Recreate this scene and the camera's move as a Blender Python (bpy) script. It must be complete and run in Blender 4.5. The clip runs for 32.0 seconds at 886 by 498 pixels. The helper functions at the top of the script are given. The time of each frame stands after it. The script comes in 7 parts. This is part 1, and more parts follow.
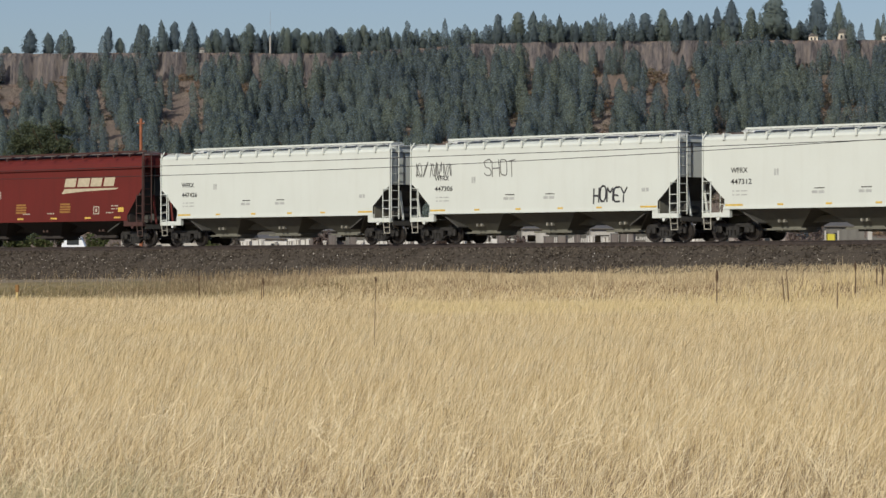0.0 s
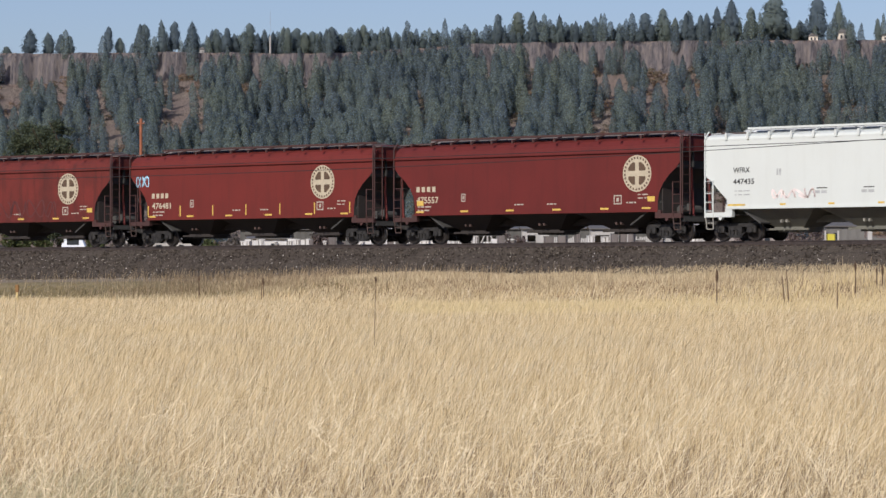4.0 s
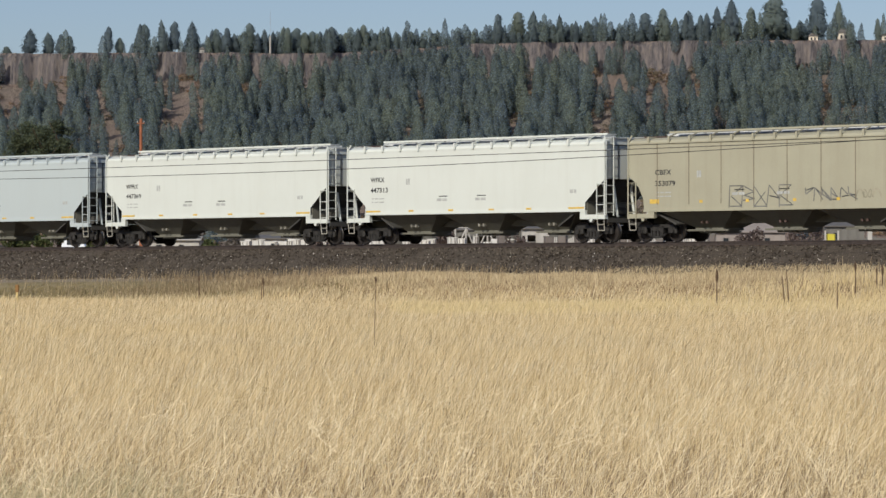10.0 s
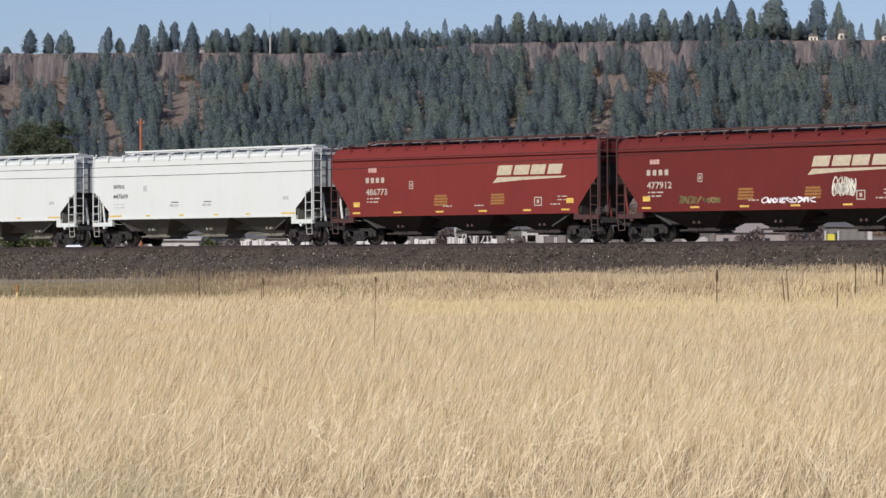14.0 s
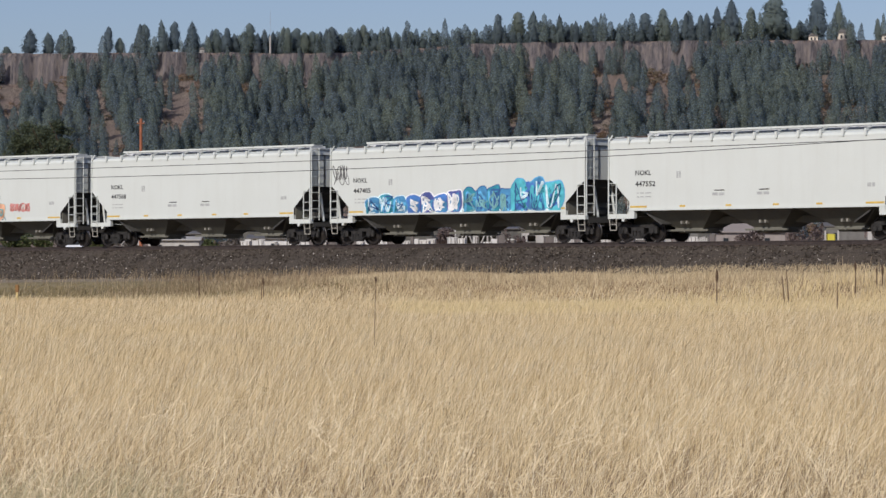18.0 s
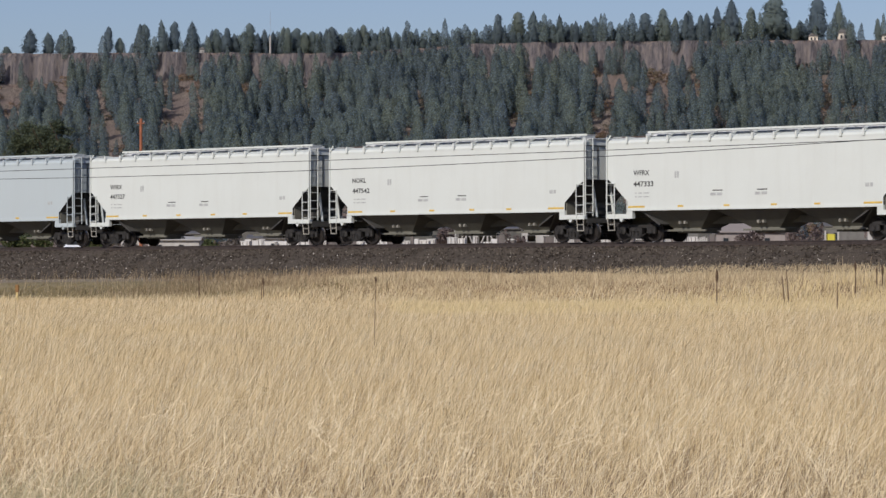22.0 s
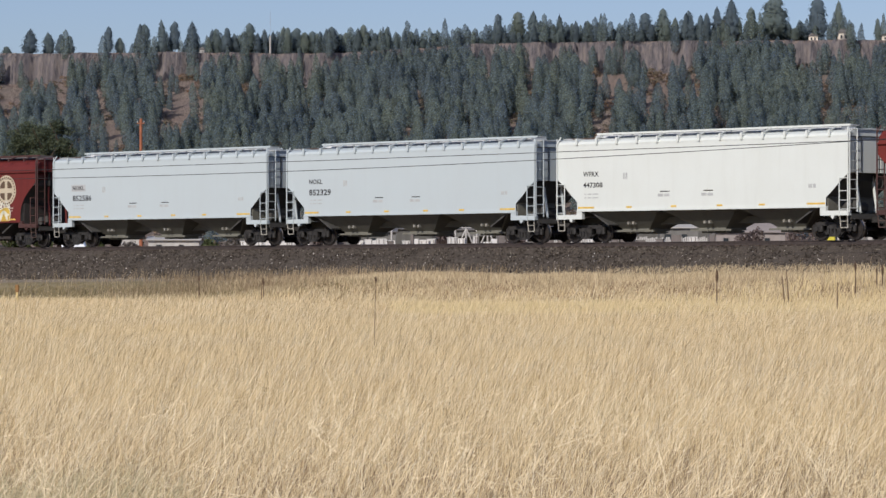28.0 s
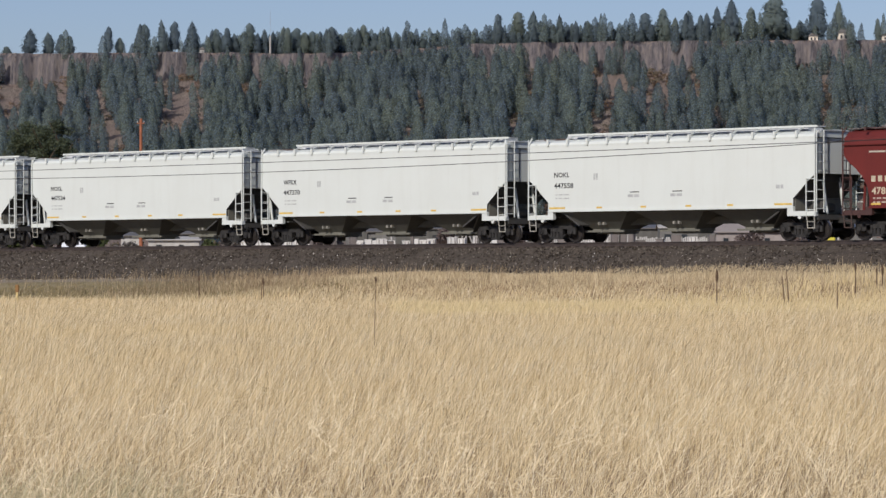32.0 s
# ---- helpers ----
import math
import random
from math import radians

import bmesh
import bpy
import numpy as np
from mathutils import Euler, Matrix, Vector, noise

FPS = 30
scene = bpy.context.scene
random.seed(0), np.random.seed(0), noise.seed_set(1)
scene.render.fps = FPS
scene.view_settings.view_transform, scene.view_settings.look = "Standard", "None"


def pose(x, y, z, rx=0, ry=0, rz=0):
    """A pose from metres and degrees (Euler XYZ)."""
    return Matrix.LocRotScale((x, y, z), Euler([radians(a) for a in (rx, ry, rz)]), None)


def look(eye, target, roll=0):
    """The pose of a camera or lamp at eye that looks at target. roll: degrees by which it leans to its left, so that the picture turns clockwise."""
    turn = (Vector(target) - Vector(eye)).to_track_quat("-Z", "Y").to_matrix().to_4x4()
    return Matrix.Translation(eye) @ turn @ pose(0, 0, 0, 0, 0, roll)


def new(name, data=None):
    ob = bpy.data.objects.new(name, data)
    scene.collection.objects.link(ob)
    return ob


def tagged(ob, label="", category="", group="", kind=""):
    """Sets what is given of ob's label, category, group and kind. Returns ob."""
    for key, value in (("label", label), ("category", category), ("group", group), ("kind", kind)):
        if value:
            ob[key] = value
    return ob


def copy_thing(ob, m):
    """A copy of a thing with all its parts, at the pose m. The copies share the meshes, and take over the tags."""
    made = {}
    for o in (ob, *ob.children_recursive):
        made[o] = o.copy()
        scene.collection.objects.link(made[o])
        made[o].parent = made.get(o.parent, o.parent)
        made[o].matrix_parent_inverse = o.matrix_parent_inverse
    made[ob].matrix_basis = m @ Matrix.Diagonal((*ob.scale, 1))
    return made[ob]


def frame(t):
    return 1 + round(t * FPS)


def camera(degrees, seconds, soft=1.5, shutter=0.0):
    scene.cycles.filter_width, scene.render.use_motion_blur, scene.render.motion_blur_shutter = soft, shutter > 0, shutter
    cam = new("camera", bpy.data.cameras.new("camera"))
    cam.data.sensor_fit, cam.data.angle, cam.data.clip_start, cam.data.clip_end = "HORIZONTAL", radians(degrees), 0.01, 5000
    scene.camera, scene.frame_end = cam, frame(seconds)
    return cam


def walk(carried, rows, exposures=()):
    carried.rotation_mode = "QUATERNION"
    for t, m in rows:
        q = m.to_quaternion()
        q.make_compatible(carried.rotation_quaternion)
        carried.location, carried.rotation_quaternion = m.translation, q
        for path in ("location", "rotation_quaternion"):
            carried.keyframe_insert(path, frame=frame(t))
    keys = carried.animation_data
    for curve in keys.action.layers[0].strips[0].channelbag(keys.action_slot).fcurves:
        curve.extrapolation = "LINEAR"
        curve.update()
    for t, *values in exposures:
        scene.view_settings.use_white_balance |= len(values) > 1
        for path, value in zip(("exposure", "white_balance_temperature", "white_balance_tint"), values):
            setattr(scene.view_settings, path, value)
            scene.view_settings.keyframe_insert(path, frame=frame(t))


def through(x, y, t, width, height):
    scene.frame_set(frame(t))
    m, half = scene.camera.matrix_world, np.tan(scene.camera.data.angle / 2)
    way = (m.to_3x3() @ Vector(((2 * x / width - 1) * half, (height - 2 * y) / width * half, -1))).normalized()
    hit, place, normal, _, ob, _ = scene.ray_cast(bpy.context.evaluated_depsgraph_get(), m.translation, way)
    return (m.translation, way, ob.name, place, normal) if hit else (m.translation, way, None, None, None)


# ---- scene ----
# ---- camera ----
cam = camera(14.306, 32.0, soft=1.5)
CAM_Z = 1.6
STILL = pose(0, 0, CAM_Z, 90.4125, 0, 0)
# the camera's own exposure and white balance drift with what passes
LIGHT = [(0, 0.05, 6730, 6.6), (1, 0.05, 6660, 7.4), (2, 0.08, 6438, 12.3), (3, 0.1, 6308, 13.8), (3.5, 0.15, 6282, 14.1), (4.5, 0.34, 6282, 14.1), (5.5, 0.45, 6282, 14.1), (6, 0.44, 6295, 13.9), (7, 0.37, 6510, 9.2), (8, 0.2, 6710, 7.0), (9, 0.17, 6710, 7.0), (10, 0.14, 6650, 7.6), (11, 0.08, 6438, 12.3), (12, 0.07, 6321, 13.6), (13, 0.1, 6308, 13.8), (14, 0.28, 6256, 14.3), (14.5, 0.28, 6282, 14.1), (16.5, 0.04, 6308, 13.8), (17, 0.02, 6308, 13.8), (23, 0.02, 6321, 13.6), (24, 0.05, 6347, 13.3), (25, 0.1, 6325, 13.0), (26.5, 0.16, 6310, 13.3), (28, 0.2, 6290, 13.4), (30, 0.2, 6290, 13.4), (31, 0.21, 6275, 13.8), (32, 0.1, 6305, 13.3)]
walk(cam, [(0, STILL), (32.0, STILL)], LIGHT)

# ---- sky, sun ----
world = bpy.data.worlds.new("world")
scene.world = world
world.use_nodes = True
wn = world.node_tree
sky = wn.nodes.new("ShaderNodeTexSky")
sky.sky_type = 'NISHITA'
sky.sun_disc = False
SUN_ELEV, SUN_AZ = radians(33), math.atan2(-0.47, -0.883)
sky.sun_elevation = SUN_ELEV
sky.sun_rotation = SUN_AZ
sky.air_density, sky.dust_density, sky.ozone_density = 1.0, 0.6, 2.5
tint = wn.nodes.new("ShaderNodeMix")
tint.data_type, tint.blend_type = 'RGBA', 'MULTIPLY'
tint.inputs[0].default_value = 1.0
tint.inputs[7].default_value = (0.69, 0.71, 0.88, 1)
wn.links.new(sky.outputs[0], tint.inputs[6])
wn.links.new(tint.outputs[2], wn.nodes["Background"].inputs[0])
wn.nodes["Background"].inputs[1].default_value = 0.085
sun_data = bpy.data.lights.new("sun", 'SUN')
sun_data.energy, sun_data.angle, sun_data.color = 4.0, radians(0.53), (1.0, 0.94, 0.84)
sun = new("sun", sun_data)
SUN_DIR = Vector((math.sin(SUN_AZ) * math.cos(SUN_ELEV), math.cos(SUN_AZ) * math.cos(SUN_ELEV), math.sin(SUN_ELEV)))
sun.matrix_world = look(SUN_DIR * 60, (0, 0, 0))

# ---- plan: the track runs straight at 45.2 degrees to the view ----
ALPHA = radians(45.2)
CA, SA = math.cos(ALPHA), math.sin(ALPHA)
TRACK_Y = 162.0
RAIL_Z = 3.0


def on_track(q, w=0.0):
    """Place at q metres along the track and w metres off it, towards the field."""
    return q * CA - w * SA, TRACK_Y - q * SA - w * CA


def track_coords(x, y):
    """q and w of a place."""
    dy = y - TRACK_Y
    return x * CA - dy * SA, -x * SA - dy * CA


F_PX, HORIZON = 6250.0, 486.0


def sight(px, py, depth):
    """Place that lies in one direction of the view, depth metres ahead."""
    return (px - 784) / F_PX * depth, depth, CAM_Z + (HORIZON - py) / F_PX * depth


# ---- materials ----
def material(name):
    m = bpy.data.materials.new(name)
    m.use_nodes = True
    nt = m.node_tree
    b = nt.nodes["Principled BSDF"]
    return m, nt, b


def node(nt, kind, **inputs):
    n = nt.nodes.new("ShaderNode" + kind)
    for k, v in inputs.items():
        n.inputs[k.replace("_", " ")].default_value = v
    return n


def ramp(nt, fac, stops):
    r = nt.nodes.new("ShaderNodeValToRGB")
    els = r.color_ramp.elements
    while len(els) < len(stops):
        els.new(0.5)
    for e, (p, c) in zip(els, stops):
        e.position, e.color = p, (*c, 1)
    nt.links.new(fac, r.inputs[0])
    return r.outputs[0]


def mixc(nt, fac, a, b, mode='MIX'):
    m = nt.nodes.new("ShaderNodeMix")
    m.data_type, m.blend_type = 'RGBA', mode
    for sock, val in ((m.inputs[0], fac), (m.inputs[6], a), (m.inputs[7], b)):
        if isinstance(val, (int, float)):
            sock.default_value = val
        elif isinstance(val, tuple):
            sock.default_value = (*val, 1)
        else:
            nt.links.new(val, sock)
    return m.outputs[2]


def noise_tex(nt, scale, detail=4.0, rough=0.55, stretch=None, coords="Object"):
    tc = nt.nodes.new("ShaderNodeTexCoord")
    src = tc.outputs[coords]
    if stretch:
        mp = nt.nodes.new("ShaderNodeMapping")
        mp.inputs[3].default_value = stretch
        nt.links.new(src, mp.inputs[0])
        src = mp.outputs[0]
    n = node(nt, "TexNoise", Scale=scale, Detail=detail, Roughness=rough)
    nt.links.new(src, n.inputs[0])
    return n.outputs[0]


def bump(nt, b, height, strength=0.3, dist=0.02):
    n = node(nt, "Bump", Strength=strength, Distance=dist)
    nt.links.new(height, n.inputs["Height"])
    nt.links.new(n.outputs[0], b.inputs["Normal"])


def painted(name, colour, dirt, rough=0.45, amount=0.35, vary=0.0, spec=0.5):
    """Weathered paint on steel: broad soiling, vertical streaks and fine grain."""
    m, nt, b = material(name)
    broad = noise_tex(nt, 0.5, 5)
    streak = noise_tex(nt, 1.0, 5, 0.6, (3.0, 3.0, 0.25))
    fine = noise_tex(nt, 14.0, 4)
    c = mixc(nt, ramp(nt, broad, [(0.35, (0, 0, 0)), (0.75, (amount, amount, amount))]), colour, dirt)
    c = mixc(nt, ramp(nt, streak, [(0.5, (0, 0, 0)), (0.8, (amount, amount, amount))]), c, dirt)
    c = mixc(nt, ramp(nt, fine, [(0.45, (0, 0, 0)), (0.9, (amount * 0.5,) * 3)]), c, dirt)
    if vary:
        oi = nt.nodes.new("ShaderNodeObjectInfo")
        c = mixc(nt, ramp(nt, oi.outputs["Random"], [(0, (0, 0, 0)), (1, (vary,) * 3)]), c, dirt)
    nt.links.new(c, b.inputs["Base Color"])
    b.inputs["Roughness"].default_value = rough
    b.inputs["Specular IOR Level"].default_value = spec
    bump(nt, b, noise_tex(nt, 2.2, 3), 0.12, 0.02)
    return m


def plain(name, colour, rough=0.6, metal=0.0, spread=0.25, scale=6.0):
    m, nt, b = material(name)
    n = noise_tex(nt, scale, 5)
    lo = tuple(v * (1 - spread) for v in colour)
    hi = tuple(min(1, v * (1 + spread)) for v in colour)
    nt.links.new(ramp(nt, n, [(0.3, lo), (0.7, hi)]), b.inputs["Base Color"])
    b.inputs["Roughness"].default_value, b.inputs["Metallic"].default_value = rough, metal
    return m


M_WHITE = painted("weathered_white_paint", (0.569, 0.599, 0.563), (0.42, 0.42, 0.37), 0.45, 0.18)
M_BLUEGREY = painted("pale_blue_grey_paint", (0.41, 0.462, 0.47), (0.36, 0.37, 0.37), 0.45, 0.16)
M_TAN = painted("tan_paint", (0.345, 0.332, 0.25), (0.22, 0.195, 0.14), 0.5, 0.3)
M_RED = painted("oxide_red_paint", (0.150, 0.023, 0.018), (0.065, 0.016, 0.012), 0.6, 0.40, 0.15, 0.25)
M_RED_NEW = painted("brown_red_paint", (0.122, 0.018, 0.0145), (0.060, 0.013, 0.010), 0.6, 0.35, 0.0, 0.25)
M_RED_BRIGHT = painted("bright_oxide_red_paint", (0.165, 0.025, 0.020), (0.085, 0.018, 0.014), 0.6, 0.3, 0.0, 0.25)
M_RED_SOOT = painted("sooty_oxide_red_paint", (0.155, 0.026, 0.020), (0.035, 0.015, 0.012), 0.65, 0.75, 0.0, 0.25)
M_RED_DARK = painted("dark_oxide_red_paint", (0.124, 0.0195, 0.0165), (0.045, 0.012, 0.010), 0.6, 0.35, 0.0, 0.25)
# underbody paint: dirt plus the shade below the body, both in the colour
M_UNDERSHADE = painted("dirt_and_shade_grey_paint", (0.155, 0.150, 0.120), (0.075, 0.072, 0.058), 0.7, 0.5)
# dirty paint, darkened further to hold the deep shade between the cars
M_ENDSHADE = painted("shade_and_dirt_end_paint", (0.060, 0.058, 0.052), (0.028, 0.026, 0.024), 0.8, 0.6)
M_UNDER_RED = painted("near_black_brown_paint", (0.034, 0.026, 0.022), (0.020, 0.017, 0.015), 0.75, 0.6)
M_BOGIE = plain("oily_cast_steel", (0.025, 0.023, 0.021), 0.65, 0.2, 0.5)
M_WHEEL = plain("oily_wheel_steel", (0.030, 0.025, 0.022), 0.5, 0.4, 0.4)
M_TREAD = plain("polished_wheel_tread", (0.55, 0.54, 0.52), 0.28, 1.0, 0.1)
M_GALV = plain("galvanised_steel", (0.46, 0.47, 0.46), 0.6, 0.2, 0.2)
M_DULLSTEEL = plain("dull_brown_steel", (0.095, 0.062, 0.052), 0.6, 0.3, 0.3)
M_DULLGALV = plain("dull_galvanised_steel", (0.17, 0.15, 0.14), 0.6, 0.2, 0.3)
M_BLACK = plain("black_marking_paint", (0.02, 0.02, 0.022), 0.6, 0, 0.3)
M_FADED = plain("faded_grey_marking", (0.37, 0.38, 0.37), 0.6, 0, 0.15)
M_CREAM = plain("cream_marking_paint", (0.43, 0.37, 0.265), 0.6, 0, 0.12)
M_LETTER = plain("white_marking_paint", (0.37, 0.33, 0.27), 0.6, 0, 0.15)
M_YELLOW = plain("yellow_reflector", (0.56, 0.38, 0.08), 0.5, 0, 0.2)
M_DARKCREAM = plain("olive_marking_paint", (0.09, 0.055, 0.032), 0.6, 0, 0.2)


# ---- mesh helpers ----
class Shape:
    """Collects vertices and faces of one mesh."""

    def __init__(self):
        self.v, self.f, self.mi = [], [], []

    def add(self, verts, faces, mi=0):
        o = len(self.v)
        self.v.extend(verts)
        self.f.extend([tuple(i + o for i in f) for f in faces])
        self.mi.extend([mi] * len(faces))
        return self

    def box(self, x0, x1, y0, y1, z0, z1, mi=0, c=0.0):
        """A box; with c its upright edges are cut by c."""
        if c <= 0:
            v = [(x, y, z) for z in (z0, z1) for x, y in ((x0, y0), (x1, y0), (x1, y1), (x0, y1))]
            n = 4
        else:
            ring = [(x0 + c, y0), (x1 - c, y0), (x1, y0 + c), (x1, y1 - c), (x1 - c, y1), (x0 + c, y1), (x0, y1 - c), (x0, y0 + c)]
            v = [(x, y, z) for z in (z0, z1) for x, y in ring]
            n = 8
        f = [tuple(range(n - 1, -1, -1)), tuple(range(n, 2 * n))]
        f += [(i, (i + 1) % n, n + (i + 1) % n, n + i) for i in range(n)]
        return self.add(v, f, mi)

    def rod(self, a, b, r, n=6, mi=0, r2=None):
        a, b = Vector(a), Vector(b)
        d = (b - a).normalized()
        u = d.orthogonal().normalized()
        w = d.cross(u)
        v = []
        for p, rr in ((a, r), (b, r if r2 is None else r2)):
            for i in range(n):
                t = 2 * math.pi * i / n
                v.append(tuple(p + u * (rr * math.cos(t)) + w * (rr * math.sin(t))))
        f = [tuple(range(n - 1, -1, -1)), tuple(range(n, 2 * n))]
        f += [(i, (i + 1) % n, n + (i + 1) % n, n + i) for i in range(n)]
        return self.add(v, f, mi)

    def loft(self, rings, mi=0, caps=True, closed=True):
        n = len(rings[0])
        v = [p for r in rings for p in r]
        f = []
        for k in range(len(rings) - 1):
            for i in range(n if closed else n - 1):
                j = (i + 1) % n
                f.append((k * n + i, k * n + j, (k + 1) * n + j, (k + 1) * n + i))
        if caps:
            f.append(tuple(range(n - 1, -1, -1)))
            f.append(tuple((len(rings) - 1) * n + i for i in range(n)))
        return self.add(v, f, mi)

    def lathe_y(self, prof, n=20, mi=0, at=(0, 0, 0)):
        """Turned about an axle along y; prof rows are (radius, y)."""
        v = []
        for r, y in prof:
            for i in range(n):
                t = 2 * math.pi * i / n
                v.append((at[0] + r * math.cos(t), at[1] + y, at[2] + r * math.sin(t)))
        f = []
        for k in range(len(prof) - 1):
            for i in range(n):
                j = (i + 1) % n
                f.append((k * n + i, k * n + j, (k + 1) * n + j, (k + 1) * n + i))
        return self.add(v, f, mi)

    def flat(self, pts, y, mi=0):
        """A polygon on a side sheet, given by (x, z)."""
        return self.add([(x, y, z) for x, z in pts], [tuple(range(len(pts)))], mi)

    def mesh(self, name, mats, smooth=False):
        me = bpy.data.meshes.new(name)
        me.from_pydata(self.v, [], self.f)
        for m in (mats if isinstance(mats, (list, tuple)) else [mats]):
            me.materials.append(m)
        if any(self.mi):
            me.polygons.foreach_set("material_index", self.mi)
        if smooth:
            me.polygons.foreach_set("use_smooth", [True] * len(self.f))
        me.update()
        return me


def part(name, shape, mats, parent, label="", at=None, smooth=False):
    me = shape if isinstance(shape, bpy.types.Mesh) else shape.mesh(name, mats, smooth)
    ob = new(name, me)
    ob.parent = parent
    if at is not None:
        ob.matrix_basis = at
    if label:
        tagged(ob, label)
    return ob


def fix_normals(me):
    bm = bmesh.new()
    bm.from_mesh(me)
    bmesh.ops.recalc_face_normals(bm, faces=bm.faces)
    bm.to_mesh(me)
    bm.free()
    return me


def numpy_mesh(name, verts, faces, mats, smooth=False):
    """A mesh from arrays of vertices and of equal-sided faces."""
    me = bpy.data.meshes.new(name)
    verts, faces = np.asarray(verts, np.float32), np.asarray(faces, np.int32)
    k = faces.shape[1]
    me.vertices.add(len(verts))
    me.vertices.foreach_set("co", verts.ravel())
    me.loops.add(faces.size)
    me.loops.foreach_set("vertex_index", faces.ravel())
    me.polygons.add(len(faces))
    me.polygons.foreach_set("loop_start", np.arange(0, faces.size, k, dtype=np.int32))
    if smooth:
        me.polygons.foreach_set("use_smooth", np.ones(len(faces), bool))
    for m in (mats if isinstance(mats, (list, tuple)) else [mats]):
        me.materials.append(m)
    me.update(calc_edges=True)
    me.validate()
    return me


def lettering(text, size, mat, bold=0.0):
    """Flat letters of the built-in font, standing in the x-z plane and facing -y."""
    cu = bpy.data.curves.new("letters", 'FONT')
    cu.body, cu.size, cu.offset, cu.resolution_u = text, size, bold, 2
    ob = bpy.data.objects.new("letters", cu)
    scene.collection.objects.link(ob)
    dg = bpy.context.evaluated_depsgraph_get()
    me = bpy.data.meshes.new_from_object(ob.evaluated_get(dg))
    bpy.data.objects.remove(ob)
    me.transform(Matrix.Rotation(radians(90), 4, 'X'))
    me.materials.clear()
    me.materials.append(mat)
    return me


def fit_letters(me, x0, x1, z0, z1, y):
    """Moves and scales letters into a box on a side sheet."""
    xs = [v.co.x for v in me.vertices]
    zs = [v.co.z for v in me.vertices]
    sx, sz = (x1 - x0) / (max(xs) - min(xs)), (z1 - z0) / (max(zs) - min(zs))
    ax, az = min(xs), min(zs)
    for v in me.vertices:
        v.co = (x0 + (v.co.x - ax) * sx, y, z0 + (v.co.z - az) * sz)
    return me


# ---- ground ----
def smoothstep(a, b, t):
    t = np.clip((np.asarray(t, float) - a) / (b - a), 0, 1)
    return t * t * (3 - 2 * t)


def bench_green(q):
    """How far the bench beside the ballast is grown over: bare at low q, grassy at high q."""
    return smoothstep(-18, 7, q)


def field_height(x, y):
    x, y = np.asarray(x, float), np.asarray(y, float)
    q, w = track_coords(x, y)
    near = 0.22 * smoothstep(110, 20, w) + 0.05 * np.sin(x * 0.21 + 1.3) * np.sin(y * 0.13)
    bare = np.interp(w, [4, 5.5, 7.6, 9.4, 11.0], [1.45, 1.40, 1.15, 0.50, 0.22])
    grown = np.interp(w, [4, 8.0, 9.0, 12.0, 13.0], [1.45, 1.42, 1.30, 0.75, 0.62])
    g = bench_green(q)
    bank = bare + (grown - bare) * g + 0.04 * np.sin(q * 0.3)
    z = bank + (near - bank) * smoothstep(10.0, 17.0, w)
    z = np.where(w < -4, 1.45 + 0.45 * smoothstep(-4, -14, w), z)
    return z


wl = np.array([-4500, -3000, -2000, -1200, -700, -400, -250, -150, -90, -50, -25, -14, -10, -7, -4, 0, 4, 5.5, 6.5, 7.6, 8.2, 8.8, 9.4, 10.2, 11.0, 12, 13, 14.5, 16, 18, 20, 23, 27, 32, 38, 45, 54, 64, 76, 90, 104, 115, 125, 140, 180, 260, 400, 700, 1200, 2000, 3200])
ql = np.concatenate([[-4500, -2500, -1400, -900], np.arange(-700, -120, 20), np.arange(-120, 121, 3.0), np.arange(140, 701, 20), [900, 1400, 2500, 4500]])
W, Q = np.meshgrid(wl, ql, indexing="ij")
gx, gy = on_track(Q, W)
gz = field_height(gx, gy)
nw, nq = W.shape
idx = np.arange(nw * nq).reshape(nw, nq)
gf = np.stack([idx[:-1, :-1], idx[1:, :-1], idx[1:, 1:], idx[:-1, 1:]], -1).reshape(-1, 4)

m, nt, b = material("dry_field_soil")
n1, n2 = noise_tex(nt, 0.08, 5), noise_tex(nt, 3.0, 6)
c = mixc(nt, n2, (0.19, 0.122, 0.060), (0.34, 0.235, 0.118))
c = mixc(nt, ramp(nt, n1, [(0.45, (0, 0, 0)), (0.7, (0.5, 0.5, 0.5))]), c, (0.30, 0.20, 0.09))
nt.links.new(c, b.inputs["Base Color"])
b.inputs["Roughness"].default_value = 0.95
bump(nt, b, n2, 0.6, 0.05)
M_SOIL = m
ground = new("ground", numpy_mesh("ground", np.stack([gx, gy, gz], -1).reshape(-1, 3), gf, M_SOIL, True))
tagged(ground, "dry straw-coloured field soil under the tall grass", "ground", kind="structure")

# gravel service road on the bare bench
m, nt, b = material("grey_road_gravel")
n2 = noise_tex(nt, 5.0, 6)
nt.links.new(ramp(nt, n2, [(0.3, (0.13, 0.105, 0.075)), (0.7, (0.235, 0.195, 0.14))]), b.inputs["Base Color"])
b.inputs["Roughness"].default_value = 0.95
bump(nt, b, n2, 0.5, 0.04)
M_ROAD = m
s = Shape()
qs = np.arange(-640, -3, 4.0)
rings = []
for q in qs:
    end = 1 - 0.8 * float(smoothstep(-16, -4, q))
    ring = []
    for w in (5.2, 5.9, 6.5, 6.5 + 0.8 * end):
        x, y = on_track(q, w)
        ring.append((x, y, float(field_height(x, y)) + 0.03))
    rings.append(ring)
s.loft(rings, caps=False, closed=False)
tagged(new("service_road", fix_normals(s.mesh("service_road", M_ROAD, True))), "pale gravel service road at the foot of the ballast", "road", kind="structure")

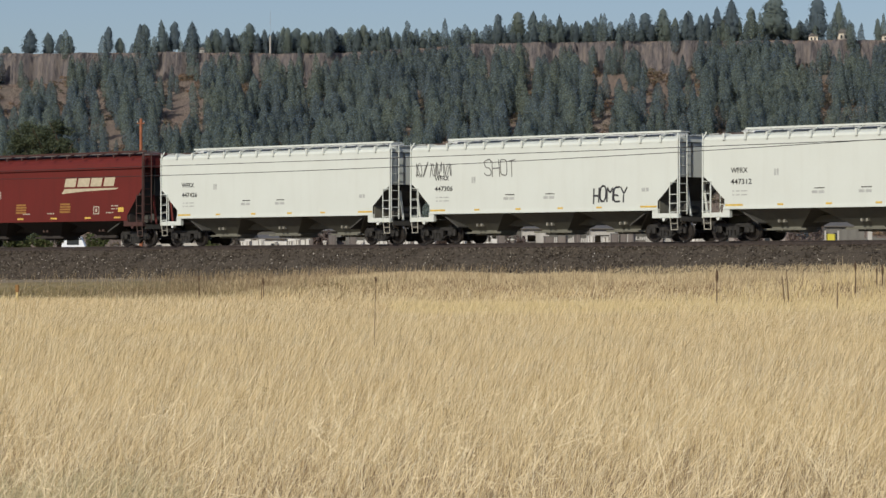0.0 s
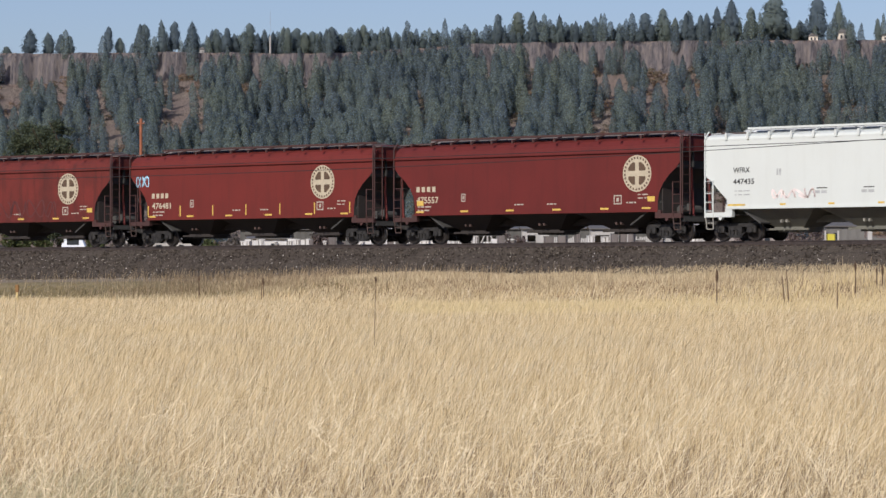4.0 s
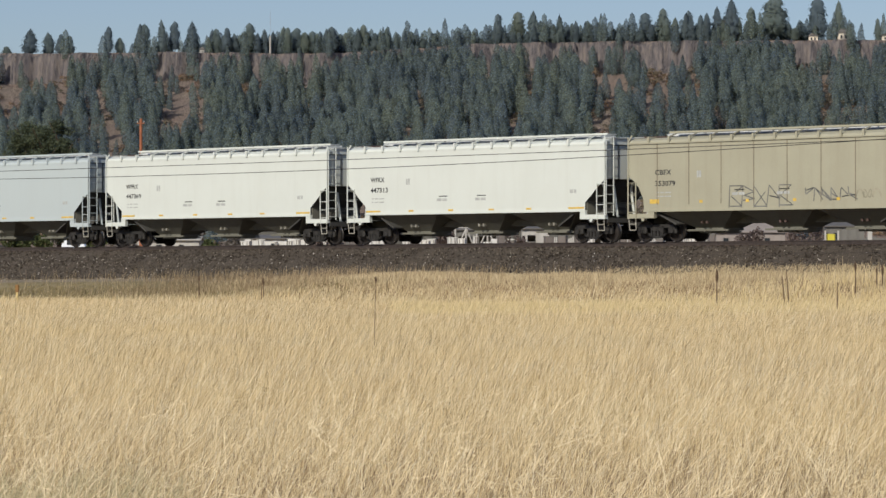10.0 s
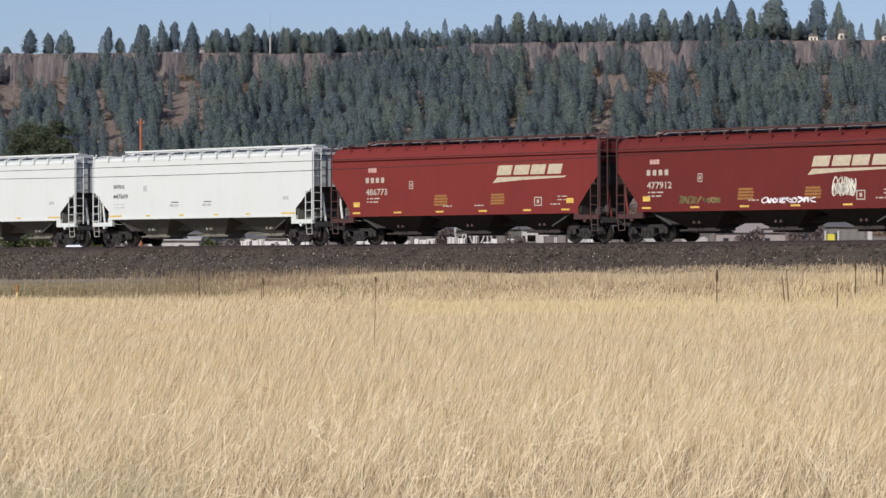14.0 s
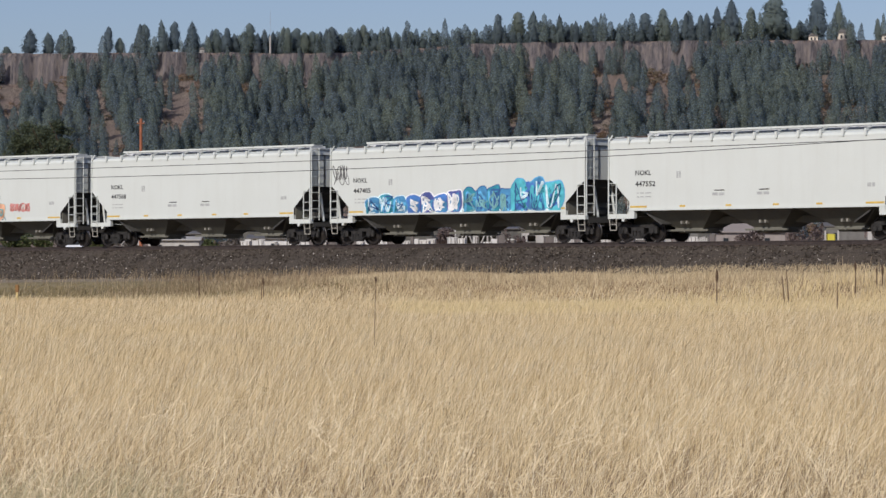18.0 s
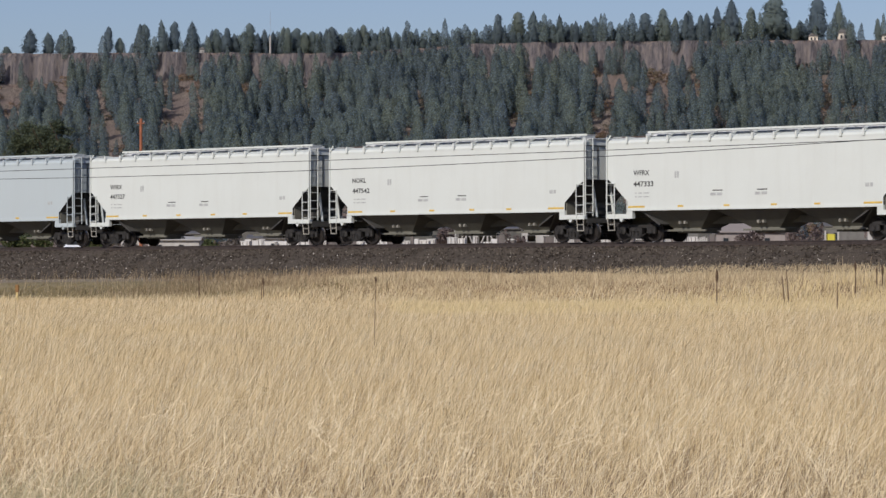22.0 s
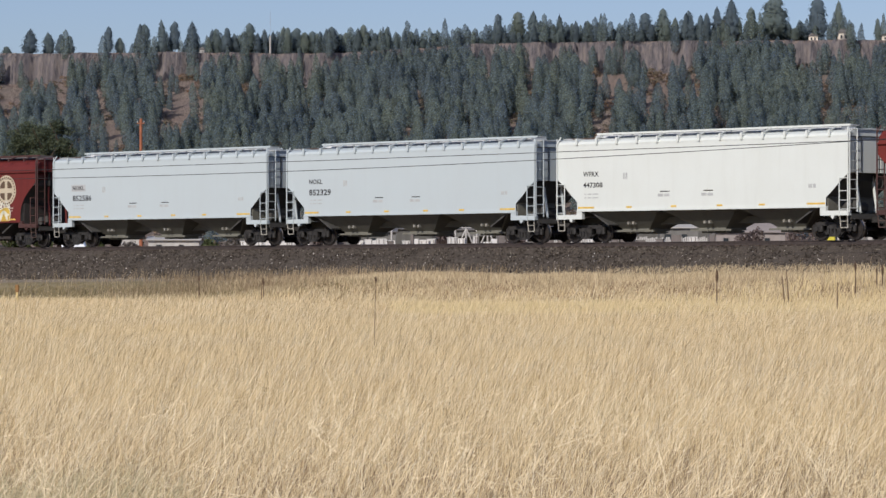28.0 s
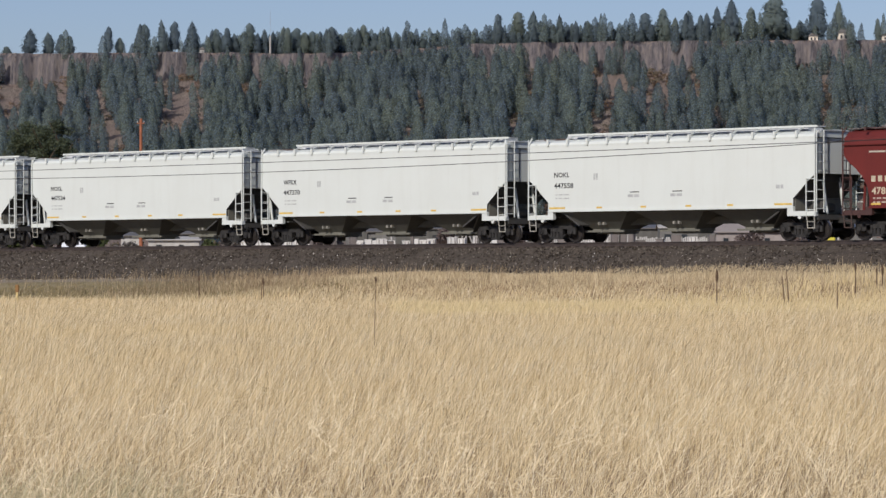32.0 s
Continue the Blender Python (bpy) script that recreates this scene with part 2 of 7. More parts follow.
# weedy bank of the ditch below the road
m, nt, b = material("olive_brown_bank_soil")
n2 = noise_tex(nt, 2.0, 6)
nt.links.new(ramp(nt, n2, [(0.3, (0.12, 0.10, 0.05)), (0.7, (0.25, 0.20, 0.11))]), b.inputs["Base Color"])
b.inputs["Roughness"].default_value = 0.95
bump(nt, b, n2, 0.6, 0.06)
s = Shape()
rings = []
for q in np.arange(-640, -1, 3.0):
    end = 1 - 0.9 * float(smoothstep(-15, -2, q))
    ring = []
    for w in (7.0, 7.6, 8.4, 9.2, 9.2 + 2.0 * end):
        x, y = on_track(q, w)
        ring.append((x, y, float(field_height(x, y)) + 0.02))
    rings.append(ring)
s.loft(rings, caps=False, closed=False)
tagged(new("ditch_bank", fix_normals(s.mesh("ditch_bank", m, True))), "olive-brown weedy bank between road and field", "bank", kind="structure")

# ---- ballast, ties, rails ----
m, nt, b = material("dark_ballast_stone")
tc = nt.nodes.new("ShaderNodeTexCoord")
vor = node(nt, "TexVoronoi", Scale=13.0)
nt.links.new(tc.outputs["Object"], vor.inputs[0])
n1 = noise_tex(nt, 0.5, 5)
n3 = noise_tex(nt, 9.0, 3, 0.8)
c = ramp(nt, n3, [(0.30, (0.033, 0.026, 0.020)), (0.5, (0.068, 0.055, 0.043)), (0.72, (0.116, 0.095, 0.075))])
c = mixc(nt, ramp(nt, n1, [(0.35, (0, 0, 0)), (0.7, (0.55, 0.55, 0.55))]), c, (0.064, 0.054, 0.046))
nt.links.new(c, b.inputs["Base Color"])
b.inputs["Roughness"].default_value = 0.92
b.inputs["Specular IOR Level"].default_value = 0.2
bump(nt, b, vor.outputs["Distance"], 0.7, 0.04)
M_BALLAST = m
prof = [(-5.6, 1.35), (-2.1, 2.74), (-1.0, 2.80), (1.0, 2.80), (2.1, 2.74), (2.9, 2.44), (3.7, 2.10), (4.5, 1.78), (5.5, 1.40)]
s = Shape()
rng = random.Random(4)
rings = []
for q in list(np.arange(-660, -60, 6.0)) + list(np.arange(-60, 60, 0.6)) + list(np.arange(60, 661, 6.0)):
    ring = []
    for w, z in prof:
        x, y = on_track(q, w + rng.uniform(-0.06, 0.06))
        ring.append((x, y, z + rng.uniform(-0.035, 0.035)))
    rings.append(ring)
s.loft(rings, caps=False, closed=False)
tagged(new("ballast", fix_normals(s.mesh("ballast", M_BALLAST))), "dark grey crushed-stone ballast bank under the track", "track bed", kind="structure")

track = tagged(new("railway_track"), "straight railway track with worn steel rails on dark ballast", "railway track", kind="structure")
track.matrix_world = Matrix.Translation((*on_track(0), 0)) @ pose(0, 0, 0, 0, 0, -45.2)
M_RAIL = plain("rusty_rail_steel", (0.060, 0.046, 0.040), 0.6, 0.4, 0.3)
M_RAILTOP = plain("polished_rail_head", (0.5, 0.49, 0.47), 0.25, 1.0, 0.1)
rail_prof = [(-0.07, 2.82), (0.07, 2.82), (0.07, 2.84), (0.012, 2.86), (0.012, 2.955), (0.036, 2.965), (0.036, 2.997), (0.03, 3.0), (-0.03, 3.0), (-0.036, 2.997), (-0.036, 2.965), (-0.012, 2.955), (-0.012, 2.86), (-0.07, 2.84)]
for y0 in (-0.753, 0.753):
    s = Shape()
    s.loft([[(x, y0 + yy, zz) for yy, zz in rail_prof] for x in (-660, 660)])
    part("rail", fix_normals(s.mesh("rail", M_RAIL)), None, track)
    s = Shape()
    s.box(-660, 660, y0 - 0.024, y0 + 0.024, 2.9985, 3.0015)
    part("rail_head", s, M_RAILTOP, track, "wheel-polished top of the rail")

# ---- the train ----
# along the train: kind, paint, centre of the car from the train's zero mark, what is written on it
SIDE = -1.60


def ring_at(x, zb, eave, crown, half=1.6):
    """Cross-section of a hopper body at x, from the near bottom edge over the roof to the far one."""
    d = crown - eave
    near = [(-half, zb), (-half, eave), (-half + 0.05, eave + 0.35 * d), (-half + 0.30, eave + 0.66 * d), (-half + 0.85, eave + 0.90 * d), (-0.25, crown)]
    return [(x, y, z) for y, z in near] + [(x, -y, z) for y, z in reversed(near)]


STYLES = {
    "white": dict(half=8.135, cut=[(0.45, 2.42), (0.75, 2.12), (1.2, 1.74), (1.205, 1.36)], tip=2.72, eave=4.26, crown=4.57, deck=4.72, bogie=6.93, bays=(-4.35, 0, 4.35)),
    "tan": dict(half=8.09, cut=[(0.30, 2.62), (0.62, 2.30), (0.85, 1.85), (0.90, 1.50), (0.905, 1.30)], tip=2.78, eave=4.22, crown=4.53, deck=4.68, bogie=6.9, bays=(-4.3, 0, 4.3)),
    "red": dict(half=8.50, cut=[(0.45, 2.50), (0.80, 2.10), (1.25, 1.55), (1.255, 1.30)], tip=2.95, eave=3.92, crown=4.63, deck=4.74, bogie=7.2, bays=(-4.5, 0, 4.5)),
    "old": dict(half=8.77, cut=[(0.35, 3.12), (0.70, 2.86), (1.05, 2.50), (1.28, 2.10), (1.36, 1.70), (1.36, 1.30)], tip=3.42, eave=3.88, crown=4.61, deck=4.72, bogie=7.4, bays=(-4.6, 0, 4.6)),
}


def bogie_frame_mesh(side):
    """A cast side frame with two pockets, journal boxes and a spring nest."""
    s = Shape()
    y0, y1 = (-1.08, -0.92) if side < 0 else (0.92, 1.08)
    s.box(-0.98, 0.98, y0, y1, 0.60, 0.74)
    for e in (-1, 1):
        a, b = sorted((e * 0.62, e * 1.10))
        s.box(a, b, y0 - 0.02, y1 + 0.02, 0.36, 0.66, c=0.05)
        s.loft([[(e * 0.66, y0, 0.42), (e * 0.66, y1, 0.42), (e * 0.78, y1, 0.42), (e * 0.78, y0, 0.42)],
                [(e * 0.30, y0, 0.16), (e * 0.30, y1, 0.16), (e * 0.34, y1, 0.30), (e * 0.34, y0, 0.30)]])
        s.box(min(e * 0.26, e * 0.36), max(e * 0.26, e * 0.36), y0, y1, 0.16, 0.66)
        s.lathe_y([(0.0, y0 - 0.07), (0.10, y0 - 0.07), (0.11, y0 - 0.02), (0.11, y0)] if side < 0 else [(0.11, y1), (0.11, y1 + 0.02), (0.10, y1 + 0.07), (0, y1 + 0.07)], 10, 0, (e * 0.89, 0, 0.457))
    s.box(-0.36, 0.36, y0, y1, 0.14, 0.24)
    for k in (-0.19, 0, 0.19):
        ym = (y0 + y1) / 2
        s.rod((k, ym, 0.24), (k, ym, 0.48), 0.075, 7)
    s.box(-0.30, 0.30, y0 + 0.01, y1 + 0.03, 0.47, 0.60)
    return fix_normals(s.mesh("side_frame", M_BOGIE))


def wheel_mesh(side):
    s = Shape()
    o = -0.07 if side < 0 else 0.07
    k = 1 if side > 0 else -1
    prof = [(0.09, 0.10 * k), (0.15, 0.08 * k), (0.16, 0.03 * k), (0.36, 0.0), (0.40, 0.055 * k), (0.447, 0.06 * k)]
    s.lathe_y(prof, 22, 0, (0, 0.79 * k, 0))
    s.lathe_y([(0.447, 0.06 * k), (0.457, -0.03 * k)], 22, 1, (0, 0.79 * k, 0))
    s.lathe_y([(0.457, -0.03 * k), (0.482, -0.05 * k), (0.482, -0.07 * k), (0.40, -0.075 * k), (0.36, -0.03 * k), (0.09, -0.06 * k)], 22, 0, (0, 0.79 * k, 0))
    return fix_normals(s.mesh("wheel", [M_WHEEL, M_TREAD]))


BOGIE_MESH = {-1: bogie_frame_mesh(-1), 1: bogie_frame_mesh(1)}
WHEEL_MESH = {-1: wheel_mesh(-1), 1: wheel_mesh(1)}
s = Shape()
s.rod((0, -0.98, 0), (0, 0.98, 0), 0.075, 10)
AXLE_MESH = s.mesh("wheelset", M_WHEEL)
s = Shape()
s.box(-0.22, 0.22, -0.92, 0.92, 0.44, 0.66)
s.box(-0.30, 0.30, -0.30, 0.30, 0.66, 0.80)
BOLSTER_MESH = s.mesh("bolster", M_BOGIE)


def coupler_mesh(h):
    s = Shape()
    s.box(h - 0.35, h + 0.42, -0.09, 0.09, 0.72, 0.95)
    s.box(h + 0.38, h + 0.66, -0.19, 0.17, 0.68, 0.99, c=0.05)
    s.box(h + 0.58, h + 0.68, 0.02, 0.15, 0.70, 0.97)
    s.rod((h + 0.45, 0.0, 0.62), (h + 0.50, 0.0, 1.02), 0.03, 6)
    return s.mesh("coupler", M_BOGIE)


def ladder_mesh(e, h, mat, deck):
    """Corner post over full height with a short side ladder, seen beside each end."""
    s = Shape()
    x = e * (h - 0.03)
    s.rod((x, SIDE - 0.04, 0.98), (x, SIDE - 0.04, deck - 0.42), 0.034, 6)
    s.rod((x, SIDE - 0.04, deck - 0.42), (x - e * 0.10, SIDE + 0.10, deck - 0.12), 0.032, 6)
    xi = e * (h - 0.48)
    s.rod((xi, SIDE - 0.04, 0.98), (xi, SIDE - 0.04, 2.55), 0.026, 6)
    for z in (1.25, 1.62, 2.0, 2.52):
        s.rod((x, SIDE - 0.05, z), (xi, SIDE - 0.05, z), 0.017, 5)
    return s.mesh("corner_ladder", mat)


def stirrup_mesh(e, h, mat):
    """Bent sill step that hangs below the corner ladder."""
    s = Shape()
    xa, xb, y = e * (h - 0.06), e * (h - 0.46), SIDE - 0.03
    s.rod((xa, y, 1.02), (xa - e * 0.02, y + 0.05, 0.50), 0.022, 6)
    s.rod((xb, y, 1.02), (xb + e * 0.02, y + 0.05, 0.50), 0.022, 6)
    s.rod((xa - e * 0.02, y + 0.05, 0.50), (xb + e * 0.02, y + 0.05, 0.50), 0.024, 6)
    s.rod((xa - e * 0.01, y + 0.03, 0.76), (xb + e * 0.01, y + 0.03, 0.76), 0.018, 5)
    return s.mesh("sill_step", mat)


def end_ladder_mesh(e, h, mat, deck):
    s = Shape()
    x = e * (h + 0.02)
    for y in (SIDE + 0.02, SIDE + 0.50):
        s.rod((x, y, 1.15), (x, y, deck - 0.18), 0.026, 6)
    z = 1.3
    while z < deck - 0.2:
        s.rod((x, SIDE + 0.02, z), (x, SIDE + 0.50, z), 0.018, 5)
        z += 0.385
    return s.mesh("end_ladder", mat)


BRACKETS = {}
M_DULLRED = painted("sooty_red_ironwork", (0.060, 0.022, 0.018), (0.035, 0.020, 0.017), 0.7, 0.5)
M_LOCK = plain("dull_grey_lock_steel", (0.22, 0.21, 0.18), 0.6, 0.1, 0.3)
M_GEAR = plain("soiled_white_gear_paint", (0.33, 0.315, 0.27), 0.55, 0.0, 0.45, 5.0)


def build_car(style, paint, under, deck_mat, name_label):
    """One covered hopper, near side towards -y, nose along +x, wheels on z = 0."""
    st = STYLES[style]
    h, eave, crown, deck, tip = st["half"], st["eave"], st["crown"], st["deck"], st["tip"]
    car = tagged(new("covered_hopper_car"), name_label, "rail car", "freight cars of the train")
    # shell
    s = Shape()
    cut = st["cut"]
    rings = [ring_at(-(h - i), z, eave, crown) for i, z in cut]
    rings += [ring_at(h - i, z, eave, crown) for i, z in reversed(cut)]
    s.loft(rings)
    i0, z0 = cut[0]
    shell = fix_normals(s.mesh("body", [paint, M_ENDSHADE]))
    # downward and end faces take the paint with shade in its colour
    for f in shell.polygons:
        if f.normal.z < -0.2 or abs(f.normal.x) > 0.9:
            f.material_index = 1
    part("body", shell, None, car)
    for e in (-1, 1):
        for y0, y1 in ((-1.6, -1.55), (1.55, 1.6)):      # side sheets run on past the end wall
            s = Shape()
            xa, xb = e * (h - i0), e * (h - 0.05)
            s.loft([[(xa, y0, z0), (xb, y0, tip), (xb, y0, eave), (xa, y0, eave)],
                    [(xa, y1, z0), (xb, y1, tip), (xb, y1, eave), (xa, y1, eave)]])
            part("side_wing", fix_normals(s.mesh("side_wing", paint)), None, car)
        s = Shape()                                       # roof overhang
        a, b = sorted((e * (h - i0 - 0.02), e * (h - 0.06)))
        s.loft([ring_at(a, eave - 0.02, eave, crown), ring_at(b, eave - 0.02, eave, crown)])
        part("roof_end", fix_normals(s.mesh("roof_end", paint)), None, car)
        a, b = sorted((e * (h - i0), e * (h - i0 + 0.05)))
        zp = 2.75 if style in ("white", "tan") else 3.45
        for ya, yb in ((-1.48, -0.66), (-0.54, 0.54), (0.66, 1.48)):
            s = Shape()
            if style in ("white", "tan"):                 # boxed end panels stand nearly flush with the sides
                a, b = sorted((e * (h - i0), e * (h - 0.14)))
            s.box(a, b, ya, yb, zp, eave - 0.06)
            part("end_panel", s, paint, car)
        for y in (-1.53, -0.6, 0.6, 1.53):
            s = Shape()
            a, b = sorted((e * (h - i0), e * (h - i0 + 0.14)))
            s.box(a, b, y - 0.05, y + 0.05, z0 + 0.05, eave - 0.03)
            part("end_post", s, M_ENDSHADE, car)
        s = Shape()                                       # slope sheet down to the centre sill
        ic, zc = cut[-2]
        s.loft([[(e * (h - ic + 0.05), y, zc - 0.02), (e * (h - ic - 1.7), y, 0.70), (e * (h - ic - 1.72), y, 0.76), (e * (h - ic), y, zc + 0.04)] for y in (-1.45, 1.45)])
        part("slope_sheet", fix_normals(s.mesh("slope_sheet", M_ENDSHADE)), None, car)
        s = Shape()                                       # plate added to block the view through below the end
        a, b = sorted((e * (h - 1.16), e * (h - 1.22)))
        s.box(a, b, -1.50, 1.50, 1.11, float(np.interp(1.19, [i for i, z in cut], [z for i, z in cut])) + 0.03)
        part("web_plate", s, under, car)
    # eave angle along the roof edge
    for y in (-1, 1):
        s = Shape()
        k = 0.006 if style == "white" else 0.05 if style == "tan" else 0.085
        s.box(-(h - 0.06), h - 0.06, min(y * 1.60, y * (1.60 + k)), max(y * 1.60, y * (1.60 + k)), eave - 0.05, eave + 0.012)
        part("eave_angle", s, paint, car)
        s = Shape()
        xb = h - cut[-1][0]
        s.box(-xb, xb, min(y * 1.60, y * 1.64), max(y * 1.60, y * 1.64), cut[-1][1] - 0.03, cut[-1][1] + 0.05)
        part("side_sill", s, paint, car)
    # roof hatches and walkways with their brackets
    s = Shape()
    s.loft([[(x, -0.55, crown - 0.02), (x, -0.46, crown + 0.12), (x, 0.46, crown + 0.12), (x, 0.55, crown - 0.02)] for x in (-(h - 1.3), h - 1.3)])
    hatch = part("hatch_cover", fix_normals(s.mesh("hatch_cover", deck_mat)), None, car)
    s = Shape()
    s.box(-0.03, 0.03, -0.56, 0.56, crown + 0.10, crown + 0.14)
    clamp = s.mesh("hatch_clamp", deck_mat)
    for k in range(8):
        part("hatch_clamp", clamp, None, hatch, at=pose(-(h - 1.6) + k * 2 * (h - 1.6) / 7, 0, 0))
    light = paint if style in ("white", "tan") else M_DULLRED
    for y in (-1, 1):
        xa, xb = (-(h - 2.0), h - 0.25) if y < 0 else (-(h - 0.25), h - 2.0)
        s = Shape()
        a, b = sorted((y * 0.62, y * 1.15))
        s.box(xa, xb, a, b, deck - 0.05, deck - 0.01)
        part("roof_walkway", s, deck_mat, car)
        s = Shape()
        a, b = sorted((y * 1.15, y * 1.20))
        s.box(xa, xb, a, b, deck - 0.06, deck + 0.02)
        part("walkway_edge", s, light, car)
        # low stretch in darker steel, its shade put into the colour
        xa, xb = (-(h - 0.2), -(h - 2.0)) if y < 0 else (h - 2.0, h - 0.2)
        s = Shape()
        a, b = sorted((y * 0.62, y * 1.15))
        s.box(xa, xb, a, b, deck - 0.22, deck - 0.17)
        part("roof_step", s, M_DULLSTEEL, car)
    n = 13
    for k in range(n):
        x = -(h - 1.2) + k * (2 * h - 2.2) / (n - 1)
        for y in (-1, 1):
            low = (x < -(h - 2.0)) if y < 0 else (x > h - 2.0)
            key = (style, paint.name, low)
            if key not in BRACKETS:
                bs = Shape()
                top = deck - (0.20 if low else 0.04)
                low_end = crown - (0.34 if style in ("white", "tan") else 0.20)
                bs.box(-0.05, 0.05, -1.67, -1.61, low_end, crown - 0.05)
                bs.loft([[(x, -1.61, crown - 0.12), (x, -1.61, crown - 0.05), (x, -1.15, top - 0.01), (x, -1.15, top - 0.05)] for x in (-0.018, 0.018)])
                BRACKETS[key] = fix_normals(bs.mesh("walkway_bracket", light))
            part("walkway_bracket", BRACKETS[key], None, car, at=pose(x, 0, 0, 0, 0, 0 if y < 0 else 180))
    for e in (-1, 1):                                    # walkway across the ends
        s = Shape()
        a, b = sorted((e * (h - 0.55), e * (h + 0.02)))
        for k in range(4):
            xx = a + (b - a) * (k + 0.5) / 4
            s.box(xx - 0.05, xx + 0.05, -1.2, 1.2, deck - 0.22, deck - 0.18)
        part("end_walkway", s, deck_mat, car)
    # bays and outlets
    bottom = cut[-1][1]
    for k, xc in enumerate(st["bays"]):
        s = Shape()
        L, B, zt = 2.14, 0.78, bottom + 0.02
        rings = []
        for f, z in ((0, zt), (1, 0.58)):
            xl, yl = L + (B - L) * f, 1.58 + (0.62 - 1.58) * f
            rings.append([(xc - xl, -yl, z), (xc + xl, -yl, z), (xc + xl, yl, z), (xc - xl, yl, z)])
        s.loft(rings)
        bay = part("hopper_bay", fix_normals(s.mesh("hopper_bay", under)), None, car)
        s = Shape()
        s.box(xc - B, xc + B, -0.66, 0.66, 0.47, 0.58)
        s.box(xc - B + 0.10, xc + B - 0.10, -0.52, 0.52, 0.36, 0.47)
        s.rod((xc + 0.2, -1.2, 0.43), (xc + 0.2, 1.2, 0.43), 0.035, 6)
        s.box(xc - B - 0.35, xc + B + 0.35, -0.78, -0.67, 0.44, 0.52)
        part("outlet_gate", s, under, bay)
        s = Shape()
        for dx in (-0.16, 0.12):
            s.box(xc + dx, xc + dx + 0.10, -1.04, -0.86, 0.76, 0.88)
        part("gate_lock", s, M_LOCK if style == "white" else M_DULLSTEEL, bay)
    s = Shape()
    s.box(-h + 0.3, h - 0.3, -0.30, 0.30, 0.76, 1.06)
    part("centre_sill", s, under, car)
    # ends: sill pieces, platform, slope braces, ladders, brake gear, coupler
    for e in (-1, 1):
        for y in (-1, 1):
            s = Shape()
            a, b = sorted((e * (h - 1.50), e * h))
            c, d = sorted((y * 1.45, y * 1.62))
            s.box(a, b, c, d, 1.00, 1.20)
            a2, b2 = sorted((e * (h - 1.50), e * (h - 1.18)))
            s.box(a2, b2, c, d, 1.2, bottom + 0.04)
            s.rod((e * (h - 0.85), c, 0.96), (e * (h - 0.85), d, 0.96), 0.09, 8)
            part("end_sill", s, paint if style in ("white", "tan") else M_DULLRED, car)
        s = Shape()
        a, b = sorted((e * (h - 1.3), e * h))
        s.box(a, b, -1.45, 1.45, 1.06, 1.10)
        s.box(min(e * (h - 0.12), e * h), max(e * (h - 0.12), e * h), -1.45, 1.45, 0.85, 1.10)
        part("end_platform", s, M_ENDSHADE, car)
        s = Shape()
        for y in (-0.55, 0.55):
            s.rod((e * (h - 0.25), y, 1.1), (e * (h - i0 - 0.05), y, z0 + 0.2), 0.06, 6)
        part("end_brace", s, paint, car)
        irons = paint if style in ("white", "tan") else M_DULLRED
        part("corner_ladder", ladder_mesh(e, h, irons, deck), None, car)
        part("corner_ladder", ladder_mesh(-e, h, irons, deck), None, car, at=pose(0, 0, 0, 0, 0, 180))
        part("sill_step", stirrup_mesh(e, h, M_GEAR if irons is paint else M_DULLSTEEL), None, car)
        part("sill_step", stirrup_mesh(-e, h, M_GEAR if irons is paint else M_DULLSTEEL), None, car, at=pose(0, 0, 0, 0, 0, 180))
        part("end_ladder", end_ladder_mesh(e, h, irons, deck), None, car)
        part("coupler", fix_normals(coupler_mesh(h)), None, car, at=None if e > 0 else pose(0, 0, 0, 0, 0, 180))
        s = Shape()
        s.rod((e * (h + 0.02), 0.35, 0.8), (e * (h + 0.35), 0.30, 0.42), 0.03, 6)
        s.rod((e * (h + 0.35), 0.30, 0.42), (e * (h + 0.66), 0.1, 0.5), 0.03, 6)
        part("air_hose", s, M_BLACK, car)
    gear = M_GEAR if style in ("white", "tan") else M_DULLSTEEL
    s = Shape()                                          # brake gear on one end platform
    s.rod((h - 0.95, -0.62, 1.36), (h - 0.95, 0.62, 1.36), 0.20, 10)
    part("air_tank", s, M_ENDSHADE, car)
    s = Shape()
    s.box(h - 0.62, h - 0.40, -0.60, -0.38, 1.30, 1.62, c=0.03)
    part("brake_valve", s, M_ENDSHADE, car)
    s = Shape()
    ring = [(h - 0.16, 0.55 + 0.26 * math.cos(k * math.pi / 6), 2.35 + 0.26 * math.sin(k * math.pi / 6)) for k in range(12)]
    for k in range(12):
        s.rod(ring[k], ring[(k + 1) % 12], 0.018, 5)
    for k in (0, 4, 8):
        s.rod(ring[k], (h - 0.20, 0.55, 2.35), 0.014, 4)
    part("brake_wheel", s, M_ENDSHADE, car)
    for ya, za, yb, zb in ((-1.20, 0.98, -1.02, 0.62), (-1.02, 0.62, -0.80, 0.98), (-0.62, 1.02, -0.55, 0.66), (-1.30, 0.80, -0.40, 0.74)):
        s = Shape()
        s.rod((h - 0.10, ya, za), (h - 0.42, yb, zb), 0.026, 6)
        part("brake_rod", s, gear, car)
    s = Shape()
    s.rod((h - 1.35, -0.95, 0.98), (h - 0.75, -0.95, 0.98), 0.11, 10)
    part("brake_cylinder", s, M_ENDSHADE, car)
    s = Shape()
    s.rod((h - 0.12, -0.9, 0.95), (h - 0.12, 0.9, 0.90), 0.03, 6)
    part("uncoupling_lever", s, light, car)
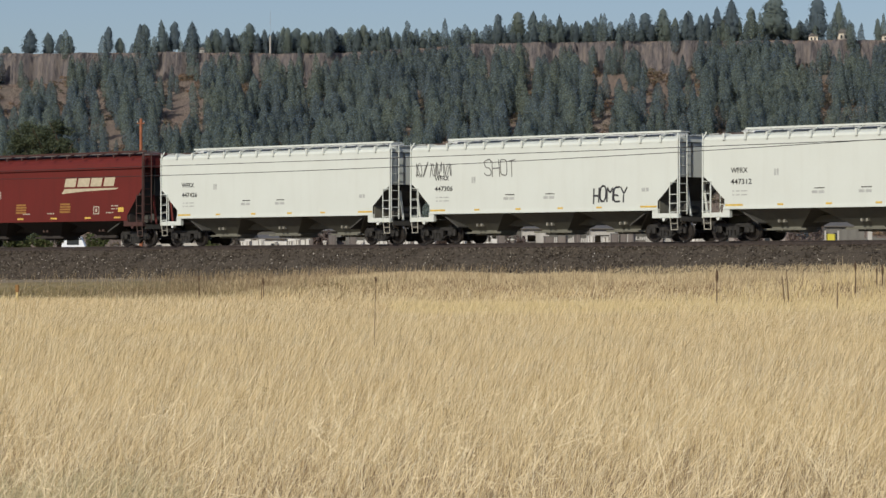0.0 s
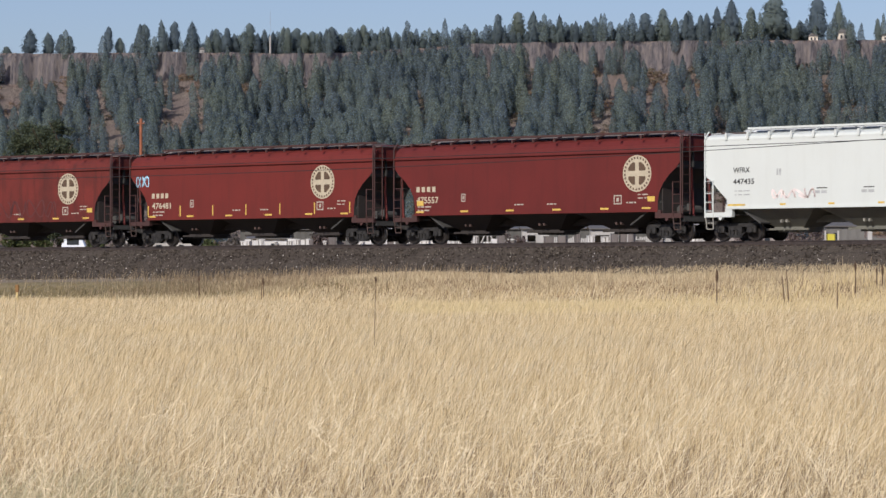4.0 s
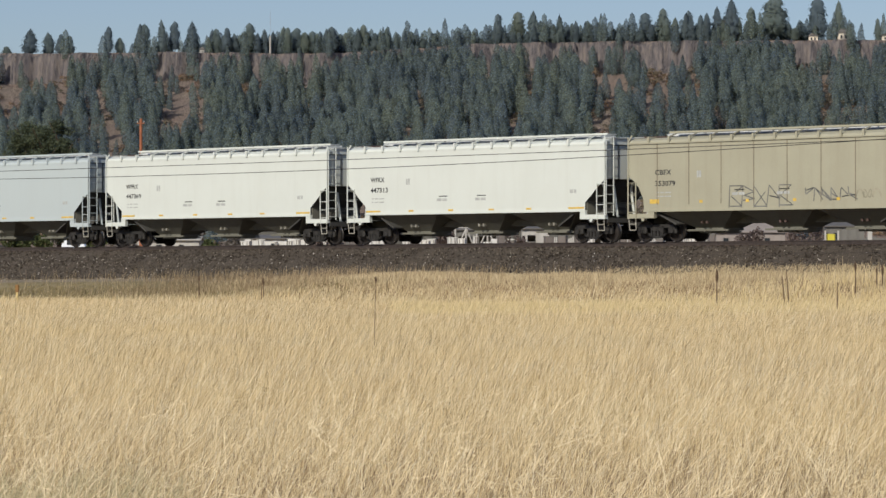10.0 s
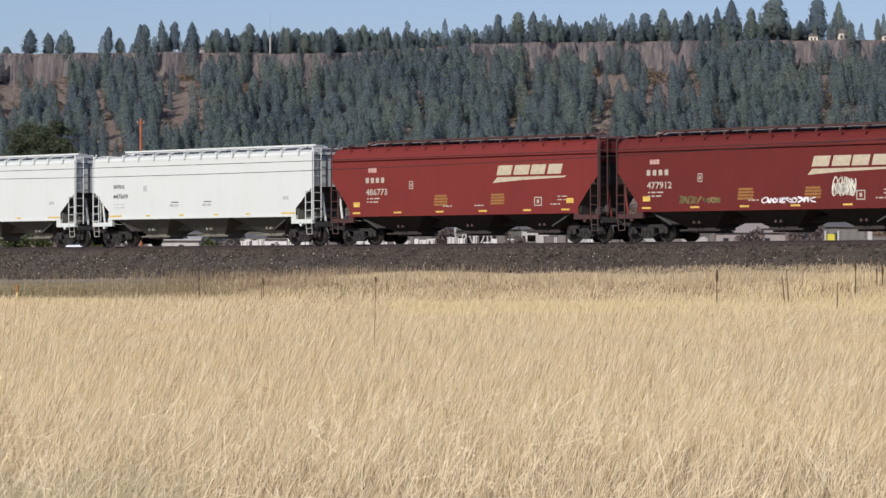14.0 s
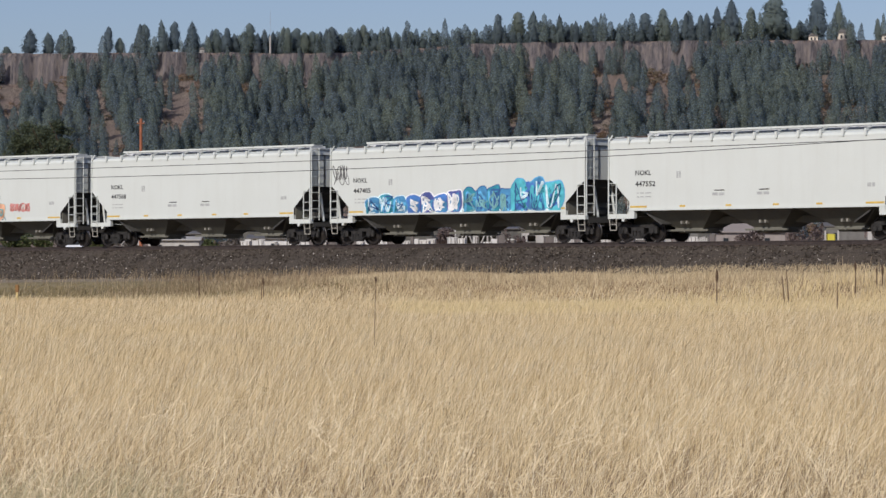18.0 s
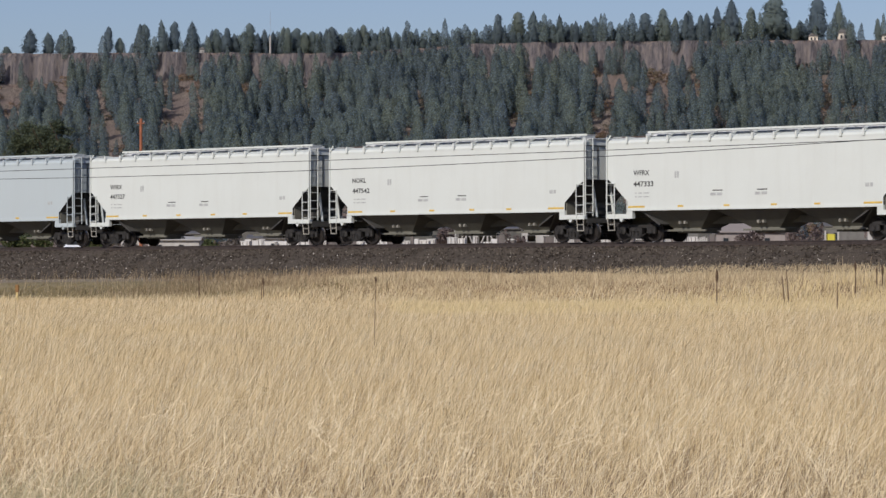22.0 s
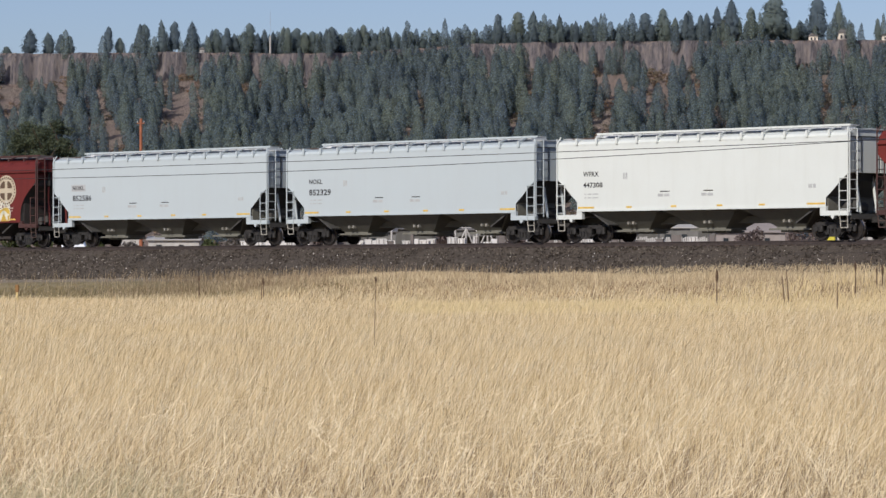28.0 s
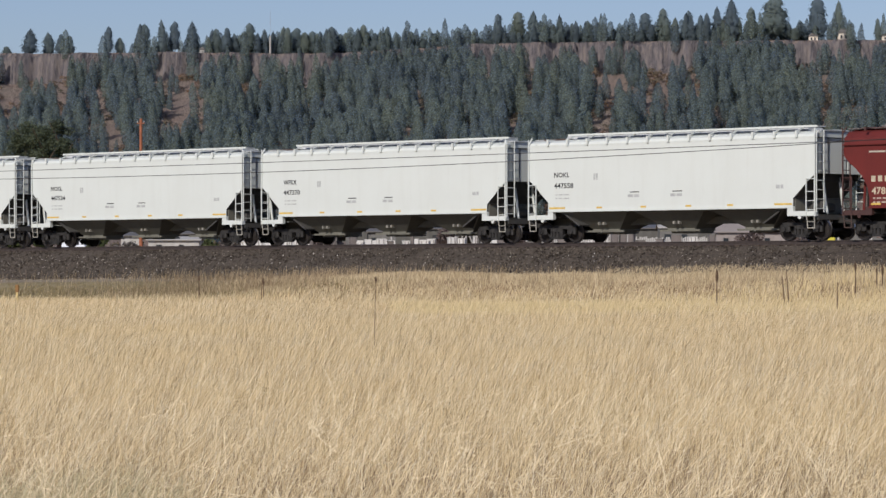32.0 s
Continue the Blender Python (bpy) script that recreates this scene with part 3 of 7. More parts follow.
    # bogies
    for e in (-1, 1):
        xb = e * st["bogie"]
        for y in (-1, 1):
            part("side_frame", BOGIE_MESH[y], None, car, at=pose(xb, 0, 0))
        part("bolster", BOLSTER_MESH, None, car, at=pose(xb, 0, 0))
        for d in (-0.89, 0.89):
            ws = part("wheelset", AXLE_MESH, None, car, at=pose(xb + d, 0, 0.457))
            part("wheel", WHEEL_MESH[-1], None, ws)
            part("wheel", WHEEL_MESH[1], None, ws)
    # reflectors on the sill
    zr = bottom + 0.10
    if style in ("white", "tan"):
        spots = [(-h + 1.25, 0.95), (h - 2.2, 0.95)] + [(-h + 1.25 + f * (2 * h - 3.45), 0.32) for f in (0.22, 0.42, 0.62, 0.8)]
    else:
        spots = [(-h + 1.45 + f * (2 * h - 3.3), 0.5) for f in (0.0, 0.2, 0.4, 0.6, 0.8, 0.97)]
    for x, L in spots:
        s = Shape()
        s.box(x, x + L * (0.55 if style == "tan" else 1), SIDE - 0.008, SIDE + 0.01, zr + (0.22 if style == "tan" else 0), zr + (0.40 if style == "tan" and L > 0.5 else 0.34 if style == "tan" else 0.08))
        part("reflector", s, M_YELLOW, car)
    return car


def bar_row(car, x, z, widths, hgt, mat, gap=0.08):
    """A line of small unreadable stencilling, as plain bars."""
    s = Shape()
    for wd in widths:
        s.box(x, x + wd, SIDE - 0.006, SIDE + 0.004, z, z + hgt)
        x += wd + gap
    part("stencil", s, mat, car)


def swoosh_logo(car, x0, x1, z0, z1, mat):
    """Slanted blocks over a tapering underline, all plain shapes."""
    y = SIDE - 0.006
    wd, hgt = x1 - x0, z1 - z0
    zm, lean = z0 + 0.44 * hgt, 0.30
    cell = wd * 0.92 / 4
    for k in range(4):
        s = Shape()
        a = x0 + wd * 0.05 + k * cell
        b = a + cell * (0.86, 0.90, 0.84, 0.80)[k]
        hh = z1 - zm
        sh = lambda z: lean * (z - zm) / hh * hh
        s.flat([(a, zm), (b, zm), (b + sh(z1), z1), (a + sh(z1), z1)], y)
        part("emblem_block", fix_normals(s.mesh("emblem_block", mat)), None, car, "cream slanted block of the emblem")
    s = Shape()
    s.flat([(x0, z0), (x0 + wd * 0.40, z0 + 0.13 * hgt), (x0 + wd * 0.97, z0 + 0.22 * hgt), (x0 + wd, z0 + 0.32 * hgt), (x0 + wd * 0.06, z0 + 0.32 * hgt)], y)
    part("emblem_underline", fix_normals(s.mesh("emblem_underline", mat)), None, car, "cream tapering underline")


def oval_emblem(car, xc, zc, rx, rz):
    """Cream disc with a dark ring of marks and a cross."""
    n = 36
    s = Shape()
    s.flat([(xc + rx * math.cos(2 * math.pi * k / n), zc + rz * math.sin(2 * math.pi * k / n)) for k in range(n)], SIDE - 0.004)
    disc = part("emblem", fix_normals(s.mesh("emblem", M_CREAM)), None, car, "round cream emblem with a cross")
    s = Shape()
    for k in range(26):
        t = 2 * math.pi * k / 26
        c, d = math.cos(t), math.sin(t)
        c2, d2 = math.cos(t + 0.13), math.sin(t + 0.13)
        s.flat([(xc + rx * 0.80 * c, zc + rz * 0.80 * d), (xc + rx * 0.92 * c, zc + rz * 0.92 * d), (xc + rx * 0.92 * c2, zc + rz * 0.92 * d2), (xc + rx * 0.80 * c2, zc + rz * 0.80 * d2)], SIDE - 0.008)
    ring = part("emblem_ring", fix_normals(s.mesh("emblem_ring", M_DARKCREAM)), None, disc, "ring of small dark marks")
    tagged(ring, kind="stuff")
    for sx in (-1, 1):
        for sz in (-1, 1):
            s = Shape()
            pts = [(xc + sx * rx * 0.13, zc + sz * rz * 0.15), (xc + sx * rx * 0.60, zc + sz * rz * 0.15)]
            pts += [(xc + sx * rx * 0.68 * math.cos(a), zc + sz * rz * 0.68 * math.sin(a)) for a in (0.45, 0.8, 1.15)]
            pts += [(xc + sx * rx * 0.13, zc + sz * rz * 0.60)]
            s.flat(pts, SIDE - 0.008)
            part("emblem_quarter", fix_normals(s.mesh("emblem_quarter", M_DARKCREAM)), None, disc)


def ribbon(s, pts, r, y, n=6):
    """One fat rounded line through points on the side sheet, as a single joined strip."""
    side = []
    for k, (x, z) in enumerate(pts):
        xa, za = pts[max(0, k - 1)]
        xb, zb = pts[min(len(pts) - 1, k + 1)]
        L = math.hypot(xb - xa, zb - za) or 1e-6
        side.append((-(zb - za) / L, (xb - xa) / L))
    o = len(s.v)
    verts, faces = [], []
    for (x, z), (nx, nz) in zip(pts, side):
        verts += [(x + nx * r, y, z + nz * r), (x - nx * r, y, z - nz * r)]
    for k in range(len(pts) - 1):
        faces.append((2 * k, 2 * k + 1, 2 * k + 3, 2 * k + 2))
    for end, sign in ((0, 1), (len(pts) - 1, -1)):
        (x, z), (nx, nz) = pts[end], side[end]
        a0 = math.atan2(nz, nx)
        base = len(verts)
        arc = [a0 + sign * math.pi * j / n for j in range(1, n)]
        verts += [(x + r * math.cos(a), y, z + r * math.sin(a)) for a in arc]
        faces.append((2 * end, *range(base, base + n - 1), 2 * end + 1))
    s.add(verts, faces)


def swirl(rnd, x, z, w, hgt, wild=1.0):
    """A looping spray stroke that fills a box and spells nothing."""
    pa, pb = rnd.uniform(0, 6.28), rnd.uniform(0, 6.28)
    fa, fb = rnd.choice((1, 1, 2)), rnd.choice((1, 2, 3))
    turn = rnd.uniform(0.75, 1.0)
    out = []
    for k in range(19):
        t = 2 * math.pi * turn * k / 18
        out.append((x + w * (0.5 + 0.46 * math.sin(fa * t + pa)), z + hgt * (0.5 + 0.47 * math.sin(fb * t + pb) * (1 if wild > 0.5 else 0.8))))
    return out


def zigzag(rnd, x, z, w, hgt):
    """An angular stroke of straight legs that fills a box and spells nothing."""
    pts = [(0, 0), (0.02, 1.0)] if rnd.random() < 0.6 else [(0, 1.0), (0.05, 0.5)]
    for k in range(rnd.choice((3, 4, 4))):
        a = (1.0, 0.12)[k % 2] + rnd.uniform(-0.12, 0.12)
        pts.append((a, rnd.choice((0.0, 0.35, 0.62, 1.0)) * (1 if k % 2 == 0 else 0.8) + rnd.uniform(0, 0.1)))
    tilt = rnd.uniform(-0.1, 0.2)
    out = []
    for (a, b), (c, d) in zip(pts, pts[1:]):
        out += [(a, b), (a * 0.1 + c * 0.9, b * 0.1 + d * 0.9)]
    out.append(pts[-1])
    return [(x + w * (a + tilt * b), z + hgt * min(1, b)) for a, b in out]


def scrawl(car, x0, x1, z0, z1, n, mat, seed, r=0.028):
    """Thin spray-can loops, a part each."""
    rnd = random.Random(seed)
    w = (x1 - x0) / n
    for k in range(n):
        s = Shape()
        ribbon(s, swirl(rnd, x0 + k * w, z0, w * rnd.uniform(0.8, 1.3), (z1 - z0) * rnd.uniform(0.8, 1)), r, SIDE - 0.005 - 0.0006 * k, 4)
        part("graffiti", s.mesh("graffiti", mat), None, car, "thin sprayed scrawl")


STROKES = {
    "S": "453616050413334241301001", "H": "0006 4046 0343", "O": "103041453616050110", "T": "0646 2026", "M": "0006234640", "E": "46060040 0333", "Y": "062346 2320",
    "R": "00063645443303 2340", "K": "0006 4603 0340", "U": "060110304146", "C": "4536160501103041", "D": "00062645412000", "N": "00064046", "I": "2024 2526",
}


def rounded(pts, times=2):
    """Cuts the corners of a line so that it bends softly."""
    for _ in range(times):
        out = [pts[0]]
        for (a, b), (c, d) in zip(pts, pts[1:]):
            out += [(a * 0.78 + c * 0.22, b * 0.78 + d * 0.22), (a * 0.22 + c * 0.78, b * 0.22 + d * 0.78)]
        pts = out + [pts[-1]]
    return pts


def letter_lines(ch, x0, x1, z0, z1, rnd, wobble=0.03, lean=0.0):
    """The strokes of one hand-drawn letter that fill a box."""
    for code in STROKES[ch].split():
        pts = [(int(code[k]) / 4, int(code[k + 1]) / 6) for k in range(0, len(code), 2)]
        yield rounded([(x0 + (x1 - x0) * (a + rnd.uniform(-wobble, wobble) + lean * b), z0 + (z1 - z0) * (b + rnd.uniform(-wobble, wobble))) for a, b in pts], 2)


def tag_word(car, text, x0, x1, z0, z1, mat, r, seed, lean=0.0):
    """A thin hand-sprayed word, a part for each letter."""
    rnd = random.Random(seed)
    w = (x1 - x0) / len(text)
    for k, ch in enumerate(text):
        s, dz = Shape(), rnd.uniform(-0.06, 0.06)
        for j, line in enumerate(letter_lines(ch, x0 + w * k, x0 + w * (k + 0.82), z0 + dz, z1 + dz, rnd, 0.06, lean)):
            ribbon(s, line, r, SIDE - 0.005 - 0.0006 * j, 4)
        part("graffiti_letter", s.mesh("graffiti_letter", mat), None, car, "thin sprayed letter")


def bubble_word(car, text, x0, x1, z0, z1, fills, edge, r, rim, shine, seed):
    """A fat rounded word: dark edge, coloured letter and light streaks; every letter is a part."""
    rnd = random.Random(seed)
    wide = [0.5 if ch == "I" else 1.0 for ch in text]
    unit = (x1 - x0) / sum(wide)
    for k, ch in enumerate(text):
        a = x0 + unit * sum(wide[:k])
        b = a + unit * wide[k]
        top, d = z1 + rnd.uniform(-0.12, 0.04), 0.003 * (k % 3)
        lines = list(letter_lines(ch, a + r, b - r * 0.7, z0 + r, top - r, rnd, 0.04))
        e, f, g = Shape(), Shape(), Shape()
        for j, line in enumerate(lines):
            ribbon(e, line, r + rim, SIDE - 0.004 - d - 0.0006 * j)
            ribbon(f, line, r, SIDE - 0.016 - d - 0.0006 * j)
            n = len(line)
            ribbon(g, [(p - r * 0.35, q + r * 0.3) for p, q in line[n // 3:n // 3 + max(3, n // 5)]], r * 0.16, SIDE - 0.028 - d - 0.0006 * j, 4)
        ob = part("graffiti_letter", e.mesh("graffiti_letter", edge), None, car, "fat rounded sprayed letter")
        part("letter_fill", f.mesh("letter_fill", fills[k % len(fills)]), None, ob)
        part("letter_shine", g.mesh("letter_shine", shine), None, ob)


def cloud_piece(car, x0, x1, z0, z1, n, edge, fills, strokes, seed, rim=0.05, rough=0.18, label="bulging sprayed graffiti figure"):
    """A row of swollen painted figures that spell nothing: edge, body, and looping strokes of other colours over it."""
    rnd = random.Random(seed)
    w = (x1 - x0) / n
    for k in range(n):
        a, hgt = x0 + w * k, (z1 - z0) * rnd.uniform(1 - rough, 1.0)
        d = 0.0015 * (k % 4)

        def blob(grow):
            out = []
            for j in range(22):
                t = 2 * math.pi * j / 22
                c, q = math.cos(t), math.sin(t)
                bulge = 1 + 0.07 * math.sin(3 * t + k * 1.7 + seed) + 0.05 * math.sin(5 * t + k)
                out.append((a + w / 2 + (w * 0.58 * bulge + grow) * math.copysign(abs(c) ** 0.72, c), max(z0, z0 + hgt / 2 + (hgt * 0.50 * bulge + grow) * math.copysign(abs(q) ** 0.75, q))))
            return out

        s = Shape()
        s.flat(blob(rim), SIDE - 0.004 - d)
        ob = part("graffiti", fix_normals(s.mesh("graffiti", edge)), None, car, label)
        s = Shape()
        s.flat(blob(0.0), SIDE - 0.012 - d)
        part("graffiti_fill", fix_normals(s.mesh("graffiti_fill", fills[k % len(fills)])), None, ob)
        lift = 0.020
        for mat, count, r in strokes:
            s = Shape()
            for j in range(count):
                ww, hh = w * rnd.uniform(0.35, 0.9), hgt * rnd.uniform(0.35, 0.95)
                make = rnd.choice((swirl, zigzag))
                ribbon(s, make(rnd, a + (w - ww) * rnd.uniform(0, 1), z0 + r + max(0, hgt - hh - 2 * r) * rnd.uniform(0, 1), ww, max(0.05, hh - 2 * r)), r * rnd.uniform(0.7, 1.2), SIDE - lift - d - 0.0008 * j, 4)
            part("graffiti_stroke", s.mesh("graffiti_stroke", mat), None, ob)
            lift += 0.008


def spray(name, c):
    return plain(name, c, 0.6, 0, 0.35, 2.2)


G_SKY, G_PALE, G_NAVY = spray("sky_blue_spray", (0.11, 0.38, 0.62)), spray("pale_blue_spray", (0.30, 0.52, 0.64)), spray("dark_blue_spray", (0.03, 0.10, 0.26))
G_TEAL, G_BLUE, G_WHITE = spray("teal_spray", (0.03, 0.23, 0.31)), spray("blue_spray", (0.06, 0.17, 0.45)), spray("white_spray", (0.78, 0.80, 0.80))
G_PINK, G_AQUA = spray("dull_red_spray", (0.50, 0.13, 0.10)), spray("aqua_spray", (0.17, 0.37, 0.38))
G_LILAC, G_GREEN, G_OLIVE = spray("lilac_spray", (0.25, 0.15, 0.25)), spray("green_spray", (0.035, 0.12, 0.06)), spray("mustard_spray", (0.42, 0.28, 0.04))
G_SALMON, G_MAUVE, G_CREAM = spray("salmon_spray", (0.52, 0.27, 0.20)), spray("mauve_spray", (0.22, 0.12, 0.17)), spray("cream_spray", (0.55, 0.54, 0.45))
G_ICE, G_STEEL, G_CYAN = spray("icy_blue_spray", (0.55, 0.70, 0.76)), spray("steel_blue_spray", (0.06, 0.22, 0.40)), spray("cyan_spray", (0.08, 0.42, 0.50))
G_INDIGO, G_ROSE, G_MOSS = spray("indigo_spray", (0.07, 0.09, 0.28)), spray("rose_spray", (0.52, 0.22, 0.20)), spray("moss_spray", (0.16, 0.13, 0.05))
G_PALEAQUA, G_PEACH = spray("pale_aqua_spray", (0.29, 0.45, 0.40)), spray("peach_spray", (0.62, 0.35, 0.22))
G_DEEPTEAL, G_FAINT, G_YELLOW = spray("deep_teal_spray", (0.02, 0.13, 0.16)), spray("faint_brown_spray", (0.26, 0.24, 0.18)), spray("yellow_spray", (0.40, 0.28, 0.06))
G_STAR = spray("pale_pink_spray", (0.50, 0.44, 0.45))
G_DIRT = spray("sooty_stain", (0.080, 0.021, 0.018))
G_PENCIL = spray("thin_grey_spray", (0.12, 0.12, 0.115))
G_INK = spray("black_spray", (0.03, 0.03, 0.035))
G_GHOST = spray("faded_pink_scrawl", (0.66, 0.575, 0.54))


def mark_plain(car, h, mark, number, dark=True, boxed=False):
    """Owner's mark and number of a white or tan car, and its small stencils."""
    x = -h + 1.55
    me = fit_letters(lettering(mark, 0.3, M_BLACK, 0.006), x, x + 0.92, 2.84, 3.06, SIDE - 0.005)
    part("lettering", me, None, car, "black stencilled owner's mark")
    me = fit_letters(lettering(number, 0.3, M_BLACK, 0.006), x, x + (1.5 if number.startswith("852") else 1.15), 2.30 if number.startswith("852") else 2.36, 2.59, SIDE - 0.005)
    part("lettering", me, None, car, "black stencilled car number")
    bar_row(car, x + 0.08, 2.06, (0.12, 0.20, 0.34), 0.05, M_FADED)
    bar_row(car, x + 0.08, 1.90, (0.12, 0.20, 0.34), 0.05, M_FADED)
    bar_row(car, -h + 3.9, 2.70, (0.10, 0.10), 0.28, M_FADED, 0.04)
    for f in (0.37, 0.52):
        bar_row(car, -h + 2 * h * f, 2.12, (0.55,), 0.04, M_BOGIE)
        bar_row(car, -h + 2 * h * f - 0.12, 1.92, (0.30, 0.30), 0.12, M_FADED, 0.06)
    bar_row(car, -h + 2 * h * 0.87, 2.15, (0.20, 0.14), 0.16, M_FADED, 0.05)
    if boxed:
        s = Shape()
        s.flat([(x - 0.1, 2.78), (x + 1.02, 2.78), (x + 1.02, 3.12), (x - 0.1, 3.12)], SIDE - 0.003)
        part("painted_patch", fix_normals(s.mesh("painted_patch", M_FADED)), None, car, "grey patch behind the mark")


def mark_red(car, h, number, logo, x_in, emblem_in, patches=True):
    """Blocks for the owner's mark, the number, an emblem and the stencils of a red car."""
    x = -h + x_in
    old = logo == "oval"
    ink = M_FADEDRED if number == "480220" else M_CREAM if old else M_LETTER
    zn, zd = (2.32, 1.82) if old else (2.80, 2.25)
    for k in range(4):
        s = Shape()
        a = x + k * 0.34
        s.box(a + 0.02, a + 0.23, SIDE - 0.006, SIDE + 0.004, zn + 0.02, zn + 0.26)
        part("lettering", s, ink, car, "pale block of the owner's mark")
    me = fit_letters(lettering(number, 0.3, ink, 0.006), x + 0.03, x + 1.45, zd, zd + 0.30, SIDE - 0.005)
    part("lettering", me, None, car, "pale stencilled car number")
    bar_row(car, x + 0.1, zd - 0.18, (0.12, 0.22, 0.36), 0.06, M_LETTER)
    bar_row(car, x + 0.1, zd - 0.34, (0.12, 0.16, 0.30), 0.06, M_LETTER)

    def square(x0, z0, wd, hg, t=0.05):
        s = Shape()
        s.box(x0, x0 + wd, SIDE - 0.006, SIDE + 0.004, z0, z0 + t)
        s.box(x0, x0 + wd, SIDE - 0.006, SIDE + 0.004, z0 + hg - t, z0 + hg)
        s.box(x0, x0 + t, SIDE - 0.0062, SIDE + 0.004, z0 + t, z0 + hg - t)
        s.box(x0 + wd - t, x0 + wd, SIDE - 0.0062, SIDE + 0.004, z0 + t, z0 + hg - t)
        s.box(x0 + wd * 0.35, x0 + wd * 0.65, SIDE - 0.006, SIDE + 0.004, z0 + hg * 0.3, z0 + hg * 0.7)
        part("stencil", s, M_LETTER, car)

    square(-h + x_in + 2.9, zd + (0.05 if old else 0.25), 0.26, 0.36, 0.04)
    square(h - 3.9, 1.62, 0.46, 0.40)
    if old:
        oval_emblem(car, h - emblem_in, 2.93, 0.82, 0.79)
    else:
        swoosh_logo(car, h - 6.45, h - 1.95, 2.68, 3.45, M_CREAM)
        for xx in (-1.7, 1.9):
            for k in range(4):
                bar_row(car, xx + 0.02 * k, 1.72 + k * 0.13, (0.85 - 0.08 * (k == 3),), 0.09, M_OCHRE)
        bar_row(car, x + 0.2, 3.30, (0.16, 0.16, 0.16), 0.20, M_FADEDRED, 0.03)
    for xx in (0.9, 2.9, 7.6):
        bar_row(car, xx - 2, 1.66, (0.10, 0.22, 0.12), 0.06, M_LETTER, 0.06)
    bar_row(car, h - 2.5, 2.0, (0.18, 0.3), 0.05, M_LETTER)
    bar_row(car, h - 2.5, 1.85, (0.28, 0.14), 0.05, M_LETTER)
    if patches:
        for xx in (-h + 1.5, h - 1.95):
            bar_row(car, xx, 1.72, (0.42,), 0.22, M_YELLOW)


M_SEAM = plain("dark_seam", (0.17, 0.14, 0.10), 0.7, 0, 0.2)
M_OCHRE = plain("ochre_marking", (0.25, 0.12, 0.03), 0.6, 0, 0.2)
M_FADEDRED = plain("faded_pink_marking", (0.48, 0.30, 0.25), 0.6, 0, 0.2)

LAB = {
    "white": "white covered hopper rail car with galvanised roof walkways",
    "blue": "pale blue-grey covered hopper rail car with galvanised roof walkways",
    "tan": "tan covered hopper rail car with upright side seams",
    "red": "oxide-red covered hopper rail car with a slanted cream emblem",
    "old": "weathered oxide-red covered hopper rail car with a round cream emblem",
}
TRAIN = [
    (25.28, "white", "WFRX", "447312"), (7.67, "white", "WFRX", "447306"), (-9.93, "white", "WFRX", "447426"), (-27.93, "red", "", "487482"),
    (-45.86, "white", "WFRX", "447435"), (-64.07, "old", "", "475557"), (-82.94, "old", "", "476481"), (-101.94, "old", "", "476191"),
    (-120.80, "old", "", "480220"), (-139.11, "white", "NOKL", "447519"), (-156.78, "tan", "CBFX", "353079"), (-174.33, "white", "WFRX", "447313"),
    (-191.95, "white", "WFRX", "447369"), (-209.59, "blue", "NOKL", "852240"), (-227.25, "red", "", "477912"), (-245.29, "red", "", "486773"),
    (-263.20, "white", "WFRX", "447609"), (-280.91, "white", "NOKL", "447559"), (-298.55, "white", "NOKL", "447552"), (-316.16, "white", "NOKL", "447485"),
    (-333.79, "white", "NOKL", "447568"), (-351.36, "white", "NOKL", "447563"), (-369.00, "white", "WFRX", "447333"), (-386.57, "white", "NOKL", "447542"),
    (-404.22, "white", "WFRX", "447327"), (-421.83, "blue", "NOKL", "852388"), (-440.11, "old", "", "474438"), (-458.99, "old", "", "483890"),
    (-477.33, "white", "WFRX", "447308"), (-494.92, "blue", "NOKL", "852329"), (-512.57, "blue", "NOKL", "852586"), (-530.84, "old", "", "478519"),
    (-549.15, "white", "NOKL", "447558"), (-566.80, "white", "WFRX", "447370"), (-584.42, "white", "NOKL", "447534"), (-602.05, "white", "NOKL", "447536"),
]
PAINTS = {"white": (M_WHITE, M_UNDERSHADE, M_GALV), "blue": (M_BLUEGREY, M_UNDERSHADE, M_GALV), "tan": (M_TAN, M_UNDERSHADE, M_GALV), "red": (M_RED_NEW, M_UNDER_RED, M_DULLGALV), "old": (M_RED, M_UNDER_RED, M_DULLGALV)}

RED_MARKS = {"487482": (2.4, 0), "477912": (1.7, 0), "486773": (2.3, 0), "483890": (1.15, 0), "475557": (1.45, 2.55), "476481": (1.65, 3.5),
             "476191": (1.5, 3.45), "480220": (1.4, 4.4), "474438": (1.6, 2.5), "478519": (1.45, 2.55)}
masters, cars = {}, []
for q0, kind, mark, number in TRAIN:
    if kind not in masters:
        style = "white" if kind == "blue" else kind
        masters[kind] = build_car(style, *PAINTS[kind], LAB[kind])
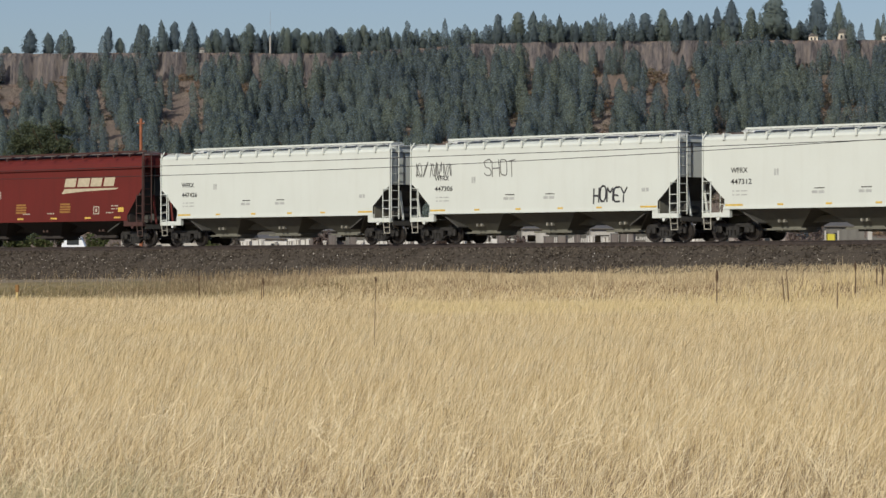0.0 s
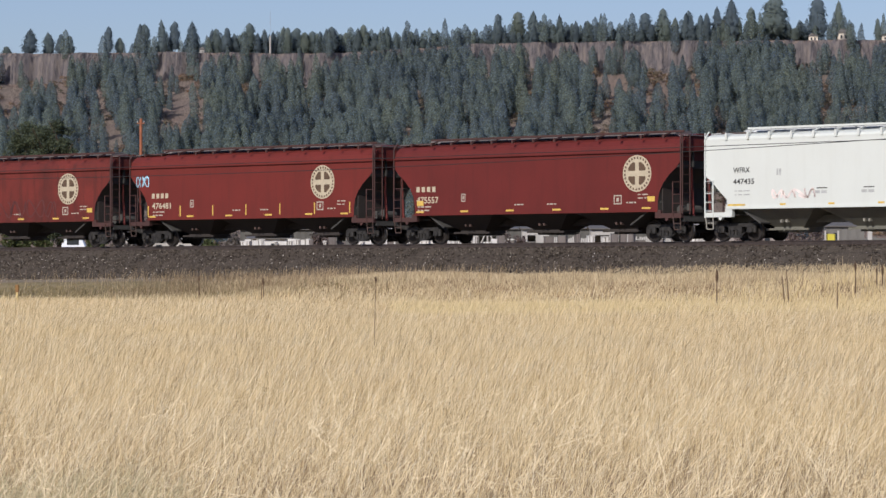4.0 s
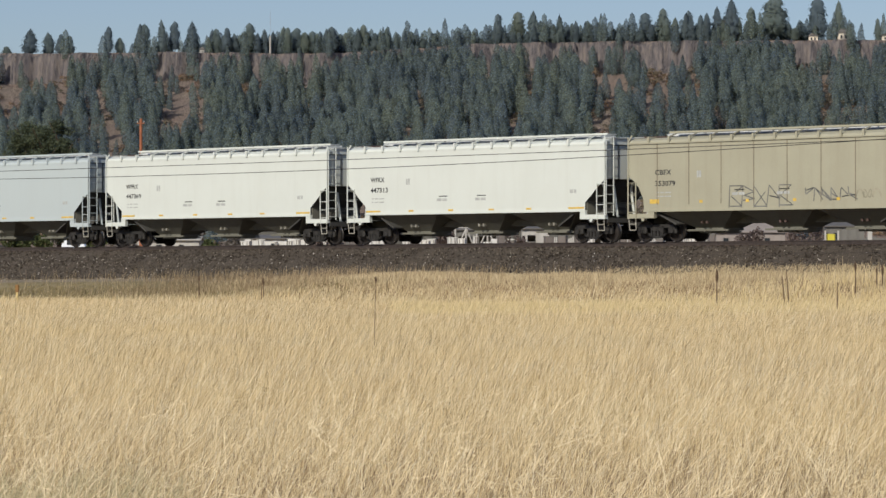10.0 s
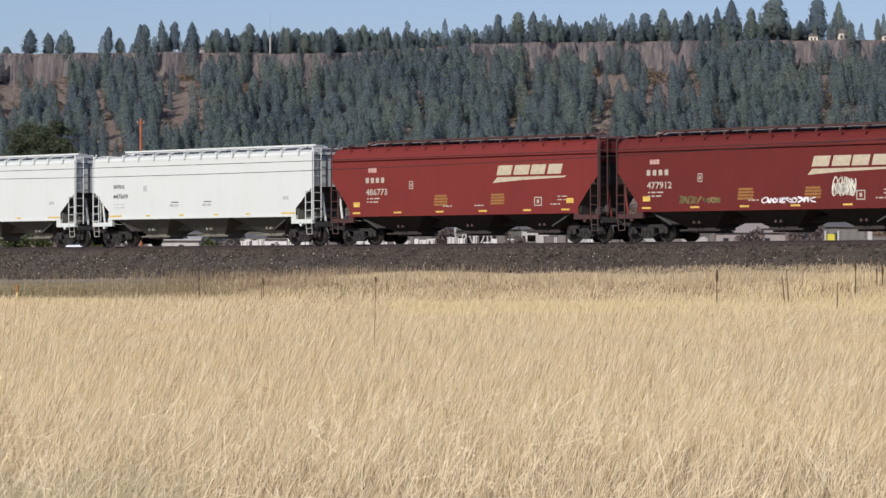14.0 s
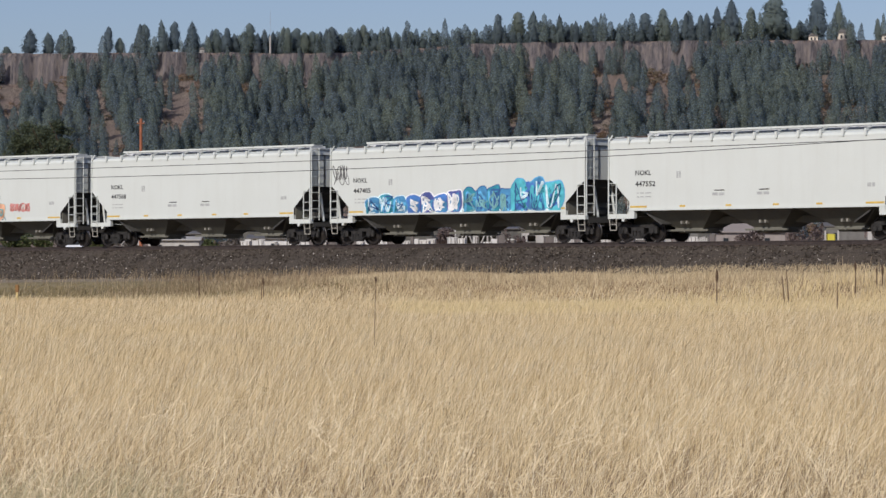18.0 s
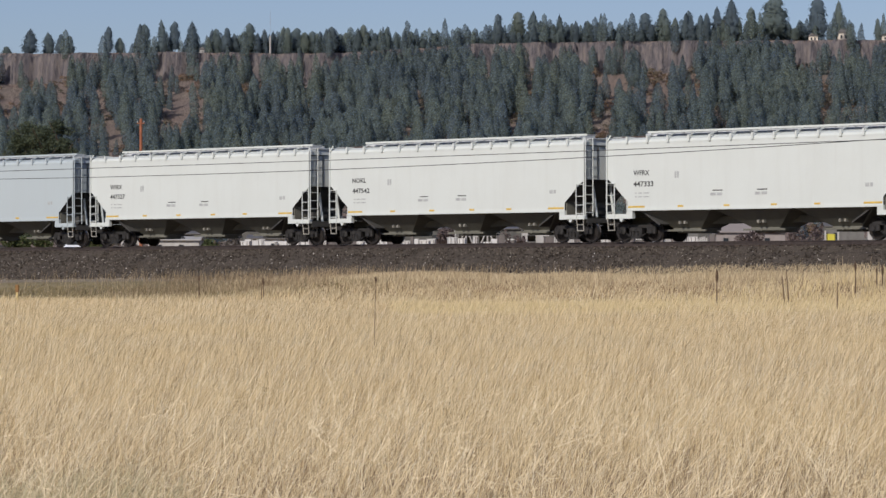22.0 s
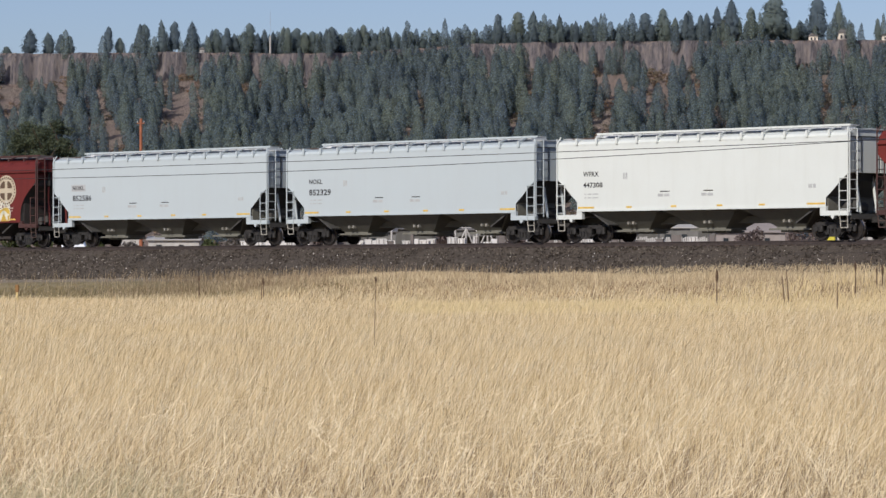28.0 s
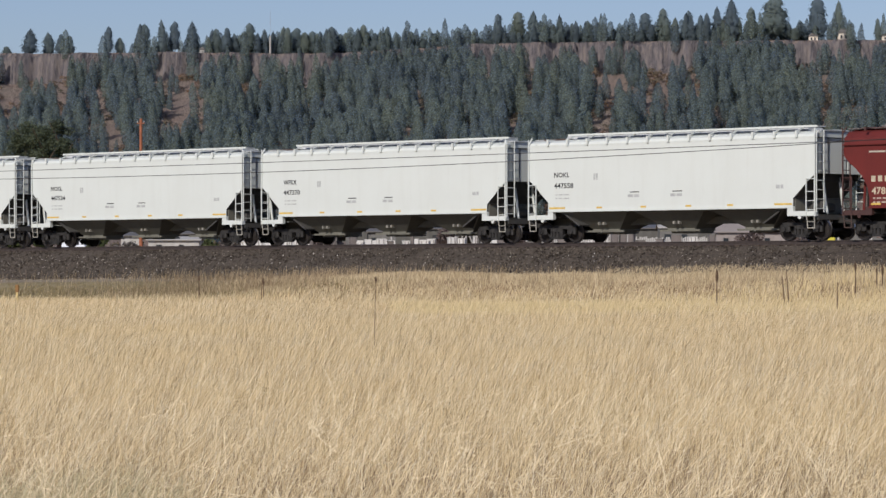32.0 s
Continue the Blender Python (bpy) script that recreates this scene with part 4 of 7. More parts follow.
# all copies are made before anything is written on the first of a kind
used = set()
for q0, kind, mark, number in TRAIN:
    if kind in used:
        cars.append(copy_thing(masters[kind], Matrix()))
    else:
        used.add(kind)
        cars.append(masters[kind])
for car, (q0, kind, mark, number) in zip(cars, TRAIN):
    h = STYLES["white" if kind == "blue" else kind]["half"]
    if kind in ("white", "blue", "tan"):
        mark_plain(car, h, mark, number, boxed=number == "852586")
    else:
        x_in, emblem_in = RED_MARKS[number]
        mark_red(car, h, number, "oval" if emblem_in else "swoosh", x_in, emblem_in, number not in ("476481", "478519"))
    if kind == "tan":
        for k in range(8):
            s = Shape()
            x = -6.42 + k * 1.79
            s.box(x - 0.018, x + 0.018, SIDE - 0.012, SIDE + 0.01, 1.58, 4.15)
            part("side_seam", s, M_SEAM, car)


def repaint(number, mat):
    """Gives one car its own shade of paint on the parts that carry the body colour."""
    for ob in car_of(number).children:
        if ob.type == 'MESH' and ob.data.materials and ob.data.materials[0] in (M_RED, M_RED_NEW):
            slot = ob.material_slots[0]
            slot.link = 'OBJECT'
            slot.material = mat


def car_of(number):
    return next(c for c, t in zip(cars, TRAIN) if t[3] == number)


def car_pose(q):
    x, y = on_track(q)
    return pose(x, y, RAIL_Z, 0, 0, -45.2)


repaint("486773", M_RED_BRIGHT)
repaint("480220", M_RED_BRIGHT)
repaint("476191", M_RED_SOOT)
repaint("474438", M_RED_DARK)
repaint("475557", M_RED_DARK)
repaint("478519", M_RED_DARK)

# writing sprayed on single cars
scrawl(car_of("447306"), -7.8, -5.6, 3.0, 3.75, 5, G_PENCIL, 3, 0.024)
tag_word(car_of("447306"), "SHOT", -3.4, -1.4, 2.98, 3.72, G_PENCIL, 0.026, 5, -0.1)
tag_word(car_of("447306"), "HOMEY", 3.2, 5.2, 1.74, 2.36, G_INK, 0.042, 8, 0.1)
scrawl(car_of("447435"), -4.5, -2.2, 1.75, 2.15, 4, G_GHOST, 9, 0.05)
bubble_word(car_of("480220"), "KUTHE", -5.95, -2.35, 1.34, 2.42, [G_SKY, G_SKY, G_PALE], G_NAVY, 0.135, 0.06, G_ICE, 1)
bubble_word(car_of("480220"), "DECOR", -2.2, 1.65, 1.34, 2.44, [G_PALE], G_NAVY, 0.140, 0.06, G_ICE, 2)
bubble_word(car_of("480220"), "NEHI", 1.85, 5.8, 1.34, 2.58, [G_SKY, G_SKY, G_PALE], G_NAVY, 0.150, 0.06, G_ICE, 3)
for k in range(9):
    bar_row(car_of("480220"), -5.4 + 1.25 * k, 1.34, (0.55,), 0.13, (G_OLIVE, G_PINK)[k % 2])
for x0, x1, z0, z1, n, seed in ((-2.4, 1.0, 1.40, 2.30, 5, 21), (1.7, 4.4, 1.62, 2.15, 6, 22)):
    for k in range(n):
        s = Shape()
        rnd = random.Random(seed * 10 + k)
        w = (x1 - x0) / n
        ribbon(s, zigzag(rnd, x0 + k * w, z0, w, z1 - z0), 0.024, SIDE - 0.005, 4)
        part("graffiti", s.mesh("graffiti", G_PENCIL), None, car_of("353079"), "thin angular sprayed scrawl")
scrawl(car_of("353079"), 4.3, 5.6, 1.7, 2.1, 3, G_FAINT, 27, 0.024)
scrawl(car_of("477912"), -0.4, 2.5, 1.56, 1.80, 9, G_WHITE, 23, 0.028)
scrawl(car_of("477912"), 3.35, 4.6, 1.78, 2.62, 5, G_CREAM, 24, 0.030)
scrawl(car_of("477912"), 3.4, 4.5, 1.85, 2.45, 5, G_CREAM, 28, 0.026)
scrawl(car_of("477912"), -4.9, -3.7, 1.60, 1.92, 5, G_MOSS, 25, 0.045)
scrawl(car_of("477912"), -3.6, -2.7, 1.62, 1.84, 4, G_MOSS, 29, 0.040)
scrawl(car_of("447485"), -8.0, -7.0, 3.0, 3.8, 4, G_PENCIL, 26, 0.024)
scrawl(car_of("447485"), -7.9, -6.9, 2.75, 3.4, 3, G_PENCIL, 36, 0.020)
cloud_piece(car_of("447485"), -5.7, -3.05, 1.37, 2.34, 3, G_ICE, [G_STEEL, G_TEAL], [(G_TEAL, 2, 0.10), (G_SKY, 2, 0.05), (G_ICE, 2, 0.03), (G_NAVY, 1, 0.03)], 31, 0.05)
cloud_piece(car_of("447485"), -3.0, 0.5, 1.37, 2.50, 4, G_WHITE, [G_BLUE, G_INDIGO], [(G_STEEL, 2, 0.07), (G_WHITE, 3, 0.042)], 32, 0.06, 0.25)
cloud_piece(car_of("447485"), 0.65, 3.7, 1.37, 2.58, 4, G_NAVY, [G_TEAL, G_STEEL], [(G_SKY, 2, 0.06), (G_NAVY, 2, 0.04), (G_AQUA, 2, 0.035)], 33, 0.04)
cloud_piece(car_of("447485"), 3.65, 6.75, 1.37, 2.90, 3, G_SKY, [G_CYAN, G_STEEL], [(G_BLUE, 2, 0.16), (G_CYAN, 2, 0.10), (G_ICE, 1, 0.04), (G_NAVY, 1, 0.03)], 34, 0.05)
scrawl(car_of("447485"), -5.6, 6.6, 1.37, 1.60, 14, G_ICE, 37, 0.03)
tag_word(car_of("447563"), "TREK", -5.95, -4.4, 1.72, 2.28, G_OLIVE, 0.045, 41, -0.1)
cloud_piece(car_of("447563"), -3.7, 2.3, 1.40, 2.62, 6, G_PALEAQUA, [G_PALEAQUA, G_PEACH, G_PEACH], [(G_PEACH, 2, 0.14), (G_PALEAQUA, 2, 0.08), (G_SALMON, 1, 0.07), (G_PEACH, 1, 0.08), (G_AQUA, 1, 0.026), (G_PALEAQUA, 2, 0.03)], 42, 0.02, 0.35)
scrawl(car_of("447563"), -4.0, 2.5, 1.37, 1.62, 15, G_TEAL, 44, 0.024)
scrawl(car_of("447563"), -2.6, 1.9, 2.15, 2.72, 6, G_DEEPTEAL, 46, 0.017)
scrawl(car_of("447563"), -3.9, 2.3, 1.40, 1.75, 9, G_WHITE, 45, 0.025)
scrawl(car_of("447563"), 2.8, 4.5, 1.84, 2.28, 4, G_ROSE, 43, 0.042)
scrawl(car_of("447563"), 2.9, 4.4, 1.86, 2.26, 4, G_PINK, 47, 0.018)
scrawl(car_of("483890"), -5.4, -3.9, 1.75, 2.4, 5, G_CREAM, 51, 0.034)
part("lettering", fit_letters(lettering("CHILDREN!", 0.3, G_CREAM, 0.004), 0.3, 2.2, 2.02, 2.30, SIDE - 0.006), None, car_of("483890"), "pale sprayed words")
part("lettering", fit_letters(lettering("Are the Future", 0.3, G_YELLOW, 0.003), 0.5, 4.4, 1.62, 1.96, SIDE - 0.006), None, car_of("483890"), "yellow sprayed words")
cloud_piece(car_of("478519"), -6.0, -2.75, 1.33, 2.60, 4, G_LILAC, [G_LILAC, G_LILAC, G_MAUVE], [(G_MAUVE, 2, 0.08), (G_LILAC, 2, 0.12), (G_SALMON, 1, 0.03)], 61, 0.02, 0.12)
cloud_piece(car_of("478519"), -2.6, 0.6, 1.33, 2.62, 3, G_CREAM, [G_GREEN, G_CREAM], [(G_GREEN, 2, 0.17), (G_CREAM, 3, 0.075), (G_SALMON, 1, 0.06)], 62, 0.09, 0.2)
cloud_piece(car_of("478519"), 0.85, 4.9, 1.33, 2.62, 4, G_WHITE, [G_CREAM, G_GREEN], [(G_GREEN, 1, 0.16), (G_WHITE, 3, 0.085), (G_OLIVE, 1, 0.05)], 65, 0.09, 0.2)
cloud_piece(car_of("478519"), 4.9, 6.5, 1.33, 2.05, 2, G_CREAM, [G_GREEN, G_OLIVE], [(G_CREAM, 2, 0.06)], 66, 0.05, 0.3)
scrawl(car_of("478519"), -2.6, 6.4, 1.34, 1.62, 12, G_OLIVE, 64, 0.05)
scrawl(car_of("478519"), -0.1, 0.9, 2.62, 2.86, 3, G_ROSE, 67, 0.03)
scrawl(car_of("478519"), 5.5, 6.5, 2.05, 2.40, 3, G_CREAM, 68, 0.035)
scrawl(car_of("476191"), -2.0, 4.5, 1.5, 2.5, 5, G_DIRT, 73, 0.04)
scrawl(car_of("476481"), -8.3, -7.4, 2.9, 3.5, 2, G_PALE, 72, 0.03)


def star(number, xc, zc, r):
    s = Shape()
    s.flat([(xc + (r if k % 2 == 0 else r * 0.28) * math.cos(math.pi / 4 * k + math.pi / 2), zc + (r if k % 2 == 0 else r * 0.28) * math.sin(math.pi / 4 * k + math.pi / 2)) for k in range(8)], SIDE - 0.007)
    part("graffiti_star", fix_normals(s.mesh("graffiti_star", G_STAR)), None, car_of(number), "pale sprayed star")


star("480220", -0.75, 2.75, 0.36)
star("480220", 5.98, 1.95, 0.34)
star("480220", -6.2, 1.72, 0.26)
for number in ("480220", "478519", "483890"):
    bar_row(car_of(number), -8.77 + 1.35, 3.52, (0.85,), 0.07, M_LETTER)
for k in range(7):
    bar_row(car_of("476481"), -8.77 + 1.35 + k * 2.42, 1.45, (0.07,), 0.52, M_YELLOW)

# ---- the bluff behind the valley ----
HILL_D = 1560.0


def rim_px(px):
    return np.interp(px, [-900, 0, 300, 560, 700, 850, 1120, 1568, 2500], [100, 97, 94, 97, 90, 79, 75, 72, 70])


def ridge(x, y, seed=0.0):
    """Slow relief of gullies and spurs."""
    return (np.sin(x * 0.045 + 0.7 + seed) * 5 + np.sin(x * 0.11 + y * 0.01 + 2.1) * 2.6 + np.sin(x * 0.23 + y * 0.03) * 1.3)


def hill_height(x, y):
    x, y = np.asarray(x, float), np.asarray(y, float)
    px = 784 + x / HILL_D * F_PX
    top = CAM_Z + (HORIZON - rim_px(px)) / F_PX * HILL_D
    yy = y + ridge(x, y) * 1.6
    t = np.clip((yy - 1010) / (1535 - 1010), 0, 1)
    slope = 1.5 + (top * 0.86 - 1.5) * (0.35 * t + 0.65 * t ** 1.4)
    edge = y + np.sin(x * 0.19) * 3 + np.sin(x * 0.47 + 1) * 1.6 + np.sin(x * 1.13) * 0.9 + np.sin(x * 0.71 + 2 * np.sin(x * 0.31)) * 1.1
    z = slope + (top - slope) * np.clip((edge - 1545) / 6, 0, 1)
    z = np.where(edge > 1551, top + 0.01 * (y - 1556), z)
    return z + 0.5 * np.sin(x * 0.7) * np.sin(y * 0.5) * (t > 0) * (edge < 1540)


xs = np.concatenate([[-1900, -1200, -800, -560, -420, -340], np.arange(-270, 271, 1.6), [340, 420, 560, 800, 1200, 1900]])
ys = np.concatenate([np.arange(990, 1530, 9), np.arange(1530, 1566, 1.6), [1575, 1590, 1620, 1680, 1800, 2100, 2600]])
X, Y = np.meshgrid(xs, ys, indexing="ij")
Zh = hill_height(X, Y)
nx_, ny_ = X.shape
idx = np.arange(nx_ * ny_).reshape(nx_, ny_)
hf = np.stack([idx[:-1, :-1], idx[1:, :-1], idx[1:, 1:], idx[:-1, 1:]], -1).reshape(-1, 4)
m, nt, b = material("bluff_rock_and_soil")
geo = nt.nodes.new("ShaderNodeNewGeometry")
sep = nt.nodes.new("ShaderNodeSeparateXYZ")
nt.links.new(geo.outputs["True Normal"], sep.inputs[0])
rockn = noise_tex(nt, 0.10, 6, 0.7, (7.0, 3.0, 0.6))
soiln = noise_tex(nt, 0.035, 6, 0.6)
fine = noise_tex(nt, 0.6, 5, 0.7)
rock = ramp(nt, rockn, [(0.34, (0.060, 0.056, 0.062)), (0.47, (0.140, 0.124, 0.126)), (0.64, (0.225, 0.188, 0.168))])
# soil tones are paled and greyed to carry the distance haze
soil = ramp(nt, soiln, [(0.35, (0.26, 0.170, 0.140)), (0.55, (0.25, 0.185, 0.150)), (0.7, (0.28, 0.230, 0.170))])
soil = mixc(nt, 0.5, soil, ramp(nt, fine, [(0.3, (0.15, 0.130, 0.110)), (0.7, (0.31, 0.245, 0.190))]))
steep = ramp(nt, sep.outputs[2], [(0.55, (1, 1, 1)), (0.8, (0, 0, 0))])
nt.links.new(mixc(nt, steep, soil, rock), b.inputs["Base Color"])
b.inputs["Roughness"].default_value = 0.95
bump(nt, b, rockn, 1.0, 3.0)
bluff = new("bluff", numpy_mesh("bluff", np.stack([X, Y, Zh], -1).reshape(-1, 3), hf, m, False))
tagged(bluff, "steep basalt bluff with reddish soil and a rocky rim", "hillside", kind="structure")


def foliage(name, cols, source="island", through=0.35, porous=0.0):
    """Needles or leaves; the shade varies by leaf, by the tint stored for each tree, or by object."""
    m, nt, b = material(name)
    if source == "tree":
        r = node(nt, "Attribute")
        r.attribute_name = "tint"
        r = r.outputs["Fac"]
    elif source == "object":
        r = nt.nodes.new("ShaderNodeObjectInfo").outputs["Random"]
    else:
        r = nt.nodes.new("ShaderNodeNewGeometry").outputs["Random Per Island"]
    n = noise_tex(nt, 0.05 if source == "island" else 0.25, 4)
    c = ramp(nt, r, [(k / (len(cols) - 1), c) for k, c in enumerate(cols)])
    c = mixc(nt, 0.35, c, ramp(nt, n, [(0.3, cols[0]), (0.7, cols[-1])]))
    nt.links.new(c, b.inputs["Base Color"])
    b.inputs["Roughness"].default_value = 0.8
    b.inputs["Specular IOR Level"].default_value = 0.2
    t = node(nt, "BsdfTranslucent")
    nt.links.new(c, t.inputs[0])
    mx = node(nt, "MixShader")
    mx.inputs[0].default_value = through
    nt.links.new(b.outputs[0], mx.inputs[1])
    nt.links.new(t.outputs[0], mx.inputs[2])
    if porous:                                           # gaps between the needles
        gap = node(nt, "BsdfTransparent")
        sieve = node(nt, "MixShader")
        grain = noise_tex(nt, 1.1, 3, 0.7)
        nt.links.new(ramp(nt, grain, [(0.38, (porous * 0.45,) * 3), (0.62, (porous * 1.5,) * 3)]), sieve.inputs[0])
        nt.links.new(mx.outputs[0], sieve.inputs[1])
        nt.links.new(gap.outputs[0], sieve.inputs[2])
        mx = sieve
    nt.links.new(mx.outputs[0], nt.nodes["Material Output"].inputs[0])
    return m


def round_normals(V):
    """Soft normals that point out of and up from a unit-high crown."""
    r = np.hypot(V[:, 0], V[:, 1])[:, None] + 1e-6
    n = np.concatenate([V[:, :2] / r * np.clip(r / 0.12, 0.2, 1), np.full((len(V), 1), 0.45)], 1)
    return n / np.linalg.norm(n, axis=1, keepdims=True)


# lifted, blued needle colours stand in for distance haze; darkest ones carry bluish shade
HAZED_PINE_COLS = [(0.100, 0.138, 0.174), (0.134, 0.175, 0.198), (0.165, 0.208, 0.190), (0.210, 0.240, 0.178)]
M_PINE_FAR = foliage("hazed_pine_needles", HAZED_PINE_COLS, "tree", 0.55, 0.50)
M_PINE_RIM = foliage("hazed_rim_pine_needles", HAZED_PINE_COLS, "object", 0.55, 0.30)
M_BARK = plain("pine_bark", (0.10, 0.065, 0.045), 0.9, 0, 0.3, 2.0)


def facing(V, T, n):
    """Turns every triangle so that its front lies on the side of its soft normals."""
    g = np.cross(V[T[:, 1]] - V[T[:, 0]], V[T[:, 2]] - V[T[:, 0]])
    back = (g * n[T].sum(1)).sum(1) < 0
    T[back] = T[back][:, ::-1]
    return T


def conifer(rnd, levels, sides, width, sprays, base=0.05, round_top=0.0, spray=0.04):
    """A unit-high conifer of whorled branches with needle sprays at their ends: vertices, triangles, normals and shade of each vertex."""
    V, T, S = [], [], []
    bulge = [rnd.uniform(0.72, 1.22) for _ in range(7)]
    bow = (rnd.uniform(-0.04, 0.04), rnd.uniform(-0.04, 0.04))

    def reach(f, a=0.0):
        side = bulge[int(a / 6.2832 * 6 + f * 5) % 7]
        return width * side * ((1 - f) ** (0.80 - 0.42 * round_top)) * (0.55 + 0.45 * min(1, f * 4)) + 0.006

    rows = levels
    for k in range(levels):
        f = k / levels
        for j in range(sides):
            a = 2 * math.pi * (j + 0.5 * (k % 2)) / sides + rnd.uniform(-0.15, 0.15)
            r = reach(min(f, 0.97), a % 6.2832) * rnd.uniform(0.60, 1.0)
            V.append((bow[0] * f + r * math.cos(a), bow[1] * f + r * math.sin(a), base + (0.97 - base) * (f + rnd.uniform(-0.35, 0.35) / levels)))
            S.append(rnd.uniform(-0.12, 0.06))
    V.append((bow[0], bow[1], 1.0))
    S.append(0.0)
    tip = len(V) - 1
    for k in range(rows - 1):
        for j in range(sides):
            p, q = k * sides + j, k * sides + (j + 1) % sides
            T += [(p, q, q + sides), (p, q + sides, p + sides)]
    for j in range(sides):
        T.append(((rows - 1) * sides + j, (rows - 1) * sides + (j + 1) % sides, tip))
    for k in range(sprays):
        f = 1 - rnd.uniform(0.02, 1) ** 0.75
        a = rnd.uniform(0, 6.2832)
        z, r = base + (0.97 - base) * f, reach(min(f, 0.97), a) * rnd.uniform(0.74, 1.10)
        L = spray * rnd.uniform(0.6, 1.4) * (1 - 0.45 * f)
        c = Vector((bow[0] * f + r * math.cos(a), bow[1] * f + r * math.sin(a), z))
        out = Vector((math.cos(a), math.sin(a), 0))
        side = Vector((-math.sin(a), math.cos(a), rnd.uniform(-0.5, 0.5)))
        o = len(V)
        V += [tuple(c + side * L * rnd.uniform(0.5, 0.9) - out * L * 0.2), tuple(c - side * L * rnd.uniform(0.5, 0.9) - out * L * 0.2), tuple(c + out * L * rnd.uniform(0.4, 1.0) + Vector((0, 0, -L * rnd.uniform(0.3, 1.2))))]
        T.append((o, o + 1, o + 2))
        S += [rnd.uniform(-0.10, 0.12)] * 3
    V = np.array(V)
    n = round_normals(V) + np.random.default_rng(len(V)).normal(0, 0.10, V.shape)
    n /= np.linalg.norm(n, axis=1, keepdims=True)
    return V, facing(V, np.array(T), n), n, np.array(S)


def plant(lists, kind, x, y, z, hh, wd, a, tint):
    """Adds one far tree to the lists of a joined wood."""
    V, T, R, S = kind
    fv, fn, fi, ft = lists
    ca, sa = math.cos(a), math.sin(a)
    fv.append(np.stack([x + (V[:, 0] * ca - V[:, 1] * sa) * hh * wd, y + (V[:, 0] * sa + V[:, 1] * ca) * hh * wd, z - 0.3 + V[:, 2] * hh], -1))
    fn.append(np.stack([R[:, 0] * ca - R[:, 1] * sa, R[:, 0] * sa + R[:, 1] * ca, R[:, 2]], -1))
    fi.append(np.clip(tint + S, 0, 1))
    ft.append(T + plant.count)
    plant.count += len(V)


rnd = random.Random(17)
FOREST = [conifer(rnd, 12, 8, rnd.uniform(0.16, 0.23), 115, rnd.uniform(0.0, 0.08), rnd.uniform(0.2, 1.3), 0.050) for _ in range(16)]
# open ground and crags between the trees, as directions and half-widths of the view
CLEARINGS = [(165, 172, 20, 15), (176, 204, 9, 22), (196, 245, 28, 13), (342, 184, 22, 15), (308, 203, 20, 9), (18, 168, 24, 20), (110, 172, 13, 18), (676, 180, 15, 10), (745, 168, 9, 9), (550, 207, 6, 5), (714, 234, 9, 7),
             (866, 146, 7, 7), (825, 170, 6, 12), (982, 150, 6, 6), (1085, 146, 26, 13), (1058, 222, 13, 14), (1216, 126, 8, 22), (1175, 170, 9, 11), (1485, 203, 13, 15), (1526, 196, 10, 17), (1462, 146, 5, 10), (1266, 206, 6, 10), (1445, 112, 9, 16)]
CRAGS = [(38, 122, 26, 24), (100, 124, 16, 24), (285, 115, 16, 16), (318, 114, 16, 16), (545, 116, 11, 16), (455, 118, 10, 14), (838, 94, 9, 12), (864, 112, 11, 24), (925, 88, 26, 9), (975, 88, 18, 9), (1052, 100, 24, 17),
         (1150, 92, 30, 15), (1200, 92, 26, 15), (1424, 92, 20, 14), (1484, 90, 14, 10), (1530, 86, 14, 10)]
BARE = CLEARINGS + CRAGS
fr = np.random.default_rng(5)
lists = ([], [], [], [])
plant.count = 0
n_try = 4600
tx = fr.uniform(-260, 260, n_try)
ty = 1040 + (1552 - 1040) * fr.uniform(0, 1, n_try) ** 0.66
th = 8.5 + 12.0 * fr.beta(2.2, 1.8, n_try)
tz = hill_height(tx, ty)
stand = 0.5 + 0.5 * np.sin(tx * 0.071 + 1.3 * np.sin(ty * 0.021)) * np.sin(ty * 0.027 + tx * 0.013)
for x, y, z, hh, st in zip(tx, ty, tz, th, stand):
    hh *= 0.85 + 0.3 * st
    px = 784 + x / y * F_PX
    if y > 1490:
        hh = min(hh, 13.0)
    pb = HORIZON - (z - CAM_Z) / y * F_PX
    tall = hh / y * F_PX
    if pb - tall > 295 and fr.uniform() < 0.85:
        continue
    hit = any(((px - bx) / (rx * 0.9 + 0.11 * tall * (1.1 - f))) ** 2 + ((pb - f * tall - by) / ry) ** 2 < 1 for bx, by, rx, ry in BARE for f in (0.05, 0.28, 0.5, 0.72, 0.93))
    if hit and fr.uniform() > 0.12:
        continue
    open_rim = np.interp(px, [0, 130, 240, 320, 380, 1120, 1150, 1225, 1260], [0.55, 0.5, 0.3, 0.35, 0.0, 0.0, 0.5, 0.5, 0.0])
    if y > 1440 and fr.uniform() < open_rim:
        continue
    sparse = math.sin(x * 0.061 + 1.7 * math.sin(y * 0.017)) * math.sin(y * 0.031 + x * 0.013 + 1.1)
    if fr.uniform() < 0.62 * float(smoothstep(0.15, 0.75, sparse)):
        continue
    plant(lists, FOREST[int(fr.integers(len(FOREST)))], x, y, z, hh, fr.uniform(0.80, 1.35), fr.uniform(0, 6.28), 0.15 + 0.45 * st + 0.4 * fr.uniform() ** 1.5)


